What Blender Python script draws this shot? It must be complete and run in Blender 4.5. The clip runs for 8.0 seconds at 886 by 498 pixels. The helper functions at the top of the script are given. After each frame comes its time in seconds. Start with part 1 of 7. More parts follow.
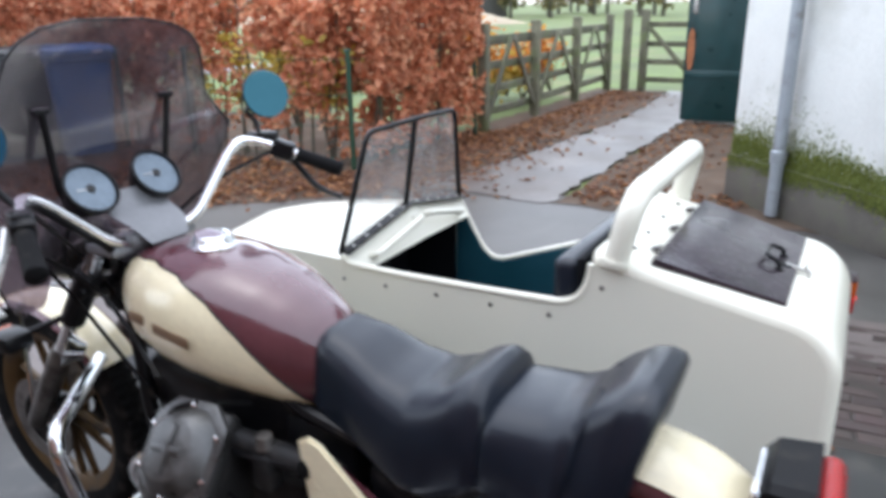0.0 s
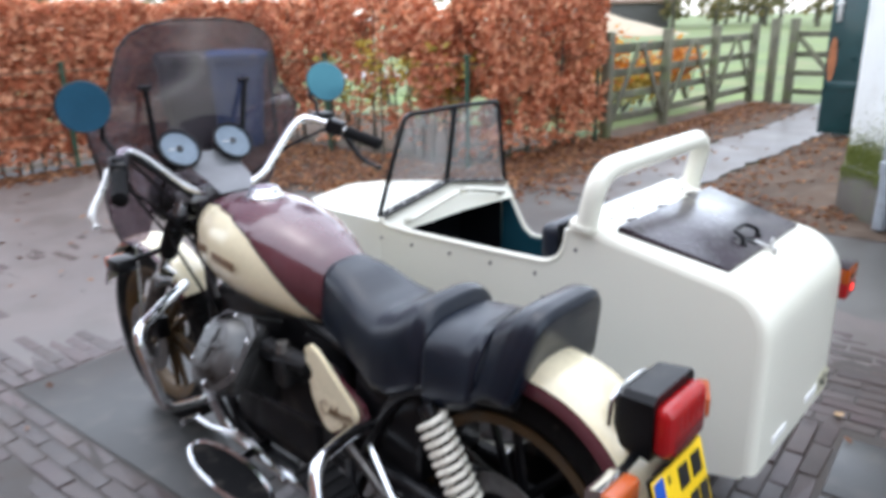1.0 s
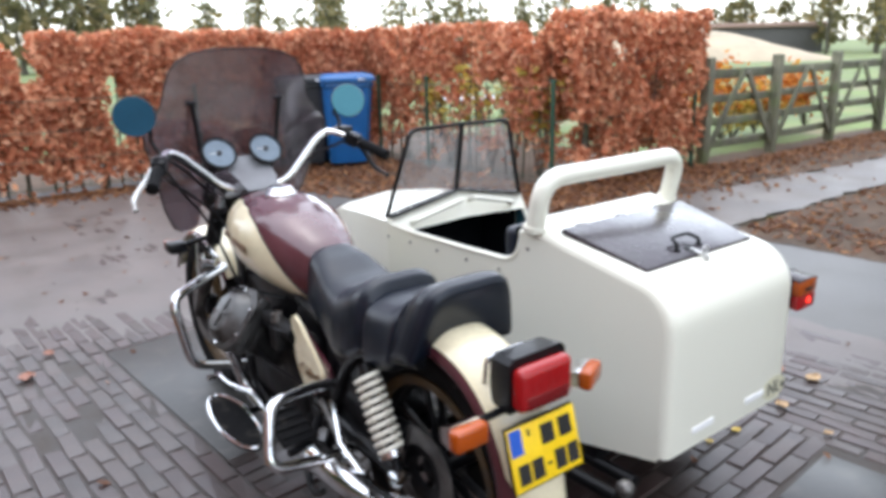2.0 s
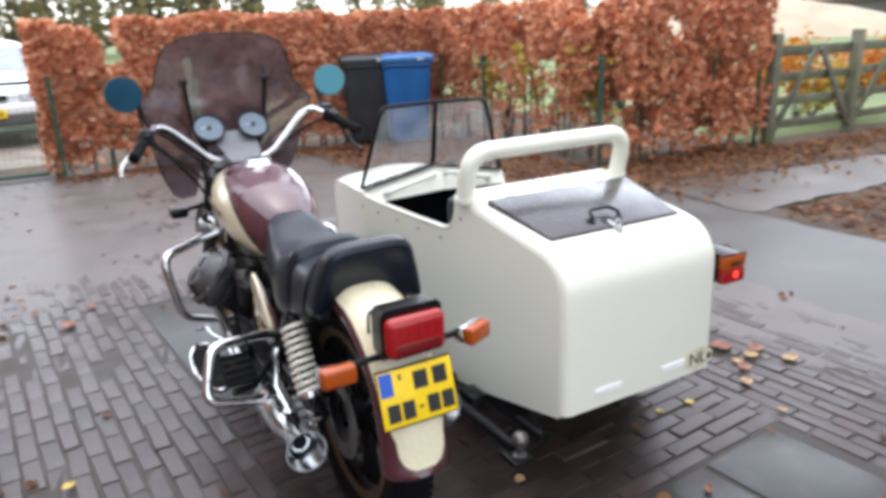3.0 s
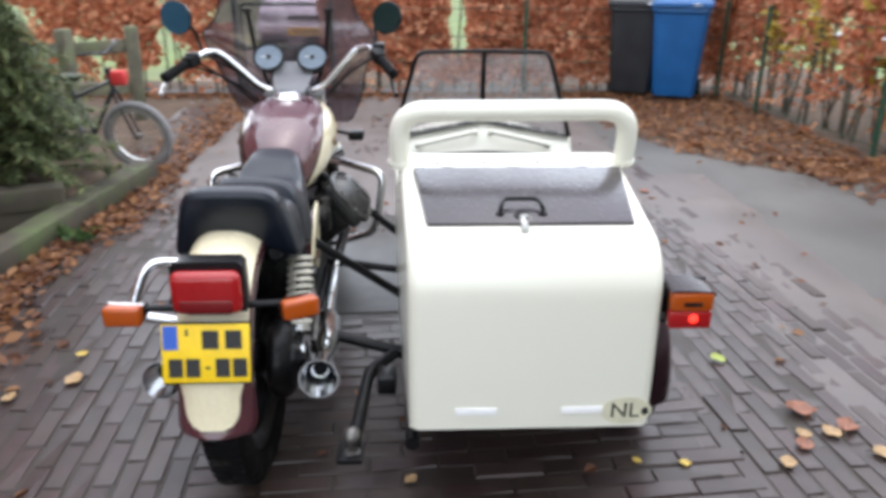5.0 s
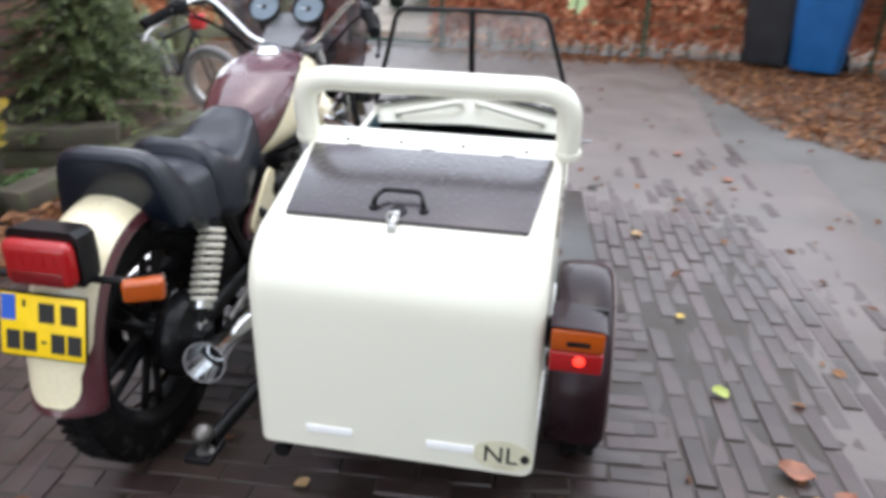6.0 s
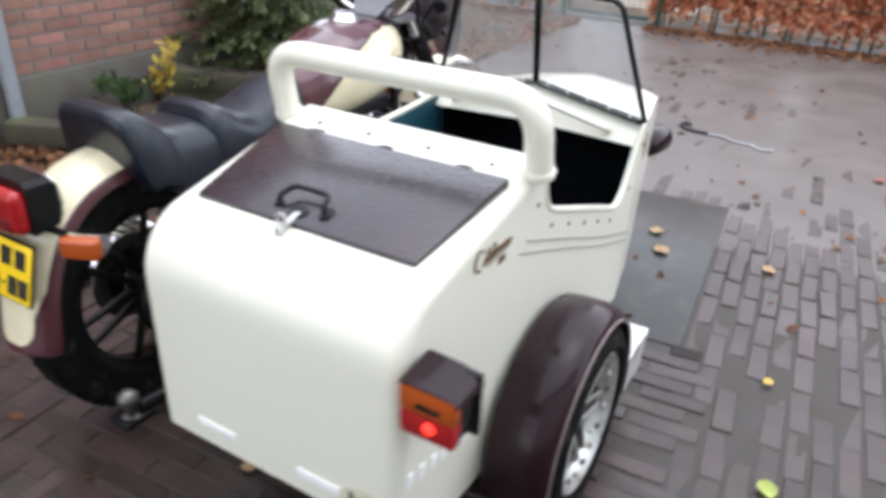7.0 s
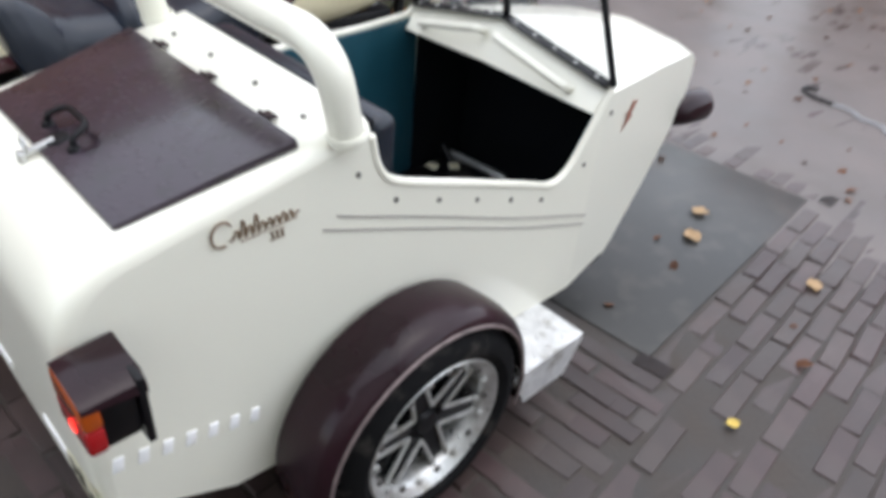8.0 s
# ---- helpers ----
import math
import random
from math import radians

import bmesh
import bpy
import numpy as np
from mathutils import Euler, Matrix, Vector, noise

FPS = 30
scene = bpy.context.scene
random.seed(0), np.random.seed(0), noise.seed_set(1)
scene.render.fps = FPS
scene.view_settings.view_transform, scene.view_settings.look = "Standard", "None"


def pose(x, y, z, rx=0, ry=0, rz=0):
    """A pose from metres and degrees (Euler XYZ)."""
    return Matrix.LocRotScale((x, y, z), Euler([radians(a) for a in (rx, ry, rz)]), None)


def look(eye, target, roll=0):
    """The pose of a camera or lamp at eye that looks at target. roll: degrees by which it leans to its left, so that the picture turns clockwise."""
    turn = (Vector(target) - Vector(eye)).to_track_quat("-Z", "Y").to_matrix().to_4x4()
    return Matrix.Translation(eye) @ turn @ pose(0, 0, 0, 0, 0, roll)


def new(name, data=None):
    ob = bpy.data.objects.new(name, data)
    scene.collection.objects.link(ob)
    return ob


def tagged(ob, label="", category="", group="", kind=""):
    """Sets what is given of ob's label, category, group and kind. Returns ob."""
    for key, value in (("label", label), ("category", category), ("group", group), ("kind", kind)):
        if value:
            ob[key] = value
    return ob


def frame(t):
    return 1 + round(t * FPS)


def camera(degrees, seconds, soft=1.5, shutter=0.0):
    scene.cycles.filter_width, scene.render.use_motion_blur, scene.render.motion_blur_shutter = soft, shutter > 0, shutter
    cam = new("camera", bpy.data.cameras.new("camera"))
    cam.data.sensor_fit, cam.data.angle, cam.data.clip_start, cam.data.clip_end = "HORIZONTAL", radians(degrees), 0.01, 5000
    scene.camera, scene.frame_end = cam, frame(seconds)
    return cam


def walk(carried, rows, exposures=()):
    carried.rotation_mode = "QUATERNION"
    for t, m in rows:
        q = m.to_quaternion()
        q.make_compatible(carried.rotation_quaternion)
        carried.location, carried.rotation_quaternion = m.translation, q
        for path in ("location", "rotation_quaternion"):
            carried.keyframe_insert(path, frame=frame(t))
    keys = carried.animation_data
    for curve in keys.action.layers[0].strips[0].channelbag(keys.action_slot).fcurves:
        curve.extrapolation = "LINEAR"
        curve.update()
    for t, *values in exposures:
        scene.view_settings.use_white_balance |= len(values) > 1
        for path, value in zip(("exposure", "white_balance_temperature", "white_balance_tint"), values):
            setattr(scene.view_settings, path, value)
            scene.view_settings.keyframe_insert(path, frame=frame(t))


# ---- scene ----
# All lengths below are in model units of K metres.
K = 0.93
cam = camera(63.3, 8.0, soft=4.0, shutter=0.5)
PATH = [
    (0, (-1.109, -0.346, 1.525), (0.528, 0.604, 0.878), -1.1),
    (0.2, (-1.092, -0.479, 1.493), (0.511, 0.528, 0.848), -0.5),
    (0.5, (-1.121, -0.616, 1.509), (0.393, 0.519, 0.861), -0.4),
    (0.8, (-1.138, -0.774, 1.49), (0.331, 0.453, 0.909), -0.9),
    (1, (-1.185, -0.877, 1.493), (0.223, 0.405, 0.881), -1.3),
    (1.2, (-1.197, -0.977, 1.498), (0.145, 0.358, 0.853), -1.8),
    (2.3, (-0.99, -1.618, 1.485), (0.13, -0.046, 0.962), -1.0),
    (2.5, (-0.945, -1.712, 1.466), (0.15, -0.146, 0.876), -0.5),
    (3, (-0.74, -1.903, 1.492), (0.192, -0.234, 0.904), -2.2),
    (3.5, (-0.485, -2.044, 1.476), (0.201, -0.274, 0.846), -2.7),
    (4, (-0.162, -2.042, 1.465), (0.391, -0.216, 0.865), 0.6),
    (4.2, (-0.044, -2.033, 1.482), (0.474, -0.213, 0.834), 1.0),
    (5.3, (0.725, -1.922, 1.466), (0.681, -0.065, 0.725), 1.2),
    (5.5, (0.848, -1.826, 1.454), (0.791, 0.022, 0.69), 2.7),
    (6, (1.137, -1.647, 1.467), (0.825, 0.143, 0.631), 1.4),
    (6.3, (1.342, -1.536, 1.484), (0.779, 0.153, 0.573), 0.5),
    (6.5, (1.453, -1.467, 1.498), (0.759, 0.153, 0.553), 0.1),
    (6.8, (1.567, -1.315, 1.484), (0.706, 0.362, 0.451), 0.4),
    (7, (1.657, -1.195, 1.484), (0.717, 0.461, 0.484), 2.5),
    (7.3, (1.742, -0.969, 1.488), (0.917, 0.514, 0.43), 5.4),
    (7.5, (1.814, -0.848, 1.473), (0.911, 0.574, 0.395), 5.1),
    (7.7, (1.921, -0.722, 1.482), (0.877, 0.636, 0.45), 7.0),
    (8, (1.988, -0.55, 1.492), (0.877, 0.64, 0.33), 6.0),
]
walk(cam, [(t, look(Vector(eye) * K, Vector(target) * K, roll)) for t, eye, target, roll in PATH],
     exposures=[(0.0, 1.78, 6150, 10), (1.0, 1.90, 6150, 10), (2.5, 1.88, 6400, 10), (5.0, 1.88, 6450, 10), (7.2, 1.84, 6450, 10), (8.0, 1.58, 6450, 10)])

# ---- world and sun: a bright overcast winter sky ----
SUN_UP, SUN_ROUND = 80.0, 25.0
world = bpy.data.worlds.new("overcast_sky")
scene.world = world
world.use_nodes = True
wn, wl = world.node_tree.nodes, world.node_tree.links
sky = wn.new("ShaderNodeTexSky")
sky.sky_type, sky.sun_disc = "NISHITA", False
sky.sun_elevation, sky.sun_rotation = radians(SUN_UP), radians(SUN_ROUND)
sky.air_density, sky.dust_density, sky.ozone_density = 1.0, 1.0, 1.5
grey = wn.new("ShaderNodeHueSaturation")
grey.inputs["Saturation"].default_value = 0.39
wl.new(sky.outputs["Color"], grey.inputs["Color"])
wl.new(grey.outputs["Color"], wn["Background"].inputs["Color"])
wn["Background"].inputs["Strength"].default_value = 0.145
sun = new("sun", bpy.data.lights.new("sun", "SUN"))
sun.data.energy, sun.data.angle, sun.data.color = 0.75, radians(150), (1.0, 1.0, 1.0)
sun.matrix_world = look((0, 0, 30), (-12 * math.sin(radians(SUN_ROUND)), -12 * math.cos(radians(SUN_ROUND)), 30 - 12 * math.tan(radians(SUN_UP))))


# ---- materials ----
def mat(name, col, rough=0.5, metal=0.0, var=0.15, scale=6.0, fine=90.0, bump=0.0, coat=0.0, stain=None, stain_amt=0.0,
        stain_scale=3.0, rnd=0.0, island=0.0, spec=0.5, rough_var=0.1, col2=None, wet=0.0, drops=0.0, coat_rough=0.08, drop_scale=75, grain=1.0):
    """A surface of one base colour with broad and fine variation, stains, grain and optional rain drops."""
    m = bpy.data.materials.new(name)
    m.use_nodes = True
    n, l = m.node_tree.nodes, m.node_tree.links
    b = n["Principled BSDF"]
    co = n.new("ShaderNodeTexCoord")

    def noise_tex(sc, detail=4.0):
        t = n.new("ShaderNodeTexNoise")
        t.inputs["Scale"].default_value, t.inputs["Detail"].default_value = sc, detail
        l.new(co.outputs["Object"], t.inputs["Vector"])
        return t

    def ramp(src, a, c, lo, hi):
        r = n.new("ShaderNodeMapRange")
        r.inputs[1].default_value, r.inputs[2].default_value = a, c
        r.inputs[3].default_value, r.inputs[4].default_value = lo, hi
        l.new(src, r.inputs[0])
        return r.outputs[0]

    def mixcol(f, a, c, kind="MIX"):
        x = n.new("ShaderNodeMix")
        x.data_type, x.blend_type = "RGBA", kind
        for i, v in ((0, f), (6, a), (7, c)):
            if isinstance(v, bpy.types.NodeSocket):
                l.new(v, x.inputs[i])
            elif i == 0:
                x.inputs[0].default_value = v
            else:
                x.inputs[i].default_value = (*v, 1)
        return x.outputs[2]

    broad, small = noise_tex(scale), noise_tex(fine, 3.0)
    out = mixcol(ramp(broad.outputs[0], 0.3, 0.7, 0, 1), [c * (1 - var) for c in col], [min(1, c * (1 + var)) for c in (col2 or col)])
    spread = rnd or island
    if spread:
        if rnd:
            info = n.new("ShaderNodeObjectInfo").outputs["Random"]
        else:
            info = n.new("ShaderNodeNewGeometry").outputs["Random Per Island"]
        hsv = n.new("ShaderNodeHueSaturation")
        l.new(out, hsv.inputs["Color"])
        l.new(ramp(info, 0, 1, 1 - spread, 1 + spread), hsv.inputs["Value"])
        mul = n.new("ShaderNodeMath")
        mul.operation = "MULTIPLY_ADD"
        mul.inputs[1].default_value, mul.inputs[2].default_value = 7.31, 0.2
        l.new(info, mul.inputs[0])
        fr = n.new("ShaderNodeMath")
        fr.operation = "FRACT"
        l.new(mul.outputs[0], fr.inputs[0])
        l.new(ramp(fr.outputs[0], 0, 1, 0.5 - 0.06 * spread, 0.5 + 0.06 * spread), hsv.inputs["Hue"])
        out = hsv.outputs[0]
    speck = mixcol(ramp(small.outputs[0], 0.35, 0.65, 0, 1), [1 - 0.14 * grain] * 3, (1.0, 1.0, 1.0))
    out = mixcol(min(1.0, 0.4 + var), out, speck, "MULTIPLY")
    rr = ramp(broad.outputs[0], 0.3, 0.7, max(0.02, rough - rough_var), min(1, rough + rough_var))
    if stain:
        sp = noise_tex(stain_scale, 8.0)
        f = ramp(sp.outputs[0], 0.62 - 0.25 * stain_amt, 0.72, 0, 0.9)
        out = mixcol(f, out, stain)
    if wet:
        wt = noise_tex(1.1, 5.0)
        f = ramp(wt.outputs[0], 0.40, 0.62, 0, 1)
        x = n.new("ShaderNodeMix")
        x.data_type = "FLOAT"
        l.new(f, x.inputs[0])
        l.new(rr, x.inputs[2])
        x.inputs[3].default_value = max(0.04, rough * (1 - wet))
        rr = x.outputs[0]
    l.new(out, b.inputs["Base Color"])
    l.new(rr, b.inputs["Roughness"])
    b.inputs["Metallic"].default_value = metal
    b.inputs["Specular IOR Level"].default_value = spec
    b.inputs["Coat Weight"].default_value = coat
    b.inputs["Coat Roughness"].default_value = coat_rough
    if bump or drops:
        bp = n.new("ShaderNodeBump")
        bp.inputs["Strength"].default_value = max(bump, drops)
        bp.inputs["Distance"].default_value = 0.004
        src = small.outputs[0]
        if drops:
            v = n.new("ShaderNodeTexVoronoi")
            v.inputs["Scale"].default_value = drop_scale
            l.new(co.outputs["Object"], v.inputs["Vector"])
            src = ramp(v.outputs["Distance"], 0.12, 0.42, 1, 0)
        l.new(src, bp.inputs["Height"])
        l.new(bp.outputs[0], b.inputs["Normal"])
    return m


def leaf_mat(name, col, col2, spread=0.35):
    """Leaves: a colour for each leaf between two tones, a little light passing through."""
    m = bpy.data.materials.new(name)
    m.use_nodes = True
    n, l = m.node_tree.nodes, m.node_tree.links
    b, out = n["Principled BSDF"], n["Material Output"]
    g = n.new("ShaderNodeNewGeometry")
    cr = n.new("ShaderNodeValToRGB")
    e = cr.color_ramp.elements
    e[0].color, e[1].color = (*[c * (1 - spread) for c in col], 1), (*col2, 1)
    mid = e.new(0.5)
    mid.color = (*col, 1)
    l.new(g.outputs["Random Per Island"], cr.inputs[0])
    l.new(cr.outputs[0], b.inputs["Base Color"])
    b.inputs["Roughness"].default_value = 0.6
    t = n.new("ShaderNodeBsdfTranslucent")
    l.new(cr.outputs[0], t.inputs["Color"])
    mx = n.new("ShaderNodeMixShader")
    mx.inputs[0].default_value = 0.42
    l.new(b.outputs[0], mx.inputs[1])
    l.new(t.outputs[0], mx.inputs[2])
    l.new(mx.outputs[0], out.inputs["Surface"])
    return m


def glass_mat(name, tint, clear, rough, haze=0.0, hazecol=(0.8, 0.8, 0.8), shine=0.035):
    """A thin pane: light passes straight on, tinted; gloss on the face; a film of rain and dust."""
    m = bpy.data.materials.new(name)
    m.use_nodes = True
    n, l = m.node_tree.nodes, m.node_tree.links
    b, out = n["Principled BSDF"], n["Material Output"]
    b.inputs["Base Color"].default_value = (*hazecol, 1)
    b.inputs["Roughness"].default_value = rough
    tr = n.new("ShaderNodeBsdfTransparent")
    tr.inputs["Color"].default_value = (*tint, 1)
    co = n.new("ShaderNodeTexCoord")
    no = n.new("ShaderNodeTexNoise")
    no.inputs["Scale"].default_value, no.inputs["Detail"].default_value = 9, 8
    l.new(co.outputs["Object"], no.inputs["Vector"])
    r = n.new("ShaderNodeMapRange")
    r.inputs[1].default_value, r.inputs[2].default_value = 0.3, 0.7
    r.inputs[3].default_value, r.inputs[4].default_value = 1 - clear - haze, 1 - clear + haze
    l.new(no.outputs[0], r.inputs[0])
    mx = n.new("ShaderNodeMixShader")
    l.new(r.outputs[0], mx.inputs[0])
    l.new(tr.outputs[0], mx.inputs[1])
    l.new(b.outputs[0], mx.inputs[2])
    gl = n.new("ShaderNodeBsdfGlossy")
    gl.inputs["Roughness"].default_value = rough
    fr = n.new("ShaderNodeLayerWeight")
    fr.inputs["Blend"].default_value = 0.5
    po = n.new("ShaderNodeMath")
    po.operation = "POWER"
    po.inputs[1].default_value = 4.0
    l.new(fr.outputs["Facing"], po.inputs[0])
    gloss = n.new("ShaderNodeMath")
    gloss.operation = "MULTIPLY_ADD"
    gloss.inputs[1].default_value, gloss.inputs[2].default_value = 0.55, shine
    l.new(po.outputs[0], gloss.inputs[0])
    mg = n.new("ShaderNodeMixShader")
    l.new(gloss.outputs[0], mg.inputs[0])
    l.new(mx.outputs[0], mg.inputs[1])
    l.new(gl.outputs[0], mg.inputs[2])
    l.new(mg.outputs[0], out.inputs["Surface"])
    return m


def lens_mat(name, col):
    m = bpy.data.materials.new(name)
    m.use_nodes = True
    n, l = m.node_tree.nodes, m.node_tree.links
    b = n["Principled BSDF"]
    b.inputs["Base Color"].default_value = (*col, 1)
    b.inputs["Roughness"].default_value = 0.12
    b.inputs["Coat Weight"].default_value = 0.35
    co = n.new("ShaderNodeTexCoord")
    w = n.new("ShaderNodeTexWave")
    w.wave_type, w.bands_direction = "BANDS", "X"
    w.inputs["Scale"].default_value = 60
    l.new(co.outputs["Object"], w.inputs["Vector"])
    bp = n.new("ShaderNodeBump")
    bp.inputs["Strength"].default_value, bp.inputs["Distance"].default_value = 0.25, 0.002
    l.new(w.outputs[0], bp.inputs["Height"])
    l.new(bp.outputs[0], b.inputs["Normal"])
    return m


CREAM = mat("cream_white_paint", (0.80, 0.785, 0.675), 0.28, var=0.0, scale=3, fine=220, rough_var=0.0, coat=0.3, grain=0.0)
CREAM2 = mat("cream_tank_paint", (0.80, 0.72, 0.50), 0.22, var=0.03, scale=4, coat=0.7)
MAROON = mat("maroon_paint", (0.085, 0.024, 0.032), 0.2, var=0.15, scale=6, coat=0.9, drops=0.08)
PLUM = mat("plum_brown_paint", (0.017, 0.006, 0.009), 0.30, var=0.3, scale=7, coat=0.22, coat_rough=0.08, drops=0.06, spec=0.15, rough_var=0.06)
LIDM = mat("plum_brown_lid_paint", (0.021, 0.0118, 0.0205), 0.34, spec=0.3, var=0.3, scale=7, coat=0.75, coat_rough=0.20, drops=0.35, drop_scale=58, stain=(0.012, 0.008, 0.010), stain_amt=0.5, stain_scale=26, rough_var=0.14)
BLACK = mat("black_enamel", (0.005, 0.005, 0.006), 0.38, spec=0.16, var=0.3, scale=12, stain=(0.022, 0.019, 0.016), stain_amt=0.1, stain_scale=18, coat=0.12)
RUBBER = mat("tyre_rubber", (0.007, 0.007, 0.0075), 0.72, spec=0.10, var=0.2, scale=14, stain=(0.04, 0.036, 0.032), stain_amt=0.25, stain_scale=20, bump=0.15)
VINYL = mat("black_vinyl", (0.0033, 0.0070, 0.0150), 0.36, var=0.15, scale=9, bump=0.12, fine=260, rough_var=0.08, coat=0.16, coat_rough=0.18, spec=0.38)
CHROME = mat("chrome", (0.78, 0.79, 0.80), 0.12, 1.0, var=0.06, scale=20, rough_var=0.07, stain=(0.32, 0.29, 0.26), stain_amt=0.1, stain_scale=25)
ALU = mat("dull_aluminium", (0.20, 0.19, 0.18), 0.42, 0.8, var=0.3, scale=16, stain=(0.035, 0.03, 0.027), stain_amt=0.6, stain_scale=14, bump=0.15)
ALUB = mat("bright_aluminium", (0.62, 0.62, 0.60), 0.36, 0.7, var=0.12, scale=25, stain=(0.35, 0.33, 0.28), stain_amt=0.35, stain_scale=24, bump=0.2)
CHECKER = mat("aluminium_plate", (0.72, 0.72, 0.71), 0.4, 0.45, var=0.15, scale=30, stain=(0.30, 0.28, 0.24), stain_amt=0.3, stain_scale=18, bump=0.2)
GOLD = mat("bronze_rim_paint", (0.092, 0.053, 0.018), 0.45, 0.35, var=0.25, scale=12, stain=(0.05, 0.045, 0.04), stain_amt=0.4, stain_scale=16)
TEAL = mat("dark_teal_vinyl", (0.012, 0.075, 0.105), 0.5, var=0.15, scale=8, bump=0.1)
# near-black for recesses: the shade inside them is put into the colour
DARKIN = mat("shade_black", (0.004, 0.005, 0.007), 0.8, spec=0.15, var=0.3, scale=10)
PLATE = mat("yellow_number_plate", (0.90, 0.60, 0.006), 0.4, var=0.04, scale=20)
INK = mat("black_ink", (0.012, 0.012, 0.012), 0.5, var=0.1)
BLUEINK = mat("blue_plate_strip", (0.02, 0.10, 0.50), 0.4, var=0.05)
WHITEREF = mat("white_reflective_tape", (0.98, 0.98, 0.97), 0.7, var=0.03)
BROWNINK = mat("brown_gold_lettering", (0.19, 0.12, 0.07), 0.45, var=0.2, scale=30)
STRIPE = mat("grey_pinstripe", (0.28, 0.26, 0.24), 0.5, var=0.1)
STICKER = mat("faded_oval_sticker", (0.68, 0.65, 0.48), 0.5, var=0.1, scale=20)
RED = lens_mat("red_lens", (0.34, 0.006, 0.008))
REFLEX = lens_mat("deep_red_reflector", (0.16, 0.004, 0.006))
AMBER = lens_mat("amber_lens", (0.40, 0.068, 0.003))
DIAL = mat("pale_gauge_face", (0.20, 0.25, 0.30), 0.5, var=0.12, scale=30, spec=0.3)
MIRROR = mat("mirror_glass", (0.045, 0.12, 0.14), 0.06, 1.0, var=0.02)
MIRBACK = mat("teal_mirror_film", (0.03, 0.15, 0.26), 0.12, 0.6, var=0.1, coat=0.6)
SMOKE = glass_mat("smoked_screen", (0.58, 0.52, 0.56), 0.88, 0.10, 0.06, (0.34, 0.32, 0.34), 0.13)
CLEAR = glass_mat("wet_clear_screen", (0.93, 0.93, 0.93), 0.86, 0.20, 0.07, (0.72, 0.72, 0.72))
CARGLASS = mat("car_window_glass", (0.16, 0.19, 0.21), 0.08, 0.3, var=0.15, coat=1.0)


# ---- mesh helpers ----
BASE = {}


def thing(name, at, label, category, group="", kind=""):
    e = new(name)
    e.empty_display_size = 0.1
    e.location = Vector(at) * K
    BASE[e] = e.location.copy()
    return tagged(e, label, category, group, kind)


def part(name, bm, material, parent=None, label="", sharp=38, smooth=True):
    """Links a bmesh, given in model units of the world, as one mesh object under a thing or a part."""
    base = BASE.get(parent, Vector((0, 0, 0)))
    for v in bm.verts:
        v.co = v.co * K - base
    bmesh.ops.recalc_face_normals(bm, faces=bm.faces)
    me = bpy.data.meshes.new(name)
    bm.to_mesh(me)
    bm.free()
    for mm in (material if isinstance(material, (list, tuple)) else [material]):
        me.materials.append(mm)
    if smooth:
        me.polygons.foreach_set("use_smooth", [True] * len(me.polygons))
        me.set_sharp_from_angle(angle=radians(sharp))
    ob = new(name, me)
    ob.parent = parent
    BASE[ob] = base
    return tagged(ob, label) if label else ob


def raw(name, verts, faces, material, parent=None, label="", smooth=False):
    """As part(), from arrays."""
    base = BASE.get(parent, Vector((0, 0, 0)))
    me = bpy.data.meshes.new(name)
    me.from_pydata((np.asarray(verts) * K - np.array(base)).tolist(), [], faces)
    for mm in (material if isinstance(material, (list, tuple)) else [material]):
        me.materials.append(mm)
    if smooth:
        me.polygons.foreach_set("use_smooth", [True] * len(me.polygons))
    me.update()
    ob = new(name, me)
    ob.parent = parent
    BASE[ob] = base
    return tagged(ob, label) if label else ob


def B():
    return bmesh.new()


def box(bm, c, s, r=0.0, turn=None, seg=2):
    m = Matrix.Translation(c) @ (turn.to_4x4() if turn else Matrix()) @ Matrix.Diagonal((*s, 1))
    vs = bmesh.ops.create_cube(bm, size=1.0, matrix=m)["verts"]
    if r:
        es = list({e for v in vs for e in v.link_edges})
        bmesh.ops.bevel(bm, geom=es, offset=r, segments=seg, profile=0.5, affect="EDGES")
    return bm


def spline(pts, n=6, closed=False):
    """A smooth line through points, n steps a piece."""
    p = [Vector(q) for q in pts]
    out = []
    cnt = len(p) if closed else len(p) - 1
    for i in range(cnt):
        a = p[(i - 1) % len(p)] if closed or i else p[0]
        b, c = p[i], p[(i + 1) % len(p)]
        d = p[(i + 2) % len(p)] if closed or i + 2 < len(p) else p[-1]
        for j in range(n):
            t = j / n
            out.append(0.5 * ((2 * b) + (c - a) * t + (2 * a - 5 * b + 4 * c - d) * t * t + (3 * b - a - 3 * c + d) * t ** 3))
    if not closed:
        out.append(p[-1])
    return out


def rounded(pts, r, n=5):
    """A polyline with its corners rounded."""
    p = [Vector(q) for q in pts]
    out = [p[0]]
    for a, b, c in zip(p, p[1:], p[2:]):
        ra = min(r, (a - b).length / 2.05, (c - b).length / 2.05)
        s, e = b + (a - b).normalized() * ra, b + (c - b).normalized() * ra
        out += [(1 - t) ** 2 * s + 2 * t * (1 - t) * b + t * t * e for t in [i / n for i in range(n + 1)]]
    return out + [p[-1]]


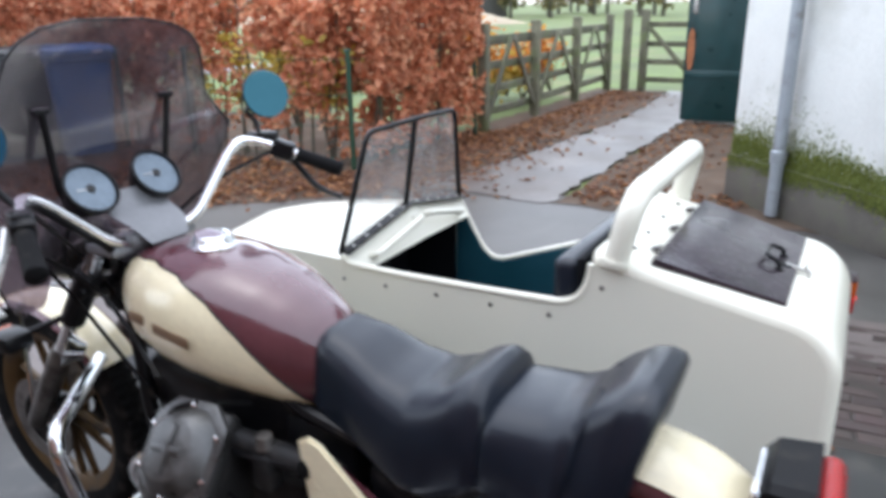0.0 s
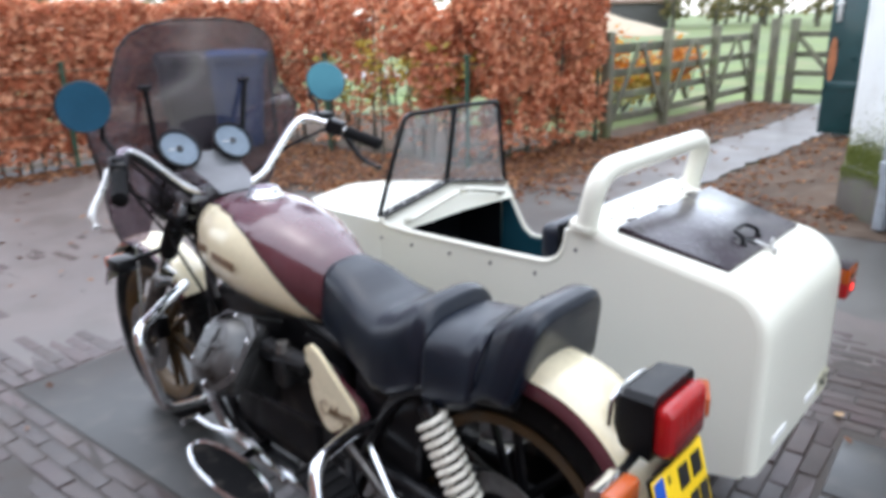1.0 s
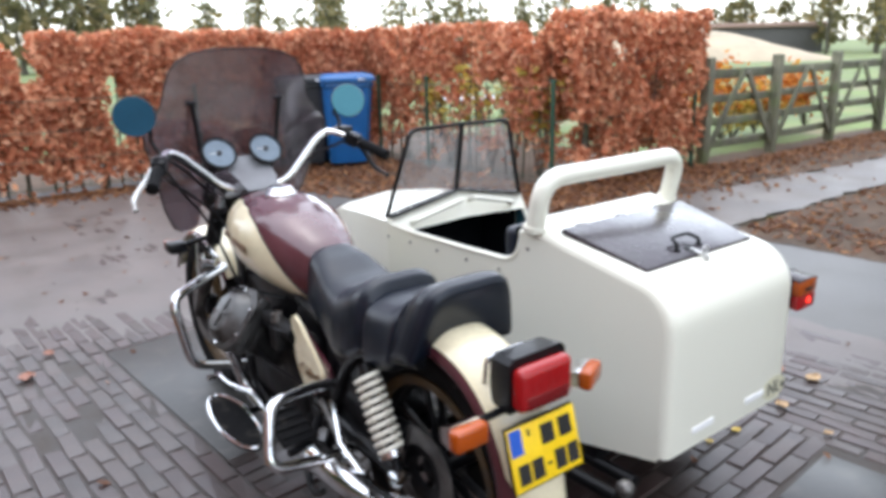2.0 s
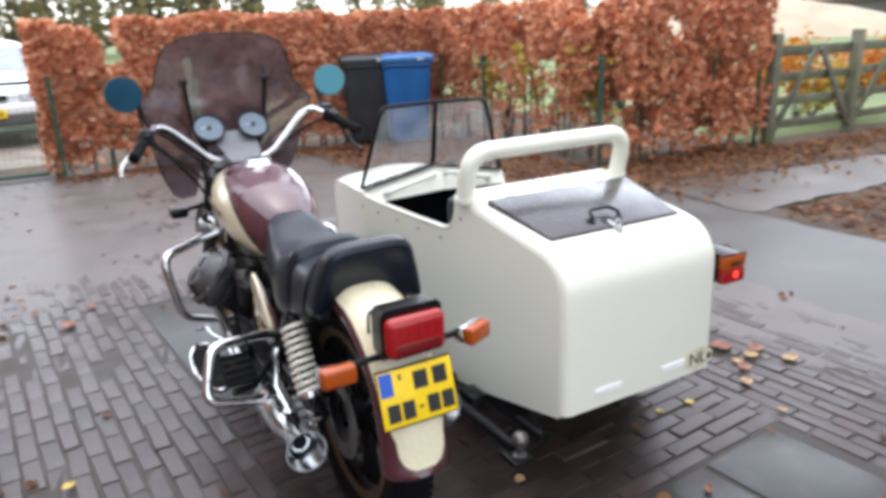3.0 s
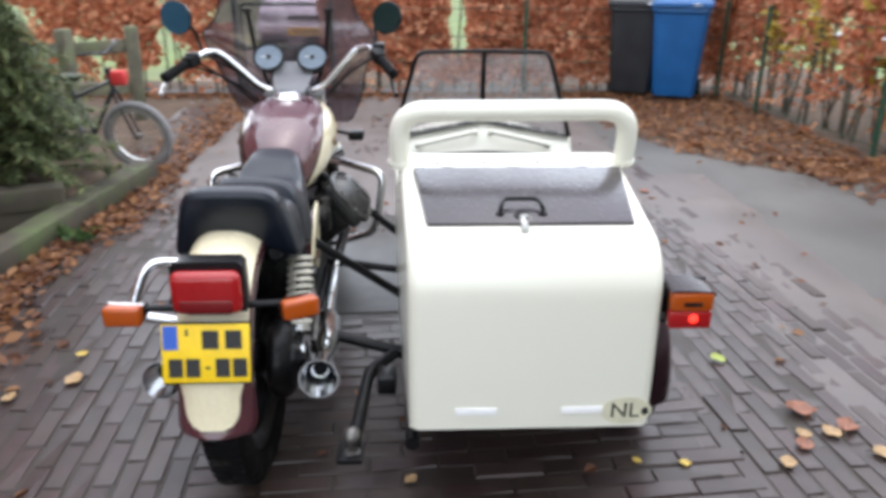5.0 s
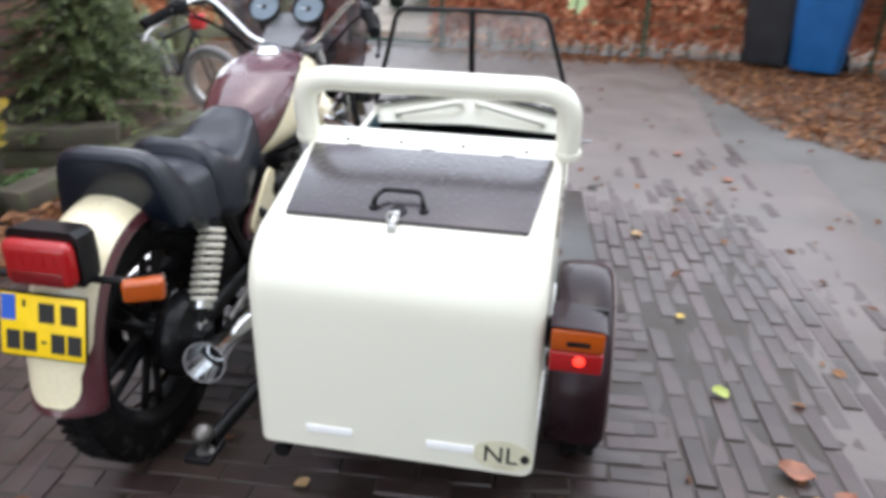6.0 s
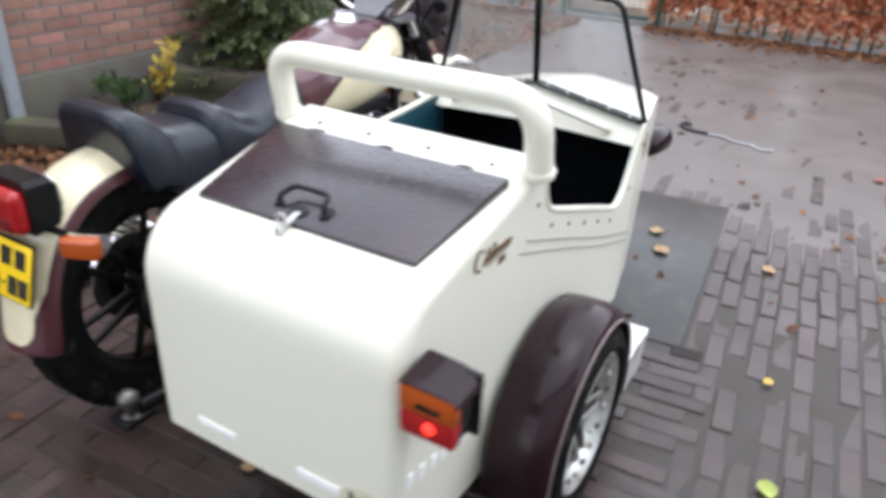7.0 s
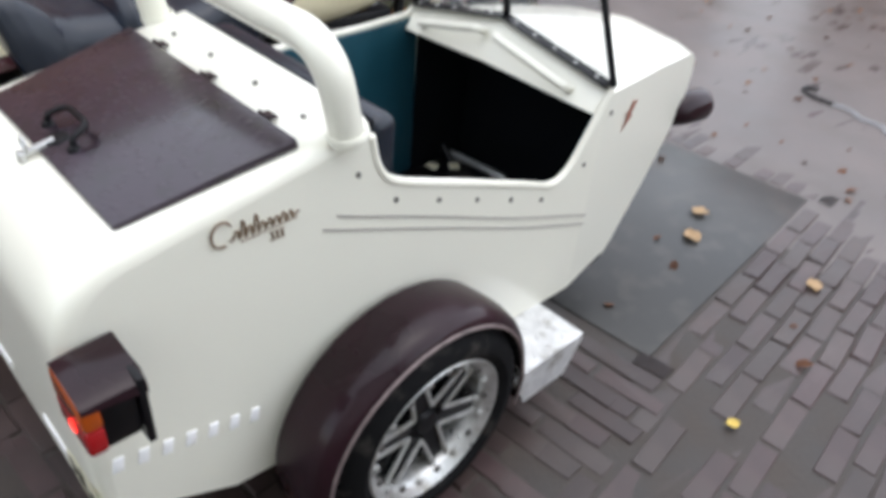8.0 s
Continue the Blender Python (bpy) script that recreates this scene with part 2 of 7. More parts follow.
def tube(bm, pts, r, seg=10, closed=False, caps=True):
    """A round tube along points; r is a number, or one for each point."""
    p = [Vector(q) for q in pts]
    rs = r if isinstance(r, (list, tuple)) else [r] * len(p)
    n = len(p)
    tan = [((p[(i + 1) % n] - p[i - 1]) if closed else (p[min(i + 1, n - 1)] - p[max(i - 1, 0)])).normalized() for i in range(n)]
    u = tan[0].orthogonal().normalized()
    rings = []
    for i in range(n):
        u = (u - tan[i] * u.dot(tan[i])).normalized()
        w = tan[i].cross(u)
        rings.append([bm.verts.new(p[i] + rs[i] * (math.cos(a) * u + math.sin(a) * w)) for a in [2 * math.pi * k / seg for k in range(seg)]])
    for i in range(n if closed else n - 1):
        a, b = rings[i], rings[(i + 1) % n]
        for k in range(seg):
            bm.faces.new((a[k], a[(k + 1) % seg], b[(k + 1) % seg], b[k]))
    if caps and not closed:
        bm.faces.new(rings[0])
        bm.faces.new(rings[-1])
    return bm


def lathe(bm, prof, at, axis, seg=32, closed=False):
    """Turns a profile of (radius, height along the axis) round an axis."""
    ax = Vector(axis).normalized()
    u = ax.orthogonal().normalized()
    w = ax.cross(u)
    c = Vector(at)
    rings = []
    for r, h in prof:
        if r < 1e-5:
            rings.append([bm.verts.new(c + ax * h)])
        else:
            rings.append([bm.verts.new(c + ax * h + r * (math.cos(a) * u + math.sin(a) * w)) for a in [2 * math.pi * k / seg for k in range(seg)]])
    pairs = list(zip(rings, rings[1:])) + ([(rings[-1], rings[0])] if closed else [])
    for a, b in pairs:
        for k in range(seg):
            q = [a[k % len(a)], a[(k + 1) % len(a)], b[(k + 1) % len(b)], b[k % len(b)]]
            q = list(dict.fromkeys(q))
            if len(q) > 2:
                bm.faces.new(q)
    return bm


def loft(bm, rows, ring=False, caps=False):
    """A skin over rows of points."""
    vs = [[bm.verts.new(q) for q in row] for row in rows]
    n = len(vs[0])
    for a, b in zip(vs, vs[1:]):
        for k in range(n if ring else n - 1):
            bm.faces.new((a[k], a[(k + 1) % n], b[(k + 1) % n], b[k]))
    if caps:
        bm.faces.new(vs[0])
        bm.faces.new(vs[-1])
    return bm


def thick(bm, t):
    """Gives a skin thickness."""
    bmesh.ops.recalc_face_normals(bm, faces=bm.faces)
    bmesh.ops.solidify(bm, geom=bm.faces[:], thickness=t)
    return bm


def slab(bm, poly, d, at=None):
    """A flat outline of 3D points pushed by d to a plate."""
    vs = [bm.verts.new(Vector(q)) for q in poly]
    f = bm.faces.new(vs)
    ex = bmesh.ops.extrude_face_region(bm, geom=[f])
    for v in ex["geom"]:
        if isinstance(v, bmesh.types.BMVert):
            v.co += Vector(d)
    return bm


def disc_pts(n):
    return [2 * math.pi * k / n for k in range(n)]

# ---- setting: ground, yard, lane, meadow ----
GRASS = mat("meadow_grass", (0.13, 0.175, 0.055), 0.9, var=0.3, scale=0.6, fine=30, bump=0.3, stain=(0.20, 0.17, 0.09), stain_amt=0.4, stain_scale=0.8)
EARTH = mat("dark_wet_earth", (0.105, 0.074, 0.054), 0.9, spec=0.15, var=0.35, scale=2.5, fine=60, bump=0.5, stain=(0.14, 0.11, 0.085), stain_amt=0.4, stain_scale=6)
JOINT = mat("joint_sand", (0.034, 0.025, 0.019), 0.6, var=0.3, scale=7, bump=0.4)
CONCRETE = mat("wet_worn_concrete", (0.028, 0.028, 0.026), 0.5, coat=0.26, coat_rough=0.3, spec=0.3, var=0.28, scale=2.2, fine=120, bump=0.22, stain=(0.055, 0.050, 0.044), stain_amt=0.45, stain_scale=9, wet=0.3, rough_var=0.12)
ASPHALT = mat("wet_grey_lane", (0.102, 0.085, 0.075), 0.55, coat=0.2, coat_rough=0.3, var=0.3, scale=1.6, fine=140, bump=0.28, stain=(0.085, 0.068, 0.056), stain_amt=0.6, stain_scale=2.6, wet=0.3)
PAVER = mat("wet_clinker_paver", (0.050, 0.0325, 0.0295), 0.54, coat=0.32, coat_rough=0.27, spec=0.28, var=0.22, scale=9, fine=150, bump=0.30, stain=(0.050, 0.037, 0.032), stain_amt=0.40, stain_scale=5, rnd=0.30, wet=0.35)
PAVERS = mat("wet_clinker_pavers", (0.050, 0.0325, 0.0295), 0.54, coat=0.32, coat_rough=0.27, spec=0.28, var=0.22, scale=9, fine=150, bump=0.30, stain=(0.050, 0.037, 0.032), stain_amt=0.40, stain_scale=5, island=0.30, wet=0.35)
YARD = mat("wet_grey_yard_concrete", (0.088, 0.084, 0.077), 0.60, spec=0.4, coat=0.22, coat_rough=0.3, var=0.25, scale=1.3, fine=140, bump=0.25, stain=(0.058, 0.052, 0.046), stain_amt=0.5, stain_scale=2.2, wet=0.2)

bm = B()
bmesh.ops.create_grid(bm, x_segments=60, y_segments=60, size=400)
for v in bm.verts:
    v.co.z = -0.035 + (0.0 if v.co.length < 30 else 0.5 * noise.noise(v.co * 0.02))
tagged(part("ground", bm, GRASS, label="short wet green meadow grass running to the distance"), category="ground", kind="structure")


def ragged(pts, amp, seed):
    """An outline broken into short uneven steps."""
    out = []
    for (xa, ya), (xb, yb) in zip(pts, pts[1:] + pts[:1]):
        n = max(1, min(60, int(math.hypot(xb - xa, yb - ya) / 0.09)))
        for i in range(n):
            x, y = xa + (xb - xa) * i / n, ya + (yb - ya) * i / n
            out.append((x + amp * noise.noise(Vector((x * 5, y * 5, seed))) + 0.5 * amp * noise.noise(Vector((x * 17, y * 17, seed))), y + amp * noise.noise(Vector((x * 5, y * 5, seed + 40))) + 0.5 * amp * noise.noise(Vector((x * 17, y * 17, seed + 40)))))
    return out


def sheet(name, pts, z, material, label, category, d=0.03):
    b = slab(B(), [(x, y, z) for x, y in pts], (0, 0, -d))
    return tagged(part(name, b, material, label=label, smooth=False), category=category, kind="structure")


pavement = sheet("pavement", [(-3.4, -7), (4.4, -7), (4.4, 7.75), (-3.4, 7.75)], -0.0042, JOINT, "yard of wet brown clinker pavers with sandy joints", "pavement", 0.02)
sheet("yard_concrete", ragged([(2.95, -7), (2.66, -1.5), (2.60, 0.2), (2.47, 1.9), (2.36, 3.42), (2.26, 3.42), (2.26, 6.3), (2.50, 5.3), (2.60, 4.85), (2.84, 4.14), (3.30, 3.57), (3.81, 3.20), (4.12, 3.02), (4.09, 1.6), (4.17, -0.3), (3.2, -1.3), (3.2, -7)], 0.05, 1), -0.004, YARD, "smooth wet grey concrete yard, worn and stained", "yard")
sheet("lane", ragged([(4.12, 1.69), (8.5, 1.66), (12, 1.5), (12, 2.6), (8.54, 2.40), (6.1, 2.60), (4.6, 2.85), (4.15, 3.0)], 0.07, 2), 0.003, ASPHALT, "pale grey path worn and stained with mud", "path")
sheet("earth_border", ragged([(4.20, -0.32), (5.2, 0.4), (6, -4.5), (12.5, 1.45), (8.5, 1.62), (4.13, 1.65)], 0.08, 3), -0.002, EARTH, "muddy bare earth border strewn with leaves", "ground", 0.02)
sheet("earth_verge", ragged([(2.32, 7.0), (2.28, 6.3), (2.52, 5.3), (2.62, 4.86), (2.86, 4.16), (3.32, 3.59), (3.83, 3.22), (4.15, 3.03), (4.6, 2.88), (6.1, 2.63), (8.54, 2.43), (12, 2.63), (12, 3.9), (4.6, 4.0), (4.4, 7.7), (2.32, 7.7)], 0.09, 4), -0.003, EARTH, "dark bare earth verge below the hedge", "ground", 0.02)
sheet("earth_bed", [(-3.4, 7.2), (-1.62, 7.2), (-1.60, 3.6), (-1.72, 1.3), (-2.45, 0.9), (-2.45, -4), (-3.4, -4)], 0.0, EARTH, "dark earth of a planting bed by the wall", "ground", 0.02)
sheet("gate_track", [(-2.6, 7.6), (0.2, 7.6), (0.2, 13), (-3.2, 13)], -0.012, mat("muddy_track", (0.22, 0.185, 0.145), 0.7, var=0.3, scale=2, bump=0.4), "pale muddy track behind the gate", "track", 0.02)
SILT = mat("grey_brown_silt", (0.108, 0.088, 0.080), 0.6, var=0.25, scale=2.2, fine=120, bump=0.25, stain=(0.075, 0.060, 0.050), stain_amt=0.5, stain_scale=3, coat=0.25, coat_rough=0.28)


def skin(name, x0, y0, x1, y1, rise, label):
    """A thin uneven layer over the pavers whose height follows rise(x, y)."""
    nx, ny = int((x1 - x0) / 0.05), int((y1 - y0) / 0.05)
    vs = [(x0 + (x1 - x0) * i / nx, y0 + (y1 - y0) * j / ny) for j in range(ny + 1) for i in range(nx + 1)]
    vs = [(x, y, rise(x, y) + 0.0022 * noise.noise(Vector((x * 4.3, y * 4.3, 1))) + 0.0012 * noise.noise(Vector((x * 15, y * 15, 5)))) for x, y in vs]
    fs = [(a, a + 1, a + nx + 2, a + nx + 1) for j in range(ny) for a in range(j * (nx + 1), j * (nx + 1) + nx)]
    o = raw(name, vs, fs, SILT, label=label, smooth=True)
    return tagged(o, category="ground", kind="structure")


def silt_rise(x, y):
    e = y + 0.5 * noise.noise(Vector((x * 0.9, y * 0.5, 3))) + 0.12 * x
    return float(np.interp(e, (1.95, 2.45, 2.95, 3.8), (-0.0095, -0.0022, 0.0022, 0.0046)))


def drift_rise(x, y):
    e = x + 0.06 * y + 0.22 * noise.noise(Vector((x * 0.8, y * 1.1, 9)))
    return float(np.interp(e, (1.95, 2.25, 2.55, 2.8), (-0.0100, -0.0030, 0.0012, 0.0030))) - 0.010 * max(0.0, x - 2.62) / 0.2


skin("silt", -1.55, 1.7, 2.26, 7.25, silt_rise, "thin grey-brown silt lying over the pavers")
skin("silt_drift", 1.85, -1.8, 2.85, 3.4, drift_rise, "thin silt washed over the edge of the pavers")
# the paving is laid a few degrees askew of the motorcycle: u across, v along, from a point on the main joint
LAY = radians(4.3)
LAY_AT = Vector((1.49, 0.38, 0.0))


def laid(u, v, z=0.0):
    return LAY_AT + Vector((u * math.cos(LAY) - v * math.sin(LAY), u * math.sin(LAY) + v * math.cos(LAY), z))


# smooth slabs between the pavers
SLABS = [(-1.72, 0.72, -0.075, 2.14), (-0.465, -1.40, -0.058, -0.785), (-0.885, -1.40, -0.475, -0.785), (-0.465, -2.03, -0.058, -1.41), (-0.885, -2.03, -0.475, -1.41)]
for u0, v0, u1, v1 in SLABS:
    b = box(B(), laid((u0 + u1) / 2, (v0 + v1) / 2, -0.028), (u1 - u0 - 0.012, v1 - v0 - 0.012, 0.06), 0.006, Euler((0, 0, LAY)).to_matrix())
    tagged(part("concrete_slab", b, CONCRETE, label="smooth dark wet concrete slab with silt on it"), category="paving slab", kind="structure")

# ---- white house with a rain pipe, outbuilding with a green door ----
RENDER = mat("white_house_render", (0.77, 0.78, 0.75), 0.8, var=0.06, scale=2, fine=60, bump=0.2, stain=(0.52, 0.52, 0.47), stain_amt=0.25, stain_scale=1.6)
PLINTH = mat("mossy_grey_plinth", (0.11, 0.100, 0.085), 0.85, var=0.25, scale=5, bump=0.3, stain=(0.10, 0.105, 0.07), stain_amt=0.5, stain_scale=5)
MOSS = leaf_mat("green_moss", (0.15, 0.19, 0.03), (0.28, 0.30, 0.07), 0.4)
PIPE = mat("grey_zinc_pipe", (0.34, 0.37, 0.40), 0.45, 0.35, var=0.12, scale=10, stain=(0.22, 0.22, 0.21), stain_amt=0.3, stain_scale=12)
GREEN_DOOR = mat("bottle_green_paint", (0.006, 0.042, 0.045), 0.35, var=0.15, scale=6, coat=0.3)
TIMBER = mat("weathered_timber", (0.135, 0.13, 0.088), 0.85, var=0.3, scale=8, fine=70, bump=0.4, stain=(0.12, 0.15, 0.06), stain_amt=0.5, stain_scale=4, rnd=0.2)
SLEEPER = mat("mossy_sleeper_wood", (0.065, 0.055, 0.038), 0.85, var=0.3, scale=7, bump=0.4, stain=(0.08, 0.11, 0.035), stain_amt=0.5, stain_scale=4)

C0 = Vector((4.93, 0.49, 0))
AL = Vector((-0.70, -0.714, 0)).normalized()
IN = Vector((0.714, -0.70, 0)).normalized()
FACE = Matrix((AL, IN, (0, 0, 1))).transposed()
house = thing("house", C0 + AL * 2 + IN * 2, "white rendered house with a mossy grey plinth", "house", kind="structure")
part("wall", box(B(), C0 + AL * 2.6 + IN * 0.14 + Vector((0, 0, 2.03)), (5.2, 0.28, 3.35), 0.01, FACE), RENDER, house)
part("side_wall", box(B(), C0 + AL * 0.14 + IN * 2.3 + Vector((0, 0, 2.03)), (0.28, 4.0, 3.35), 0.01, FACE), RENDER, house)
part("back_wall", box(B(), C0 + AL * 2.6 + IN * 4.45 + Vector((0, 0, 2.03)), (5.2, 0.28, 3.35), 0.01, FACE), RENDER, house)
part("plinth", box(B(), C0 + AL * 2.6 + IN * 0.13 + Vector((0, 0, 0.17)), (5.23, 0.31, 0.37), 0.015, FACE), PLINTH, house, "grey mossy base of the wall")
part("roof", box(B(), C0 + AL * 2.6 + IN * 2.3 + Vector((0, 0, 3.80)), (5.8, 5.2, 0.18), 0.02, FACE), mat("dark_roof", (0.06, 0.055, 0.05), 0.7), house)


def tufts(n, place, size, seed):
    """Many small folded blades or leaves at places given by a function; arrays for raw()."""
    rg = np.random.default_rng(seed)
    vs, fs = [], []
    for i in range(n):
        c, nrm, s = place(rg)
        c, nrm = np.array(c), np.array(nrm, float)
        nrm = nrm / (np.linalg.norm(nrm) + 1e-9)
        a = rg.normal(size=3)
        a -= nrm * a.dot(nrm)
        a /= np.linalg.norm(a) + 1e-9
        b = np.cross(nrm, a)
        L, W = size[0] * s, size[1] * s
        k = len(vs)
        f = 0.25 * W * rg.uniform(0.3, 1.6)
        vs += [c - a * L, c - a * 0.25 * L + b * W + nrm * f, c + a * 0.45 * L + b * 0.8 * W + nrm * f, c + a * L - nrm * f * 0.7, c + a * 0.45 * L - b * 0.8 * W + nrm * f, c - a * 0.25 * L - b * W + nrm * f]
        fs += [(k, k + 1, k + 2, k + 3), (k, k + 3, k + 4, k + 5)]
    return vs, fs


def moss_at(rg):
    s = rg.uniform(0, 4.6)
    h = 0.385 + 0.055 * rg.normal() + 0.045 * abs(rg.normal()) ** 2 * (1 + math.sin(s * 3)) * 0.6 + 0.02 * math.sin(s * 7)
    p = C0 + AL * s - IN * (rg.uniform(-0.002, 0.006) + (0.027 if h < 0.355 else 0.0))
    return (p.x, p.y, h), (-IN + Vector(rg.normal(size=3) * 0.25)), rg.uniform(0.5, 1.3)


mv, mf = tufts(62000, moss_at, (0.007, 0.005), 4)
tagged(raw("wall_moss", mv, mf, MOSS, label="green moss creeping over the foot of the wall"), category="moss", kind="stuff")

pp = C0 + AL * 0.62 - IN * 0.085
pipe = thing("rain_pipe", pp, "grey zinc rain pipe with a bracket on the white wall", "rain pipe")
part("pipe", tube(B(), [pp + Vector((0, 0, z)) for z in (0.02, 0.42, 1.8, 3.6)], 0.045, 16), PIPE, pipe)
part("sleeve", lathe(B(), [(0.046, 0), (0.056, 0.005), (0.056, 0.09), (0.046, 0.10)], pp + Vector((0, 0, 0.40)), (0, 0, 1), 16), PIPE, pipe)
for z in (0.45, 1.75):
    part("bracket", box(lathe(B(), [(0.046, 0), (0.053, 0.0), (0.053, 0.028), (0.046, 0.028)], pp + Vector((0, 0, z)), (0, 0, 1), 16), pp + IN * 0.06 + Vector((0, 0, z + 0.014)), (0.02, 0.08, 0.02), 0.002, FACE), ALU, pipe)

shed = thing("outbuilding", (9.3, 0.4, 0), "small white outbuilding behind the house", "outbuilding", kind="structure")
part("wall", box(B(), (9.6, 0.05, 1.35), (2.0, 2.9, 2.7), 0.01), RENDER, shed)
part("roof", box(B(), (9.6, 0.05, 2.78), (2.3, 3.2, 0.14), 0.01), mat("dark_felt_roof", (0.05, 0.05, 0.05), 0.8), shed)
door = tagged(thing("door_1", (8.55, 1.28, 0), "dark green wooden stable door with steel latch", "door"), kind="structure")
part("leaf", box(B(), (8.56, 1.30, 1.16), (0.06, 0.74, 2.24), 0.008), GREEN_DOOR, door)
for z in (0.62, 1.9):
    part("batten", box(B(), (8.522, 1.30, z), (0.02, 0.70, 0.10), 0.005), GREEN_DOOR, door)
part("latch", box(box(B(), (8.515, 1.58, 1.48), (0.02, 0.05, 0.26), 0.006), (8.50, 1.58, 1.55), (0.03, 0.09, 0.03), 0.006), ALUB, door, "steel latch")
part("wear_plate", slab(B(), [(8.526, 1.60 + 0.045 * math.cos(a), 0.92 + 0.26 * math.sin(a)) for a in disc_pts(14)], (-0.006, 0, 0)), mat("bare_orange_wood", (0.42, 0.15, 0.06), 0.7, var=0.3, scale=14), door, "worn bare wood patch")

sheet("hedge_soil", [(-4.8, 7.76), (4.42, 7.76), (4.6, 4.1), (7.0, 4.1), (7.0, 10.0), (-0.4, 10.0), (-0.4, 8.6), (-4.8, 8.6)], -0.008, EARTH, "dark soil and dead leaves behind the hedge", "ground", 0.02)

# ---- brick house wall by the bed ----
BRICKW = mat("rose_brick", (0.30, 0.15, 0.115), 0.8, var=0.22, scale=9, fine=70, bump=0.35, stain=(0.20, 0.12, 0.10), stain_amt=0.4, stain_scale=4, island=0.25)
MORTAR = mat("grey_mortar", (0.24, 0.21, 0.19), 0.9, var=0.15, scale=10)
WX = -2.52
brick_house = thing("wall_west", (WX - 0.2, -0.6, 0), "rose-brown brick house wall with a grey plinth", "wall", kind="structure")
part("core", box(B(), (WX - 0.13, -0.35, 1.72), (0.25, 7.1, 3.44), 0.0), MORTAR, brick_house, smooth=False)
part("plinth", box(B(), (WX - 0.06, -0.35, 0.17), (0.20, 7.12, 0.34), 0.012), PLINTH, brick_house)
part("return_wall", box(B(), (WX - 1.9, 3.08, 1.72), (3.28, 0.24, 3.44), 0.0), BRICKW, brick_house)
bv, bf = [], []
brick_me = []
for sd in range(3):
    w2, h2, e = 0.111, 0.0305, 0.003 + 0.001 * sd
    q = [(dx, sy * (w2 - (e if dx else 0)), sz * (h2 - (e if dx else 0))) for dx in (0.0, 0.024) for sy, sz in ((-1, -1), (1, -1), (1, 1), (-1, 1))]
    me = bpy.data.meshes.new("brick")
    me.from_pydata([tuple(c * K for c in p) for p in q], [], [(4, 5, 6, 7), (0, 1, 5, 4), (1, 2, 6, 5), (2, 3, 7, 6), (3, 0, 4, 7)])
    me.materials.append(mat("rose_brick_single", (0.30, 0.15, 0.115), 0.8, var=0.22, scale=9, fine=70, bump=0.35, stain=(0.20, 0.12, 0.10), stain_amt=0.4, stain_scale=4, rnd=0.25) if not brick_me else brick_me[0].materials[0])
    brick_me.append(me)
for row in range(40):
    z0 = 0.345 + row * 0.072
    for c in range(32):
        y0 = -3.9 + c * 0.233 + (0.1165 if row % 2 else 0)
        if y0 + 0.222 > 3.19:
            continue
        k = len(bv)
        x0 = WX + random.uniform(-0.002, 0.003)
        if row < 22 and y0 > -0.05:
            o = new("brick", brick_me[random.randrange(3)])
            o.parent = brick_house
            o.location = Vector((x0 - 0.02, y0 + 0.111, z0 + 0.0305)) * K - BASE[brick_house]
            continue
        for dx in (-0.02, 0.004):
            e = 0.0 if dx < 0 else 0.004
            bv += [(x0 + dx, y0 + e, z0 + e), (x0 + dx, y0 + 0.222 - e, z0 + e), (x0 + dx, y0 + 0.222 - e, z0 + 0.061 - e), (x0 + dx, y0 + e, z0 + 0.061 - e)]
        bf += [(k + 4, k + 5, k + 6, k + 7), (k, k + 1, k + 5, k + 4), (k + 1, k + 2, k + 6, k + 5), (k + 2, k + 3, k + 7, k + 6), (k + 3, k, k + 4, k + 7)]
tagged(raw("brickwork", bv, bf, BRICKW, brick_house), kind="stuff")
dp = Vector((WX + 0.09, 1.02, 0))
pipe2 = thing("rain_pipe", dp, "light grey rain pipe on the brick wall", "rain pipe")
part("pipe", tube(B(), [dp + Vector((0, 0, z)) for z in (0.03, 0.5, 2.0, 3.3)], 0.042, 14), PIPE, pipe2)
part("bracket", box(B(), dp + Vector((-0.04, 0, 1.2)), (0.10, 0.10, 0.03), 0.004), ALU, pipe2)

# ---- hedges of brown beech leaves ----
BEECH = leaf_mat("dry_beech_leaf", (0.60, 0.215, 0.105), (0.85, 0.49, 0.29), 0.45)
STEM = mat("beech_stem", (0.085, 0.075, 0.055), 0.85, var=0.3, scale=9, stain=(0.08, 0.10, 0.04), stain_amt=0.4, stain_scale=6)


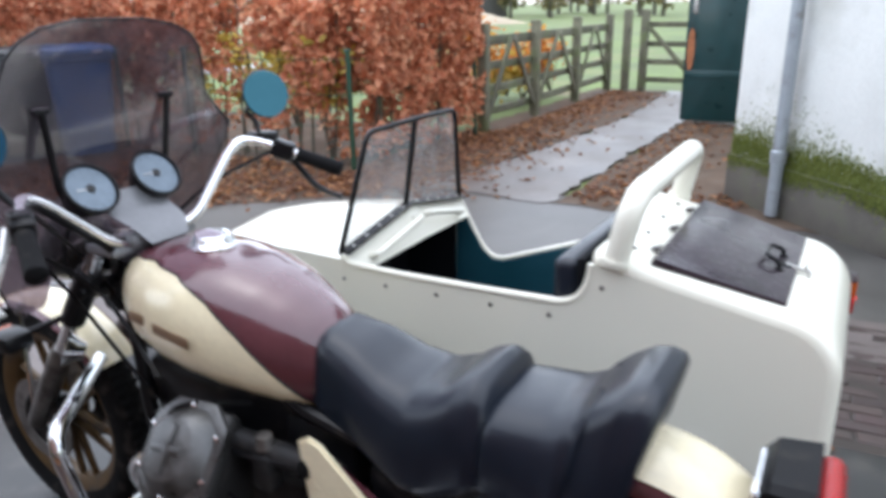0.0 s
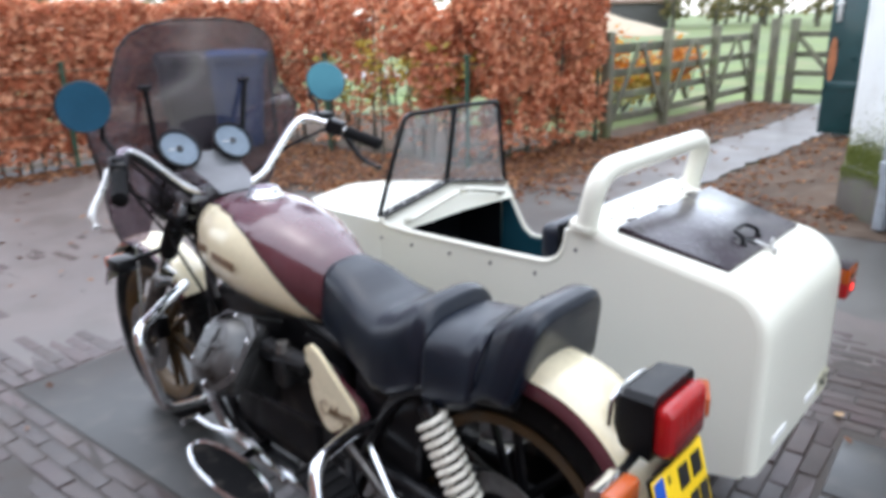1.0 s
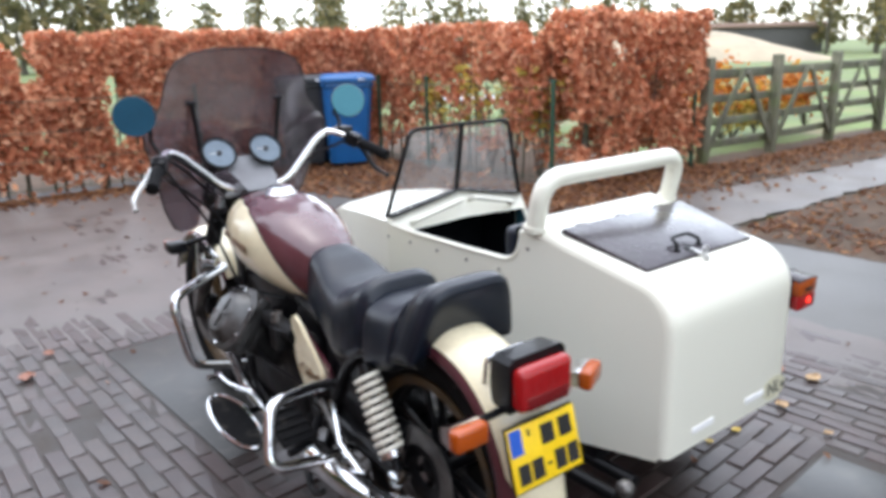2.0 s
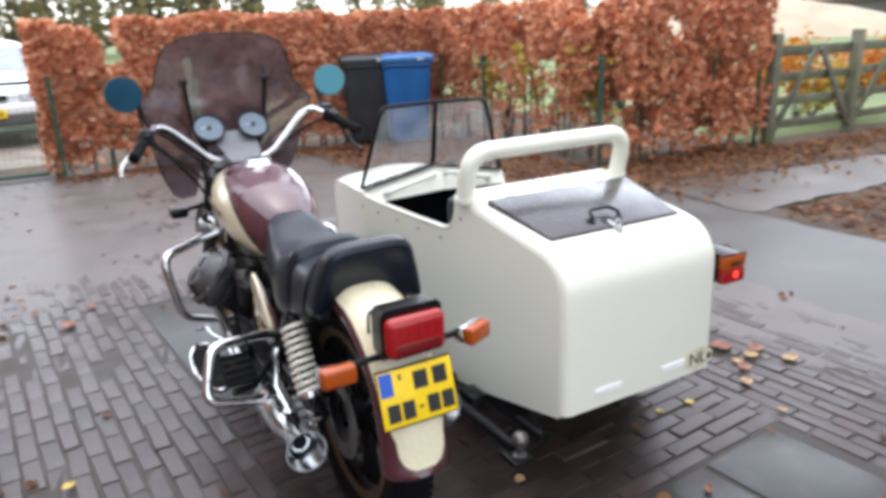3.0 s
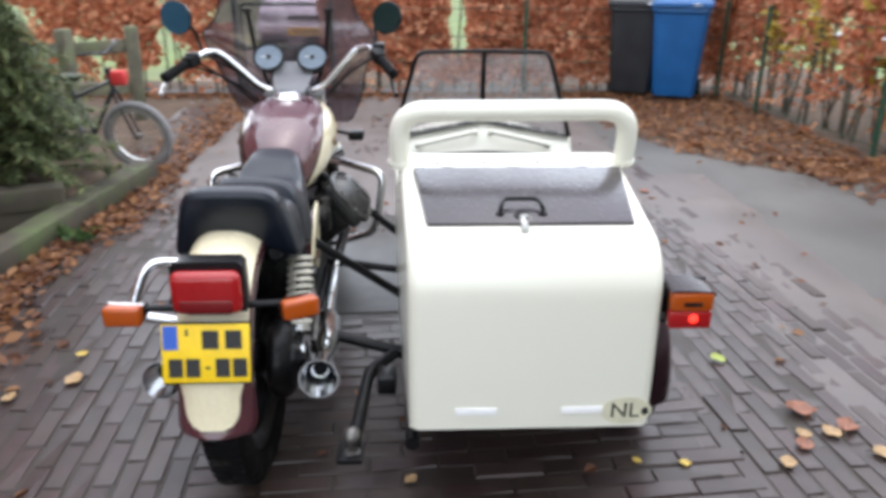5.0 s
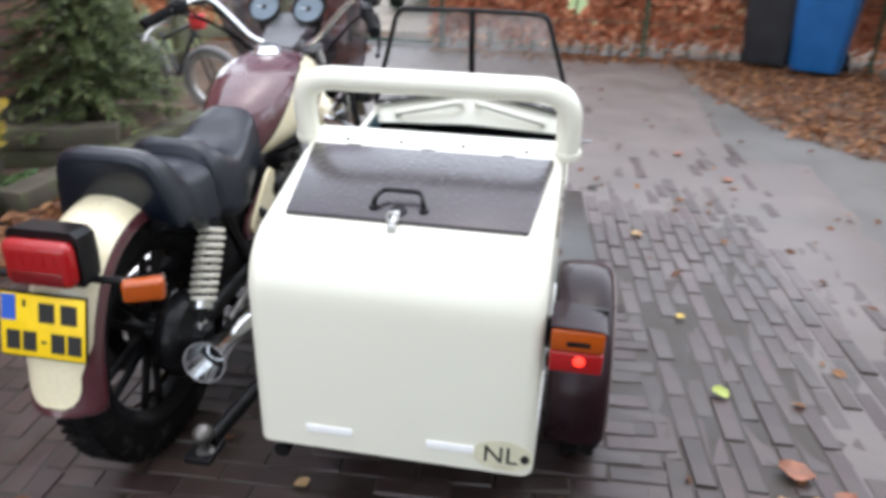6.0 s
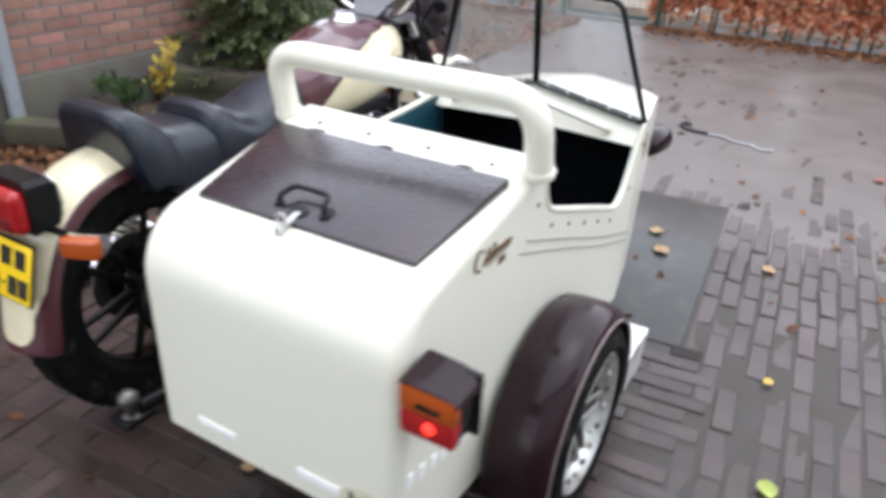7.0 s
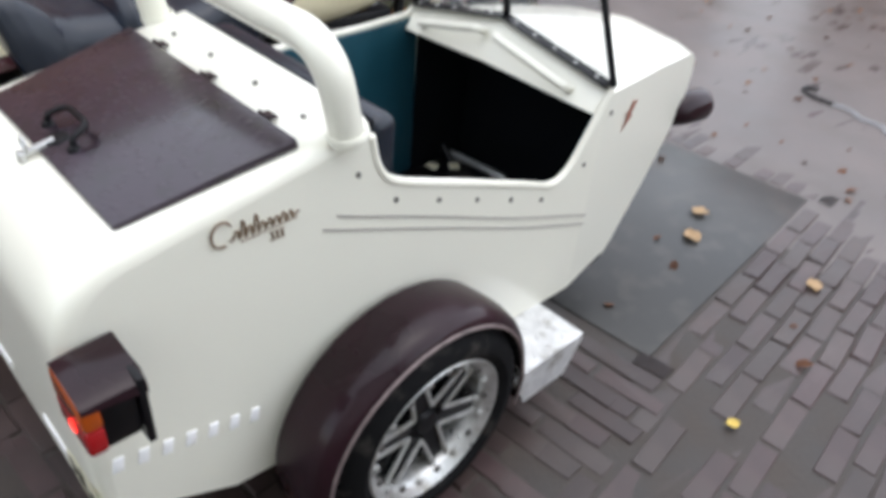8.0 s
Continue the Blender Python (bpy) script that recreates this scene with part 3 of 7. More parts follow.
def hedge(a, b, high, deep, leaves, seed, label, thin=0.5, holes=-0.20):
    """A clipped hedge from a to b: stems, twigs and many dry leaves, thin near the ground."""
    a, b = Vector((*a, 0)), Vector((*b, 0))
    run = b - a
    L = run.length
    d, nr = run.normalized(), Vector((-run.y, run.x, 0)).normalized()
    h = thing("hedge", (a + b) / 2, label, "hedge", group="beech hedges")
    rg = np.random.default_rng(seed)
    bm = B()
    for i in range(int(L / 0.16)):
        s = (i + 0.5) * 0.16 + rg.normal() * 0.05
        off = rg.normal() * 0.06
        p = a + d * s + nr * off
        q = p + d * rg.normal() * 0.06 + nr * rg.normal() * 0.08
        hh = high * rg.uniform(0.75, 0.98)
        tube(bm, [p, p.lerp(q, 0.5) + Vector((0, 0, hh * 0.45)), q + Vector((0, 0, hh))], [0.016, 0.011, 0.004], 6)
        for j in range(5):
            z = rg.uniform(0.25, 0.95) * hh
            st = p.lerp(q, z / hh) + Vector((0, 0, z))
            en = st + d * rg.normal() * 0.16 + nr * rg.normal() * 0.20 + Vector((0, 0, rg.uniform(0.05, 0.3)))
            tube(bm, [st, en], [0.005, 0.002], 4, caps=False)
    tagged(part("stem_work", bm, STEM, h, "grey-green stems and twigs"), kind="stuff")
    ph = rg.uniform(0, 9)

    def at(g):
        while True:
            s, u = g.uniform(-0.05, L + 0.05), g.uniform(0, 1)
            z = high * (u ** 0.8)
            top = high * (0.97 + 0.05 * noise.noise(Vector((s * 1.7, seed, 0))))
            low = 0.10 + thin * g.uniform(0.2, 1.0) * (0.6 + 0.6 * noise.noise(Vector((s * 1.3 + ph, z * 2.0, seed))))
            if z > top or z < low and g.uniform() > 0.13:
                continue
            if noise.noise(Vector((s * 2.2 + ph, z * 2.6, seed + 3))) < holes:
                continue
            break
        side = 1 if g.uniform() < 0.5 else -1
        o = side * deep / 2 * (1 - 0.75 * g.uniform() ** 2.2) * (1.0 + 0.25 * noise.noise(Vector((s * 2.5, z * 2.5, seed + 7))))
        p = a + d * s + nr * o
        nn = nr * side * 0.8 + Vector(g.normal(size=3)) * 0.8 + Vector((0, 0, 0.35))
        return (p.x, p.y, z), nn, g.uniform(0.65, 1.25)
    v, f = tufts(leaves, at, (0.050, 0.027), seed)
    tagged(raw("leaves", v, f, BEECH, h, "dry orange-brown leaves"), kind="stuff")
    return h


hedge((-0.62, 7.62), (4.75, 7.62), 1.80, 0.55, 25000, 11, "clipped beech hedge with dry orange-brown leaves behind the yard", 0.22, -0.40)
hedge((4.62, 7.4), (4.66, 4.15), 1.80, 0.5, 6300, 12, "beech hedge with orange leaves and bare gaps low down", 1.55, 0.0)
hedge((4.66, 3.98), (6.75, 3.92), 1.86, 0.6, 8500, 13, "dense end of a beech hedge in copper leaf", 0.45)
hedge((-4.6, 7.62), (-1.80, 7.62), 1.85, 0.5, 9000, 14, "beech hedge with copper leaves beside the gate", 0.35)

# ---- green wire fence along the hedge ----
GREEN_POST = mat("green_powder_coat", (0.012, 0.055, 0.030), 0.45, var=0.15, scale=10)
wire_fence = thing("wire_fence", (2.2, 7.25, 0), "low green wire fence with steel posts", "fence")
FP = [(-0.50, 7.28), (1.9, 7.28), (4.30, 7.0), (4.30, 5.9), (4.36, 3.80), (6.62, 3.66)]
for x, y in FP:
    part("post", box(lathe(B(), [(0.0, 1.14), (0.024, 1.13), (0.024, -0.03)], (x, y, 0), (0, 0, 1), 12), (x, y, 1.13), (0.055, 0.055, 0.03), 0.008), GREEN_POST, wire_fence)
for (xa, ya), (xb, yb) in zip(FP, FP[1:]):
    for z in (0.12, 0.42, 0.72, 1.05):
        part("wire", tube(B(), [(xa, ya, z), ((xa + xb) / 2, (ya + yb) / 2, z - 0.012), (xb, yb, z)], 0.004, 5), GREEN_POST, wire_fence)
    nv = int(math.hypot(xb - xa, yb - ya) / 0.16)
    bm = B()
    for i in range(1, nv):
        t = i / nv
        tube(bm, [(xa + (xb - xa) * t, ya + (yb - ya) * t, 0.05), (xa + (xb - xa) * t, ya + (yb - ya) * t, 1.05)], 0.0016, 4, caps=False)
    tagged(part("wire_mesh", bm, GREEN_POST, wire_fence), kind="stuff")

# ---- yard gate ----
gate = thing("gate_1", (-1.13, 7.5, 0), "green steel frame gate with wire mesh, shut", "gate")
for x in (-1.72, -0.56):
    part("gate_post", tube(B(), [(x, 7.5, -0.02), (x, 7.5, 1.22)], 0.04, 12), GREEN_POST, gate)
part("gate_frame", tube(B(), rounded([(-1.64, 7.5, 0.6), (-1.64, 7.5, 1.08), (-0.64, 7.5, 1.08), (-0.64, 7.5, 0.05), (-1.64, 7.5, 0.05), (-1.64, 7.5, 0.6)], 0.05), 0.022, 10), GREEN_POST, gate)
part("gate_rail", tube(B(), [(-1.64, 7.5, 0.56), (-0.64, 7.5, 0.56)], 0.014, 8), GREEN_POST, gate)
bm = B()
for i in range(1, 14):
    x = -1.64 + i / 14
    tube(bm, [(x, 7.5, 0.06), (x, 7.5, 1.07)], 0.0028, 4, caps=False)
for i in range(1, 10):
    tube(bm, [(-1.63, 7.5, 0.05 + i * 0.1), (-0.65, 7.5, 0.05 + i * 0.1)], 0.0028, 4, caps=False)
tagged(part("wire_mesh", bm, GREEN_POST, gate), kind="stuff")
part("gate_latch", box(B(), (-0.60, 7.47, 0.85), (0.08, 0.03, 0.06), 0.006), ALU, gate)

# ---- wooden field fence ----
wood = thing("field_fence", (9.3, 3.66, 0), "weathered grey-green wooden field fence with diagonal braces", "fence")
XS = [6.86, 8.45, 10.1, 11.75]
for x in XS:
    part("post", box(B(), (x, 3.66, 0.62), (0.12, 0.12, 1.34), 0.012), TIMBER, wood)
for x0, x1 in zip(XS, XS[1:]):
    for z in (0.22, 0.50, 0.78, 1.08):
        part("rail", box(B(), ((x0 + x1) / 2, 3.70 + random.uniform(-0.01, 0.01), z), (x1 - x0 - 0.10, 0.035, 0.10 if z < 1 else 0.12), 0.006, Euler((0, random.uniform(-0.012, 0.012), 0)).to_matrix()), TIMBER, wood)
    w = x1 - x0
    for sx in (-1, 1):
        an = math.atan2(0.95, w / 2 - 0.1)
        part("brace", box(B(), ((x0 + x1) / 2 + sx * w / 4, 3.64, 0.62), (math.hypot(0.95, w / 2 - 0.1), 0.03, 0.085), 0.005, Euler((0, an * sx, 0)).to_matrix()), TIMBER, wood)
small = thing("field_gate", (11.8, 2.75, 0), "small weathered wooden gate between two posts", "gate")
for y in (3.35, 3.05, 2.1):
    part("post", box(B(), (11.8, y, 0.66), (0.13, 0.13, 1.42), 0.012), TIMBER, small)
for z in (0.2, 0.5, 0.8, 1.12):
    part("rail", box(B(), (11.83, 2.57, z), (0.03, 0.9, 0.09), 0.005), TIMBER, small)
part("brace", box(B(), (11.80, 2.57, 0.64), (0.03, 1.15, 0.08), 0.005, Euler((0.82, 0, 0)).to_matrix()), TIMBER, small)

# ---- two wheeled bins ----
def wheelie_bin(at, turn, colour, label):
    bm_root = thing("wheeled_bin", at, label, "bin", group="wheeled bins")
    M = Matrix.Translation(at) @ Matrix.Rotation(turn, 4, "Z")

    def go(b):
        bmesh.ops.transform(b, matrix=M, verts=b.verts)
        return b
    rows = []
    for z, wx, wy, oy in ((0.06, 0.24, 0.26, 0.03), (0.10, 0.25, 0.27, 0.03), (1.02, 0.31, 0.36, 0.0), (1.04, 0.33, 0.385, 0.0), (1.09, 0.33, 0.385, 0.0)):
        c = 0.05
        rows.append([(sx, sy + oy, z) for sx, sy in ((-wx, -wy + c), (-wx + c, -wy), (wx - c, -wy), (wx, -wy + c), (wx, wy - c), (wx - c, wy), (-wx + c, wy), (-wx, wy - c))])
    part("body", go(loft(B(), rows, True, True)), colour, bm_root)
    lid = part("lid", go(loft(B(), [[(x * s, (y - 0.02) * s, z) for x, y, _ in [(-.34, -.40, 0), (.34, -.40, 0), (.345, .38, 0), (-.345, .38, 0)]] for z, s in ((1.10, 1.0), (1.14, 1.0), (1.175, 0.93), (1.19, 0.8))], True, True)), colour, bm_root)
    part("handle", go(tube(B(), [(-0.27, 0.40, 1.08), (-0.27, 0.46, 1.10), (0.27, 0.46, 1.10), (0.27, 0.40, 1.08)], 0.016, 8)), colour, bm_root)
    part("label_sticker", go(box(B(), (0.17, -0.418, 1.125), (0.09, 0.004, 0.032))), WHITEREF, lid, "small white sticker")
    for sx in (-0.27, 0.27):
        part("wheel", go(lathe(B(), [(0, -0.03), (0.07, -0.03), (0.11, -0.02), (0.11, 0.02), (0.07, 0.03), (0, 0.03)], (sx, 0.24, 0.11), (1, 0, 0), 18)), RUBBER, bm_root)
    return bm_root


wheelie_bin((3.74, 6.96, 0), radians(-22), mat("blue_bin_plastic", (0.010, 0.105, 0.31), 0.38, var=0.1, scale=5), "blue plastic wheeled bin by the hedge")
wheelie_bin((3.28, 7.30, 0), radians(-16), mat("charcoal_bin_plastic", (0.022, 0.024, 0.028), 0.45, var=0.15, scale=5), "dark grey plastic wheeled bin beside a blue one")

# ---- the sidecar ----
side = thing("sidecar", (0.8, 0.5, 0), "cream white home-built sidecar with roll bar and brown boot lid", "sidecar")
MX = 0.786


def xr(y):
    return 1.130 + 0.010 * (y + 0.4) if y <= 0.9 else 1.143 - 0.20 * (y - 0.9)


def xl(y):
    return 0.495 - 0.050 * (y + 0.4) if y <= 0.9 else 0.430 + 0.20 * (y - 0.9)


def arc_back(r):
    """The back of the body from the foot up, over the shoulder to the front of the boot deck: (y, z), drawn in by r."""
    pts = [(-0.40 + r, 0.352), (-0.40 + r, 0.71)]
    for i in range(1, 11):
        a = radians(180 - i * 7.6)
        pts.append((-0.255 + (0.145 - r) * math.cos(a), 0.725 + (0.145 - r) * math.sin(a)))
    pts += [(-0.05, 0.915 - r), (0.155, 0.957 - r)]
    return pts


RHO = 0.030
bm = B()
rows = []
for (y, z), (yi, zi) in zip(arc_back(0.0), arc_back(RHO)):
    a, b = xl(yi), xr(yi)
    row = []
    for k in range(5):
        t = radians(90 * k / 4)
        row.append((a + RHO * (1 - math.cos(t)), yi + (y - yi) * math.sin(t), zi + (z - zi) * math.sin(t)))
    for k in range(1, 6):
        row.append((a + RHO + (b - a - 2 * RHO) * k / 6, y, z))
    for k in range(4, -1, -1):
        t = radians(90 * k / 4)
        row.append((b - RHO * (1 - math.cos(t)), yi + (y - yi) * math.sin(t), zi + (z - zi) * math.sin(t)))
    rows.append(row)
loft(bm, rows)
thick(bm, 0.010)
part("tail_shell", bm, CREAM, side, sharp=50)

RIM_R = [(0.158, 0.925), (0.170, 0.87), (0.195, 0.828), (0.24, 0.806), (0.40, 0.750), (0.60, 0.678), (0.70, 0.640), (0.745, 0.640), (0.785, 0.672), (0.84, 0.765), (0.885, 0.845)]
RIM_L = [(0.158, 0.925), (0.165, 0.875), (0.185, 0.835), (0.225, 0.815), (0.45, 0.813), (0.70, 0.815), (0.86, 0.822), (0.885, 0.845)]


def wall_poly(rim, xf, foot, inset=0.0):
    pts = [(y, z) for y, z in foot]
    pts += [(y, z) for y, z in reversed(rim)]
    pts += [(y, z) for y, z in reversed(arc_back(RHO))][1:]
    return [(xf(y), y, z) for y, z in pts]


FOOT_R = [(-0.40 + RHO, 0.352), (-0.16, 0.245), (-0.06, 0.235), (0.885, 0.245)]
FOOT_L = [(-0.40 + RHO, 0.340), (0.05, 0.255), (0.42, 0.215), (0.885, 0.235)]
for nm, rim, xf, foot, dx in (("side_panel", RIM_R, xr, FOOT_R, -0.010), ("side_panel", RIM_L, xl, FOOT_L, 0.010)):
    bm = B()
    slab(bm, wall_poly(rim, xf, foot), (dx, 0, 0))
    bmesh.ops.triangulate(bm, faces=[f for f in bm.faces if len(f.verts) > 4])
    part(nm, bm, CREAM, side, sharp=30)
    bm = B()
    inner = [(xf(y) + 1.35 * dx, y, z - 0.006) for y, z in rim if y > 0.17]
    bot = [(xf(0.885) + 1.35 * dx, 0.90, 0.27), (xf(0.2) + 1.35 * dx, 0.19, 0.27)]
    slab(bm, inner + bot, (dx * 0.5, 0, 0))
    bmesh.ops.triangulate(bm, faces=[f for f in bm.faces if len(f.verts) > 4])
    part("lining", bm, TEAL, side, "dark teal inner lining")
    pts = rounded([(xf(y) + dx * 0.5, y, z) for y, z in rim], 0.03, 3)
    part("rim_trim", tube(B(), pts, 0.0095, 8), CREAM, side, "rounded rim of the cockpit")

# nose with a ridge down the deck
NOSE = [(0.885, 0.845, 0.066), (1.05, 0.835, 0.058), (1.25, 0.818, 0.046), (1.42, 0.798, 0.034), (1.49, 0.785, 0.026), (1.525, 0.765, 0.018), (1.54, 0.735, 0.010), (1.545, 0.69, 0.0), (1.53, 0.62, 0.0), (1.46, 0.52, 0.0), (1.33, 0.405, 0.0), (1.16, 0.275, 0.0), (1.11, 0.248, 0.0)]
bm = B()
rows = []
for y, z, h in NOSE:
    a, b = xl(y), xr(y)
    row = []
    for k in range(9):
        t = k / 8
        e = 0.012 if k in (0, 8) else 0.0
        row.append((a + (b - a) * t, y, z - e + h * (1 - abs(2 * t - 1))))
    rows.append(row)
loft(bm, rows)
thick(bm, 0.010)
part("nose_shell", bm, CREAM, side, sharp=24)
for xf, dx in ((xr, -0.010), (xl, 0.010)):
    bm = B()
    low = 0.245 if dx < 0 else 0.235
    slab(bm, [(xf(0.885), 0.885, low)] + [(xf(y), y, z - (0.012 if i < 7 else 0)) for i, (y, z, h) in reversed(list(enumerate(NOSE)))], (dx, 0, 0))
    bmesh.ops.triangulate(bm, faces=[f for f in bm.faces if len(f.verts) > 4])
    part("nose_panel", bm, CREAM, side, sharp=30)
part("floor", box(B(), (MX, 0.47, 0.285), (0.60, 1.26, 0.09), 0.004), BLACK, side)
# added tray below the floor, blocks light to darken the ground under it
part("undertray", box(B(), (MX - 0.02, 0.52, 0.215), (0.50, 1.00, 0.05), 0.01), BLACK, side)
# near-black bulkhead and footwell sheets, coloured as the shade in there
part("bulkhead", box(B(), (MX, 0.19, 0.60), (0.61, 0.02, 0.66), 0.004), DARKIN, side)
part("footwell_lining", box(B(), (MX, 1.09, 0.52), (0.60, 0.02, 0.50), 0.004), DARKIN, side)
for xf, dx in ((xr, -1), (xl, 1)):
    part("foot_lining", slab(B(), [(xf(y) + dx * 0.016, y, z) for y, z in ((0.895, 0.27), (1.12, 0.30), (1.12, 0.80), (0.895, 0.82))], (dx * 0.006, 0, 0)), DARKIN, side, "near-black footwell sheet, its colour standing for shade")
part("deck_lining", slab(B(), [(xl(0.9) + 0.02, 0.895, 0.785), (xr(0.9) - 0.02, 0.895, 0.785), (xr(1.12) - 0.02, 1.12, 0.80), (xl(1.12) + 0.02, 1.12, 0.80)], (0, 0, -0.006)), DARKIN, side, "near-black sheet below the deck, its colour standing for shade")
part("cross_beam", tube(B(), [(0.46, 1.03, 0.343), (0.73, 1.055, 0.343)], 0.012, 10), ALUB, side, "bare metal strut in the footwell")
part("seat_cushion", box(B(), (MX, 0.40, 0.47), (0.56, 0.40, 0.12), 0.035, seg=3), VINYL, side)
part("seat_back", box(B(), (MX, 0.232, 0.68), (0.60, 0.07, 0.48), 0.025, seg=3), VINYL, side)
# front coaming and dash
rows = []
for y, dz in ((0.884, 0.0), (0.868, 0.12), (0.815, 0.90), (0.810, 1.0), (0.822, 1.03)):
    rows.append([(xl(0.85) + 0.012 + (xr(0.85) - xl(0.85) - 0.024) * t / 8, 0.884 - (0.884 - y) * (0.62 + 0.38 * (1 - abs(t / 4 - 1))), (0.843 + 0.064 * (1 - abs(t / 4 - 1))) * (1 - dz) + (0.788 + 0.022 * (1 - abs(t / 4 - 1))) * dz) for t in range(9)])
part("dash", thick(loft(B(), rows), 0.010), CREAM, side, sharp=24)
for s in (-1, 1):
    a, b = (MX + s * 0.030, 0.842, 0.873), (MX + s * 0.262, 0.855, 0.817)
    up = Vector((0, -0.036, 0.014))
    part("grab_handle", tube(B(), rounded([Vector(a), Vector(a) + up, Vector(b) + up, Vector(b)], 0.025, 4), 0.0105, 10), CREAM, side, "cream grab handle")
for x, y, a in ((0.52, 0.93, 20), (0.56, 0.99, -35)):
    scrap = thing("paper_scrap", (x, y, 0.33), "crumpled pale yellow paper scrap on the sidecar floor", "paper", "paper scraps")
    rw = [[Vector((x, y, 0.334)) + Euler((0, 0, radians(a))).to_matrix() @ Vector((0.022 * i, 0.018 * k, 0.010 * abs(noise.noise(Vector((i * 1.7, k * 2.3, a)))))) for i in (-1, -0.3, 0.4, 1)] for k in (-1, 0, 1)]
    part("sheet", thick(loft(B(), rw), 0.001), STICKER, scrap)
# boot lid
ang = math.atan2(0.071, 0.296)
TILT_LID = Euler((ang, 0, 0)).to_matrix()
lidc = Vector((0.810, -0.120, 0.9045))
lbm = box(B(), lidc, (0.568, 0.304, 0.022), 0.006, TILT_LID)
for v in lbm.verts:
    v.co.x = lidc.x + (v.co.x - lidc.x) * (1.0 + 0.060 * (v.co.y - lidc.y) / 0.148)
lid = part("boot_lid", lbm, LIDM, side, "wet dark plum-brown boot lid")
part("lid_rebate", box(B(), lidc - Vector((0, 0, 0.013)), (0.578, 0.314, 0.006), 0.001, TILT_LID), CREAM, side)
lp = lidc + TILT_LID @ Vector((-0.020, -0.105, 0.018))
part("pull_handle", tube(B(), rounded([lp + TILT_LID @ Vector(q) for q in ((-0.056, -0.004, -0.004), (-0.054, 0.000, 0.012), (-0.044, 0.034, 0.016), (0.044, 0.034, 0.016), (0.054, 0.000, 0.012), (0.056, -0.004, -0.004))], 0.02, 5), 0.0058, 8), BLACK, lid, "black pull handle")
for sx in (-0.056, 0.056):
    part("handle_eye", lathe(B(), [(0, 0.010), (0.009, 0.008), (0.012, 0.0)], lp + TILT_LID @ Vector((sx, -0.006, -0.008)), TILT_LID @ Vector((0, 0, 1)), 12), BLACK, lid)
part("handle_plate", lathe(B(), [(0.0, 0.003), (0.018, 0.002), (0.022, -0.003)], lp + Vector((0, -0.012, -0.008)), TILT_LID @ Vector((0, 0, 1)), 24), BLACK, lid)
hp = lidc + TILT_LID @ Vector((-0.020, -0.150, 0.012))
part("hasp", box(box(B(), hp, (0.014, 0.060, 0.008), 0.002, TILT_LID), hp + Vector((0, -0.028, -0.014)), (0.020, 0.010, 0.028), 0.003), ALUB, lid, "bright metal hasp")
part("hasp_ring", tube(B(), [hp + Vector((0.012 * math.cos(a), -0.02, 0.012 + 0.012 * math.sin(a))) for a in disc_pts(12)], 0.003, 6, closed=True), ALUB, lid)
for x in (0.61, 0.80, 1.0):
    hq = Vector((x, 0.034, 0.944))
    part("hinge", box(tube(B(), [hq - Vector((0.016, 0, 0)), hq + Vector((0.016, 0, 0))], 0.004, 8), hq + Vector((0, 0.010, -0.002)), (0.03, 0.014, 0.004), 0.001), PLUM, lid)
for x, y in [(0.58, 0.085), (0.72, 0.09), (0.88, 0.09), (1.04, 0.085)]:
    part("bolt", lathe(B(), [(0, 0.004), (0.005, 0.003), (0.006, 0)], (x, y, 0.947 + 0.2 * (y - 0.1)), (0, -0.2, 1), 8), ALU, side)
# roll bar
rb = rounded([(0.470, 0.102, 0.935), (0.470, 0.066, 1.102), (1.139, 0.066, 1.104), (1.139, 0.104, 0.935)], 0.085, 9)
part("roll_bar", tube(B(), rb, 0.030, 18), CREAM, side, "thick cream roll bar tube")
for x in (0.470, 1.139):
    part("bar_foot", lathe(B(), [(0.033, -0.012), (0.036, 0.0), (0.034, 0.006), (0.030, 0.006)], (x, 0.103, 0.947), (0, -0.15, 1), 18), CREAM, side)
# windscreen of two panes
LB, MB, RB = Vector((0.431, 0.888, 0.850)), Vector((0.786, 0.888, 0.915)), Vector((1.141, 0.888, 0.850))
LT, MT, RT = Vector((0.528, 0.842, 1.186)), Vector((0.781, 0.842, 1.190)), Vector((1.034, 0.842, 1.186))
ws = part("windscreen_frame", tube(tube(B(), rounded([LB, LT, MT, RT, RB], 0.035, 5), 0.0085, 8), [LB, MB, RB], 0.0075, 8), BLACK, side, "black windscreen frame")
part("centre_post", box(B(), (MB + MT) / 2, (0.018, 0.012, (MT - MB).length), 0.002, Euler((radians(9.5), 0, 0)).to_matrix()), BLACK, ws)
for a, b in ((LB, MB), (MB, RB)):
    mid = (a + b) / 2
    an = math.atan2(b.z - a.z, b.x - a.x)
    part("base_strip", box(B(), mid + Vector((0, -0.014, 0.002)), ((b - a).length - 0.006, 0.034, 0.005), 0.001, Euler((radians(0), -an, 0)).to_matrix()), BLACK, ws)
    for t in (0.12, 0.31, 0.5, 0.69, 0.88):
        part("screw", lathe(B(), [(0, 0.0035), (0.005, 0.002), (0.006, 0)], a.lerp(b, t) + Vector((0, -0.016, 0.005)), (0, 0, 1), 8), ALUB, ws)
for q in ([LB, MB, MT, LT], [MB, RB, RT, MT]):
    o = part("pane", slab(B(), [p + Vector((0, 0.001, 0)) for p in q], (0, 0.004, 0)), CLEAR, ws, "rain-spotted clear pane", smooth=False)
    o.visible_shadow = False
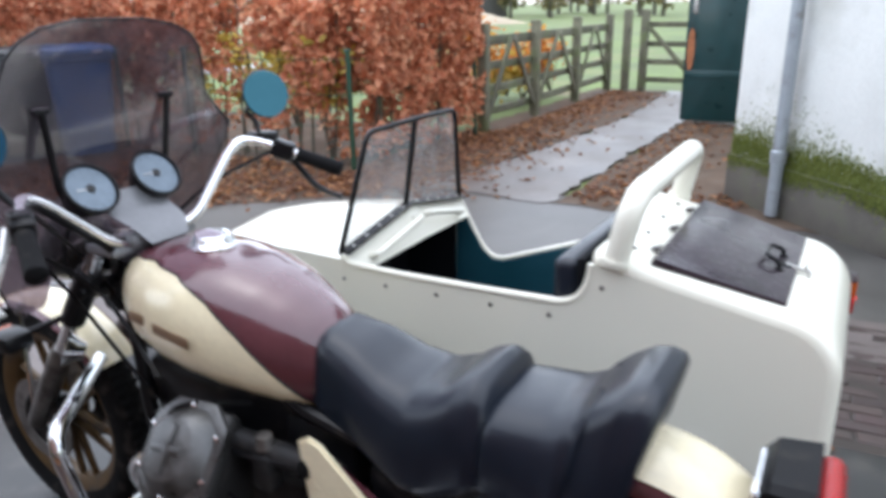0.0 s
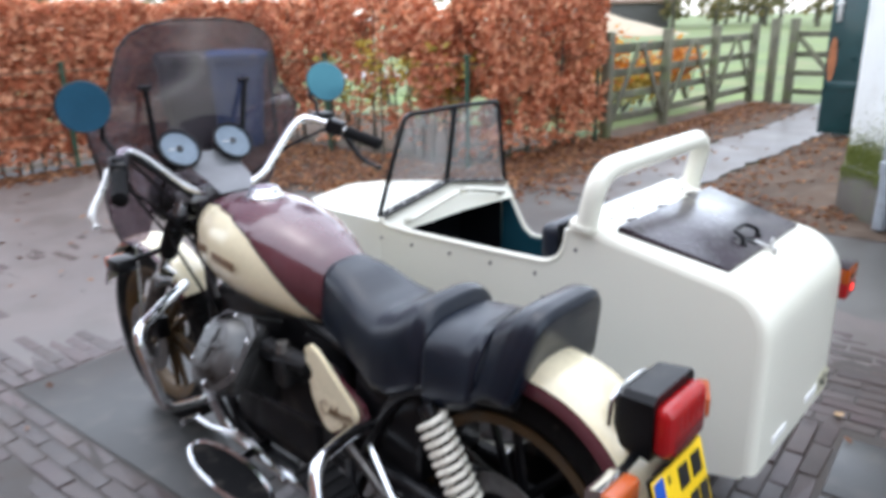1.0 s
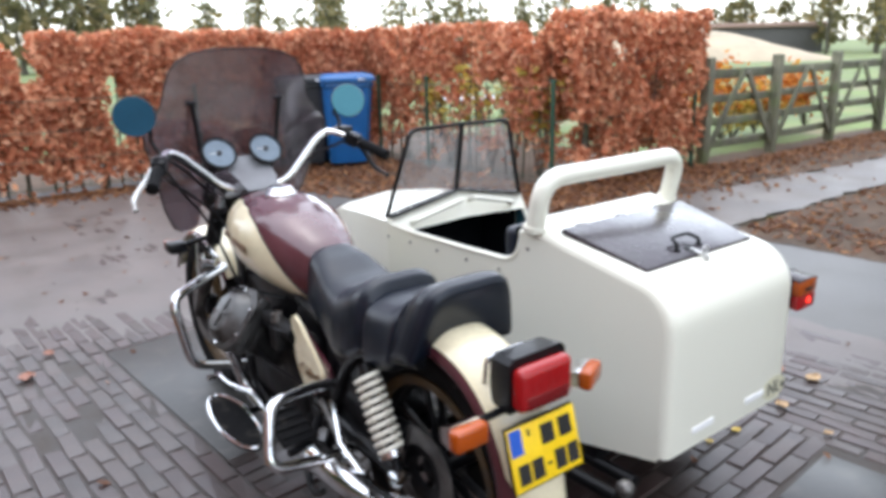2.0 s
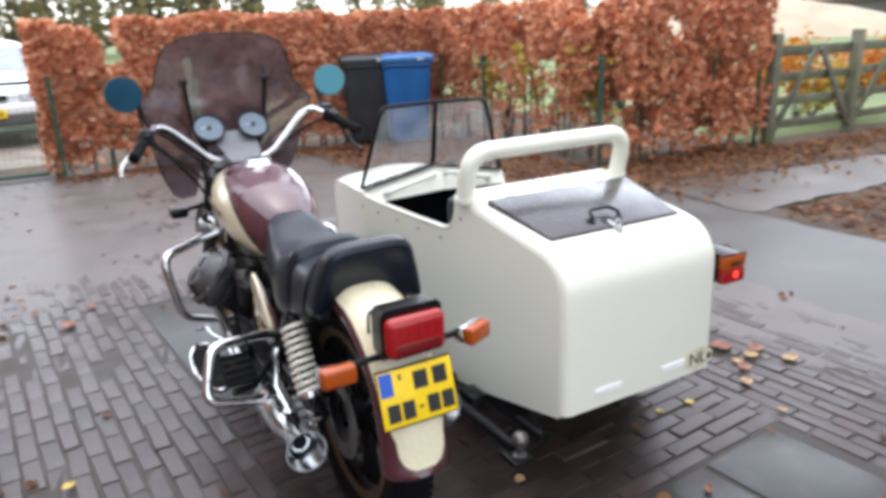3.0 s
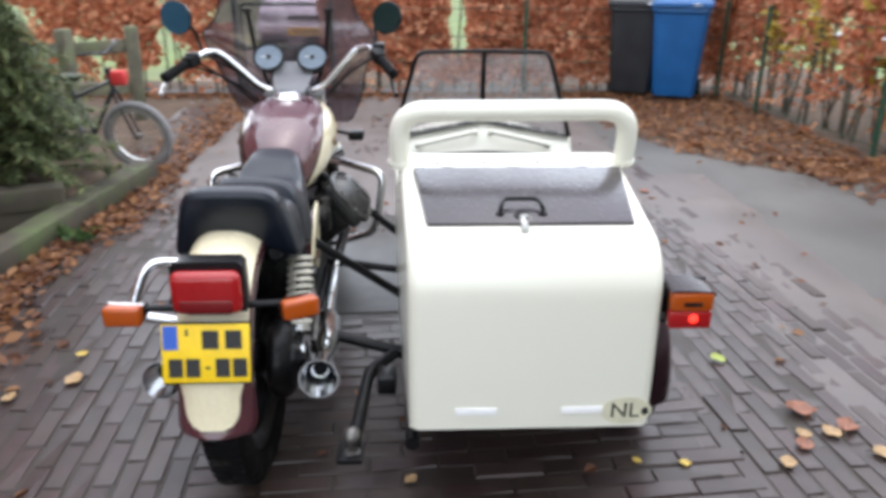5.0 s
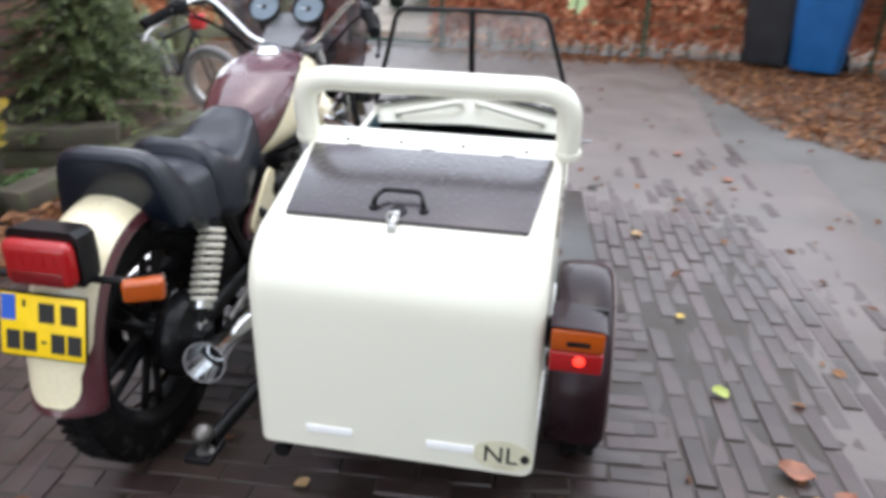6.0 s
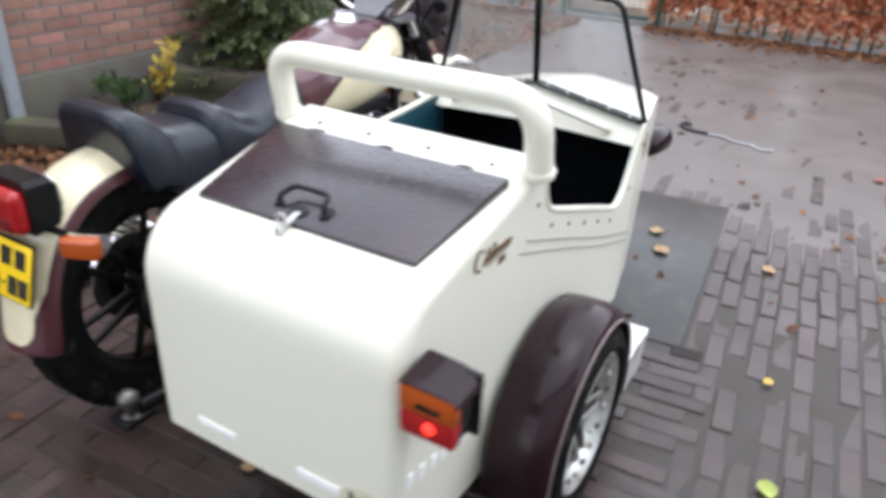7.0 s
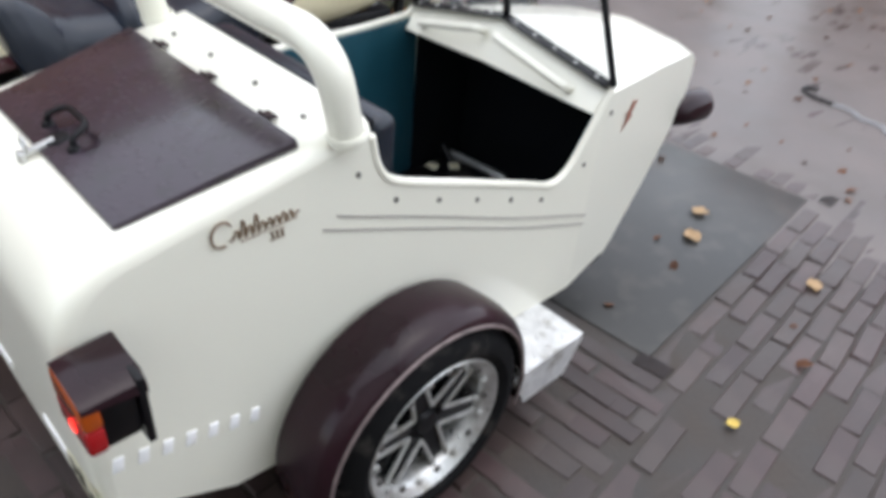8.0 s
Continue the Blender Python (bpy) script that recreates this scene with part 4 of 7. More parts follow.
# small screws below the rim
for i in range(5):
    t = 0.22 + i * 0.115
    z = 0.77 - 0.36 * (t - 0.24)
    part("screw", lathe(B(), [(0, 0.004), (0.005, 0.003), (0.006, 0)], (xr(t), t, z), (1, 0, 0), 8), ALU, side)
for y in (0.13, 0.26, 0.42, 0.58, 0.74, 0.88):
    part("screw", lathe(B(), [(0, 0.004), (0.005, 0.003), (0.006, 0)], (xl(y), y, 0.775 if y > 0.2 else 0.87), (-1, 0, 0), 8), ALU, side)
for y, z in ((0.13, 0.86), (0.83, 0.66), (0.90, 0.78)):
    part("screw", lathe(B(), [(0, 0.004), (0.005, 0.003), (0.006, 0)], (xr(y), y, z), (1, 0, 0), 8), ALU, side)
# pinstripes, script shape and emblem shape
for dz in (0.0, -0.028):
    pts = spline([(xr(y) + 0.001, y, z + dz) for y, z in ((0.085 - (0.03 if dz else 0), 0.792 + (0.01 if dz else 0)), (0.35, 0.690), (0.60, 0.590), (0.80, 0.520), (0.89, 0.488))], 4)
    part("pinstripe", tube(B(), pts, 0.0022, 4), STRIPE, side)


def script(root, o, ex, ey, material, name, s=1.0):
    """A slanting handwritten flourish of loops with three short bars below, as on a badge."""
    o, ex, ey = Vector(o), Vector(ex), Vector(ey)
    nn = ex.cross(ey).normalized()
    bm = B()

    def at(u, v):
        return o + s * (ex * u + ey * (v + 0.06 * u)) + nn * 0.001
    tube(bm, [at(-0.066 + 0.022 * math.cos(q), 0.004 + 0.027 * math.sin(q)) for q in [0.5 + 0.5 * k for k in range(10)]], 0.0026 * s, 5)
    hs = (0.014, 0.034, 0.016, 0.036, 0.014, 0.015, 0.013, 0.016, 0.014)
    pts, u = [at(-0.052, -0.016)], -0.044
    for k, h in enumerate(hs):
        w = 0.0155 if h < 0.03 else 0.013
        pts += [at(u, -0.014), at(u + w * 0.45, -0.014 + h), at(u + w * 0.80, -0.010 + 0.4 * h), at(u + w * 0.7, -0.016)]
        u += w
    pts.append(at(u + 0.012, -0.006))
    tube(bm, spline(pts, 3), 0.0021 * s, 5)
    tube(bm, [at(-0.030, -0.026), at(0.098, -0.020)], 0.0014 * s, 5)
    for k in range(3):
        tube(bm, [at(0.040 + 0.011 * k, -0.034), at(0.042 + 0.011 * k, -0.050)], 0.0024 * s, 5)
    for v in (-0.033, -0.051):
        tube(bm, [at(0.034, v), at(0.068, v)], 0.0013 * s, 4)
    return part(name, bm, material, root)


script(side, (xr(-0.08) + 0.001, -0.078, 0.838), (0, 0.99, -0.04), (0, 0.02, 1), BROWNINK, "script_badge", 0.84)
em = [(0, 0), (0.05, 0.02), (0.03, 0.035), (0.075, 0.075), (0.035, 0.055), (0.03, 0.09), (0.012, 0.05), (-0.02, 0.045), (0.004, 0.028), (-0.03, -0.02)]
bm = slab(B(), [(xr(1.02 + 0.7 * u) + 0.002, 1.02 + 0.7 * u, 0.71 + 0.7 * v) for u, v in em], (0.002, 0, 0))
bmesh.ops.triangulate(bm, faces=[f for f in bm.faces if len(f.verts) > 4])
part("emblem", bm, mat("copper_red_foil", (0.38, 0.14, 0.09), 0.4, 0.2), side)
# reflective dots, strips, sticker
for i in range(7):
    t = i / 6
    y, z = -0.357 + 0.250 * t, 0.471 - 0.055 * t
    part("reflector_dot", box(B(), (xr(y) + 0.001, y, z), (0.003, 0.019, 0.032), 0.001, Euler((radians(-10), 0, 0)).to_matrix()), WHITEREF, side)
for x in (0.668, 0.946):
    part("reflector_strip", box(B(), (x, -0.4015, 0.406), (0.108, 0.003, 0.021), 0.001), WHITEREF, side)
bm = slab(B(), [(1.062 + 0.068 * math.cos(a), -0.4012, 0.402 + 0.040 * math.sin(a)) for a in disc_pts(28)], (0, -0.001, 0))
sticker = part("country_sticker", bm, STICKER, side, "faded oval country sticker")


def lettering(txt, size, matrix, material, root, name):
    cu = bpy.data.curves.new(name, "FONT")
    cu.body, cu.size, cu.extrude, cu.align_x, cu.align_y = txt, size * K, 0.0006, "CENTER", "CENTER"
    tmp = new(name, cu)
    dg = bpy.context.evaluated_depsgraph_get()
    me = bpy.data.meshes.new_from_object(tmp.evaluated_get(dg))
    bpy.data.objects.remove(tmp)
    me.transform(Matrix.Translation(Vector(matrix.translation) * K - BASE[root]) @ matrix.to_3x3().to_4x4())
    me.materials.append(material)
    o = new(name, me)
    o.parent = root
    BASE[o] = BASE[root]
    return o


lettering("NL", 0.062, pose(1.058, -0.4032, 0.402, 90, 0, 0), INK, sticker, "sticker_letters")
part("sticker_mark", slab(B(), [(1.112 + 0.010 * math.cos(a), -0.4028, 0.400 + 0.012 * math.sin(a)) for a in disc_pts(10)], (0, -0.001, 0)), INK, sticker)
# tail lamp with its brown hood
lampc = Vector((1.195, -0.366, 0.694))
lamp = part("lamp_case", box(B(), lampc + Vector((0.0, 0.002, 0)), (0.100, 0.056, 0.096), 0.006), BLACK, side, "black lamp case")
part("back_plate", box(B(), lampc + Vector((0.002, 0.036, -0.006)), (0.112, 0.012, 0.128), 0.003), BLACK, lamp)
part("amber_lens", box(B(), lampc + Vector((0, -0.034, 0.024)), (0.106, 0.028, 0.049), 0.006), AMBER, lamp)
part("red_lens", box(B(), lampc + Vector((0, -0.034, -0.025)), (0.106, 0.028, 0.048), 0.006), RED, lamp)
glow = bpy.data.materials.new("lit_red_bulb")
glow.use_nodes = True
glow.node_tree.nodes["Principled BSDF"].inputs["Base Color"].default_value = (0.8, 0.02, 0.02, 1)
glow.node_tree.nodes["Principled BSDF"].inputs["Emission Color"].default_value = (1.0, 0.03, 0.015, 1)
glow.node_tree.nodes["Principled BSDF"].inputs["Emission Strength"].default_value = 0.9
part("bulb_glow", lathe(B(), [(0, 0.003), (0.009, 0.002), (0.012, 0)], lampc + Vector((0.006, -0.0482, -0.020)), (0, -1, 0), 14), glow, lamp, "lit red bulb spot")
part("lens_shadow_bar", box(B(), lampc + Vector((0.002, -0.048, 0.018)), (0.046, 0.002, 0.012), 0.001), BLACK, lamp)
bm = B()
hr = [[(1.140, y, z + h - 0.004), (1.150, y, z + h), (1.200, y, z + 0.7 * h), (1.240, y, z), (1.250, y, z - 0.006), (1.253, y, z - dn)] for y, z, h, dn in ((-0.412, 0.746, 0.003, 0.012), (-0.370, 0.748, 0.006, 0.018), (-0.322, 0.749, 0.009, 0.026))]
part("lamp_hood", thick(loft(bm, hr), 0.004), PLUM, lamp, "brown metal hood")
part("lamp_bracket", box(B(), (1.162, -0.318, 0.68), (0.07, 0.02, 0.07), 0.004), BLACK, side)
# wheel, mudguard and step
WC = Vector((1.250, 0.230, 0.261))


def tyre(bm, c, r, w, rim, seg=56, axis=(1, 0, 0)):
    h = w / 2
    lathe(bm, [(rim, -h * 0.72), (rim + (r - rim) * 0.35, -h * 1.0), (r - 0.030, -h * 0.95), (r - 0.010, -h * 0.72), (r, -h * 0.35), (r, h * 0.35), (r - 0.010, h * 0.72), (r - 0.030, h * 0.95), (rim + (r - rim) * 0.35, h * 1.0), (rim, h * 0.72)], c, axis, seg, closed=True)
    return bm


def tread(c, r, w, seg, root):
    """Two staggered rows of shallow tread blocks."""
    bm, h = B(), w / 2
    for k in range(seg):
        a = 2 * math.pi * k / seg
        for s in (-1, 1):
            aa = a + (math.pi / seg if s > 0 else 0)
            box(bm, Vector(c) + Vector((s * h * 0.36, (r + 0.001) * math.cos(aa), (r + 0.001) * math.sin(aa))), (h * 0.62, 0.45 * 2 * math.pi * r / seg, 0.008), 0, Euler((aa + math.pi / 2, 0, 0)).to_matrix())
    return tagged(part("tread", bm, RUBBER, root), kind="stuff")


wheel = part("wheel_tyre", tyre(B(), WC, 0.262, 0.128, 0.182), RUBBER, side, "black tyre")
tread(WC, 0.262, 0.128, 56, wheel)
part("wheel_rim", lathe(B(), [(1.115 * r, h) for r, h in ((0.164, -0.045), (0.171, -0.047), (0.166, -0.032), (0.152, -0.018), (0.147, 0.018), (0.158, 0.034), (0.171, 0.050), (0.167, 0.054), (0.150, 0.040), (0.143, 0.030), (0.140, -0.01), (0.142, -0.036))], WC, (1, 0, 0), 48, closed=True), ALUB, wheel, "bright alloy rim")
bm = lathe(B(), [(0, 0.022), (0.028, 0.020), (0.034, 0.006), (0.060, 0.0), (0.060, -0.03), (0, -0.03)], WC, (1, 0, 0), 24)
part("wheel_hub", bm, BLACK, wheel)
for k in range(6):
    # six windows edged by bright ribs, broad dark spokes between them
    a = 2 * math.pi * (k + 0.3) / 6

    def on_face(r, q, x):
        return WC + Vector((x, r * math.cos(q), r * math.sin(q)))
    for e in (-1, 1):
        part("window_rib", tube(B(), [on_face(0.052, a, 0.014), on_face(0.060, a + e * 0.10, 0.015), on_face(0.156, a + e * 0.40, 0.024)], [0.0055, 0.0055, 0.0065], 6), ALUB, wheel)
    b = a + math.pi / 6
    part("spoke", slab(B(), [on_face(0.045, b - 0.45, 0.010), on_face(0.150, b - 0.13, 0.018), on_face(0.150, b + 0.13, 0.018), on_face(0.045, b + 0.45, 0.010)], (-0.016, 0, 0)), BLACK, wheel, "dark painted spoke")
for k in range(18):
    a = 2 * math.pi * k / 18
    part("rim_bolt", lathe(B(), [(0, 0.010), (0.007, 0.008), (0.009, 0)], WC + Vector((0.036, 0.160 * math.cos(a), 0.160 * math.sin(a))), (1, 0, 0), 6), ALUB if k % 2 else ALU, wheel)
# black disc added behind the spokes so the wheel's openings look dark
part("brake_drum", lathe(B(), [(0, -0.05), (0.155, -0.05), (0.156, -0.016), (0.13, -0.010), (0, -0.008)], WC, (1, 0, 0), 32), BLACK, wheel)
rows = []
for i in range(25):
    a = radians(-18 + i * 8.7)
    R = 0.304 + (0.008 if i < 3 else 0)
    row = []
    for x, dr in ((1.146, -0.012), (1.156, 0.0), (1.20, 0.006), (1.245, 0.007), (1.275, 0.003), (1.293, -0.005), (1.303, -0.015), (1.306, -0.026)):
        row.append((x, WC.y - 0.01 + (R + dr) * math.cos(a), WC.z + 0.002 + (R + dr) * math.sin(a)))
    rows.append(row)
guard = part("mudguard", thick(loft(B(), rows), 0.005), PLUM, side, "glossy plum-brown mudguard")
part("guard_edge", tube(B(), [r[-1] for r in rows], 0.0045, 6), mat("worn_pale_edging", (0.17, 0.13, 0.125), 0.5, var=0.4, scale=30), guard)
step = part("step_box", box(slab(B(), [(1.12, 0.49, 0.245), (1.12, 0.765, 0.245), (1.12, 0.765, 0.225), (1.12, 0.71, 0.13), (1.12, 0.55, 0.13)], (0.175, 0, 0)), (1.208, 0.63, 0.246), (0.165, 0.26, 0.004)), CHECKER, side, "aluminium checker-plate step")
for i in range(4):
    for j in range(4):
        box_at = Vector((1.146 + 0.041 * i, 0.54 + 0.056 * j, 0.2490))
        part("tread_bar", box(B(), box_at, (0.024, 0.005, 0.003), 0.001, Euler((0, 0, radians(45 if (i + j) % 2 else -45))).to_matrix()), CHECKER, step)
pod = part("front_lamp_case", lathe(B(), [(0, -0.10), (0.030, -0.096), (0.048, -0.075), (0.054, -0.02), (0.056, 0.050), (0.052, 0.060), (0, 0.062)], (1.015, 1.590, 0.572), (0.15, 1, 0), 20), PLUM, side, "dark brown front lamp case")
part("front_lamp_lens", lathe(B(), [(0.048, 0.0), (0.042, 0.012), (0, 0.016)], (1.024, 1.650, 0.572), (0.15, 1, 0), 20), AMBER, pod)
part("lamp_stalk", tube(B(), [(0.98, 1.50, 0.58), (1.02, 1.58, 0.585)], 0.012, 8), BLACK, side)
# chassis, tow ball and struts to the motorcycle
part("chassis_tube", tube(B(), rounded([(0.50, -0.30, 0.235), (0.50, 1.15, 0.225), (1.08, 1.15, 0.225), (1.08, -0.10, 0.235)], 0.08), 0.021, 12), BLACK, side)
part("axle_tube", tube(B(), [(0.45, 0.22, 0.235), (1.20, 0.225, 0.262)], 0.022, 12), BLACK, side)
part("tow_arm", tube(B(), rounded([(0.50, 0.30, 0.235), (0.36, 0.06, 0.26), (0.342, -0.36, 0.285)], 0.08), 0.020, 10), BLACK, side)
part("tow_ball", lathe(B(), [(0, 0.026), (0.014, 0.022), (0.024, 0.010), (0.026, -0.002), (0.020, -0.016), (0.012, -0.022), (0.012, -0.045), (0.022, -0.048), (0.022, -0.056), (0, -0.056)], (0.342, -0.385, 0.326), (0, 0, 1), 20), ALU, side, "dull steel tow ball")
part("tow_plate", box(B(), (0.335, -0.375, 0.268), (0.07, 0.09, 0.018), 0.004), BLACK, side)
part("upper_strut", tube(B(), [(0.12, 0.42, 0.60), (0.50, 0.50, 0.30)], 0.016, 10), BLACK, side)
part("front_strut", tube(B(), [(0.10, 1.05, 0.66), (0.52, 1.02, 0.32)], 0.016, 10), BLACK, side)
part("rear_strut", tube(B(), [(0.10, 0.25, 0.33), (0.50, 0.20, 0.24)], 0.020, 10), BLACK, side)
part("lower_strut", tube(B(), [(0.10, 0.98, 0.28), (0.50, 0.96, 0.23)], 0.018, 10), BLACK, side)
part("clamp", box(B(), (0.42, 0.0, 0.262), (0.06, 0.09, 0.06), 0.008), BLACK, side)

# ---- the motorcycle ----
moto = thing("motorcycle", (0, 0.8, 0), "classic cream and maroon touring motorcycle with smoked windshield", "motorcycle")
RA, FA = Vector((0, -0.03, 0.370)), Vector((0, 1.66, 0.355))
DARKALU = mat("dark_cast_alloy", (0.018, 0.018, 0.019), 0.55, 0.3, spec=0.25, var=0.2, scale=12, stain=(0.05, 0.045, 0.04), stain_amt=0.4, stain_scale=14)
# stained alloy, its base darkened for the shade behind the valve covers
SHADED_ALU = mat("shade_dark_alloy", (0.045, 0.044, 0.043), 0.5, 0.5, var=0.3, scale=16, stain=(0.014, 0.013, 0.012), stain_amt=0.5, stain_scale=14, bump=0.15)
VALVE = mat("grimy_cast_cover", (0.105, 0.105, 0.104), 0.36, 0.6, var=0.3, scale=16, stain=(0.03, 0.027, 0.024), stain_amt=0.5, stain_scale=20, bump=0.2)
GREYPL = mat("grey_clamp_plastic", (0.20, 0.205, 0.215), 0.4, 0.2, var=0.12, scale=14)


def bike_wheel(c, r, w, rim_r, face, rear):
    t = part("tyre", tyre(B(), c, r, w, rim_r + 0.006, 72), RUBBER, moto, "black road tyre")
    tread(c, r, w, 72, t)
    h = w * 0.36
    part("rim", lathe(B(), [(rim_r + 0.010, -h), (rim_r + 0.010, -h * 0.8), (rim_r - 0.006, -h * 0.55), (rim_r - 0.012, h * 0.55), (rim_r + 0.010, h * 0.8), (rim_r + 0.010, h), (rim_r - 0.010, h * 0.9), (rim_r - 0.034, h * 0.4), (rim_r - 0.034, -h * 0.4), (rim_r - 0.010, -h * 0.9)], c, (1, 0, 0), 56, closed=True), face, t, "cast rim")
    fine = BLACK if rear else face
    part("hub", lathe(B(), [(0, -0.055), (0.030, -0.055), (0.052, -0.040), (0.052, 0.040), (0.030, 0.055), (0, 0.055)], c, (1, 0, 0), 28), fine, t)
    for k in range(6):
        a = 2 * math.pi * k / 6 + 0.3
        d = Vector((0, math.cos(a), math.sin(a)))
        e = Vector((0, -math.sin(a), math.cos(a)))
        for s in (-1, 1):
            p0, p1 = c + d * 0.045 + e * s * 0.018, c + d * (rim_r - 0.030) + e * s * 0.036
            part("spoke", tube(B(), [p0, p1], [0.014, 0.011], 6), fine, t)
    for sx in ((-1, 1) if not rear else (-1,)):
        disc = lathe(B(), [(0.085, sx * 0.076), (0.135, sx * 0.076), (0.135, sx * 0.082), (0.085, sx * 0.082)], c, (1, 0, 0), 48, closed=True)
        part("brake_disc", disc, ALU, t, "grey steel brake disc")
        part("disc_carrier", lathe(B(), [(0.045, sx * 0.06), (0.09, sx * 0.074), (0.09, sx * 0.080), (0.045, sx * 0.068)], c, (1, 0, 0), 24, closed=True), BLACK, t)
        cp = c + Vector((sx * 0.080, -0.10 if not rear else 0.10, 0.075))
        part("calliper", box(B(), cp, (0.055, 0.075, 0.085), 0.014), BLACK, t)
    return t


bike_wheel(FA, 0.355, 0.105, 0.262, GOLD, False)
rear_tyre = bike_wheel(RA, 0.370, 0.130, 0.268, BLACK, True)
part("rim_band", lathe(B(), [(0.243, -0.050), (0.271, -0.052), (0.271, -0.047), (0.243, -0.044)], RA, (1, 0, 0), 56, closed=True), GOLD, rear_tyre, "bronze painted rim band")
# final drive, swing arm and shaft
part("final_drive", lathe(B(), [(0, -0.030), (0.11, -0.030), (0.125, -0.012), (0.125, 0.014), (0.105, 0.040), (0.05, 0.052), (0.032, 0.075), (0, 0.075)], RA + Vector((0.105, 0, 0)), (1, 0, 0), 36), BLACK, moto, "black cast final drive")
for s in (-1, 1):
    part("swing_arm", tube(B(), [RA + Vector((s * 0.125, 0.03, 0.0)), RA + Vector((s * 0.115, 0.25, 0.005)), (s * 0.10, 0.50, 0.38)], [0.026, 0.034, 0.036], 12), BLACK, moto)
    part("axle_nut", lathe(B(), [(0, 0.018), (0.014, 0.016), (0.018, 0.0)], RA + Vector((s * 0.160, 0, 0)), (s, 0, 0), 6), CHROME, moto)
    # shock absorbers
    a, b = Vector((s * 0.155, 0.125, 0.665)), Vector((s * 0.155, -0.035, 0.395))
    d = (b - a).normalized()
    u = Vector((1, 0, 0))
    w = d.cross(u)
    sh = part("shock_absorber", tube(tube(B(), [a, a.lerp(b, 0.25)], 0.020, 12), [a.lerp(b, 0.2), b], 0.012, 10), BLACK, moto, "black damper with a pale coil spring")
    coil = [a.lerp(b, 0.10 + 0.66 * i / 150) + 0.034 * (math.cos(i * 2 * math.pi * 9.5 / 150) * u + math.sin(i * 2 * math.pi * 9.5 / 150) * w) for i in range(151)]
    part("coil_spring", tube(B(), coil, 0.0074, 6), mat("pale_spring_paint", (0.70, 0.67, 0.58), 0.4, 0.0, var=0.15, scale=20), sh, "pale coil spring")
    part("spring_seat", lathe(B(), [(0, -0.01), (0.036, -0.01), (0.036, 0.01), (0.016, 0.02), (0, 0.02)], a.lerp(b, 0.79), d, 18), CHROME, sh)
    part("shock_eye", lathe(B(), [(0, -0.02), (0.022, -0.02), (0.022, 0.02), (0, 0.02)], b, (1, 0, 0), 16), CHROME, sh)
# frame tubes
for s in (-1, 1):
    part("frame_tube", tube(B(), spline([(s * 0.06, 1.17, 0.86), (s * 0.10, 1.10, 0.55), (s * 0.12, 1.00, 0.28), (s * 0.12, 0.70, 0.21), (s * 0.12, 0.45, 0.25), (s * 0.12, 0.36, 0.45), (s * 0.125, 0.20, 0.66), (s * 0.12, -0.10, 0.735)], 5), 0.018, 10), BLACK, moto)
    part("top_rail", tube(B(), [(s * 0.04, 1.15, 0.90), (s * 0.09, 0.60, 0.70), (s * 0.12, 0.25, 0.66)], 0.016, 8), BLACK, moto)
part("steering_head", tube(B(), [(0, 1.23, 0.93), (0, 1.31, 0.78)], 0.036, 14), BLACK, moto)
def octagon_cover(at, q, rings):
    """A cast cover of eight sides whose rings (half widths, corner cut, height) narrow to a flat top."""
    bm, rows = B(), []
    for hx, hy, c, h in rings:
        rows.append([bm.verts.new(at + q @ Vector((x, y, h))) for x, y in ((hx, hy - c), (hx - c, hy), (c - hx, hy), (-hx, hy - c), (-hx, c - hy), (c - hx, -hy), (hx - c, -hy), (hx, c - hy))])
    for a, b in zip(rows, rows[1:]):
        for k in range(8):
            bm.faces.new((a[k], a[(k + 1) % 8], b[(k + 1) % 8], b[k]))
    bm.faces.new(rows[-1])
    bm.faces.new(rows[0][::-1])
    return bm


# engine
part("crankcase", box(box(B(), (0, 0.80, 0.40), (0.26, 0.42, 0.26), 0.045), (0, 0.80, 0.27), (0.22, 0.44, 0.08), 0.02), DARKALU, moto, "grimy aluminium crankcase")
part("front_cover", lathe(B(), [(0, 0.05), (0.085, 0.045), (0.105, 0.0), (0.105, -0.04)], (0, 1.02, 0.42), (0, 1, 0), 30), ALU, moto)
part("gearbox", box(B(), (0, 0.52, 0.38), (0.21, 0.22, 0.23), 0.05), DARKALU, moto)
# added black block fills the gap under the tank, standing for shade
part("coil_housing", box(box(B(), (0, 0.84, 0.635), (0.17, 0.56, 0.15), 0.03), (0, 1.08, 0.58), (0.13, 0.10, 0.16), 0.02), BLACK, moto, "black filler block for the shaded gap under the tank")
part("airbox", box(B(), (0, 0.56, 0.60), (0.20, 0.20, 0.16), 0.03), BLACK, moto)
part("battery_case", box(B(), (0, 0.30, 0.52), (0.235, 0.24, 0.24), 0.02), BLACK, moto)
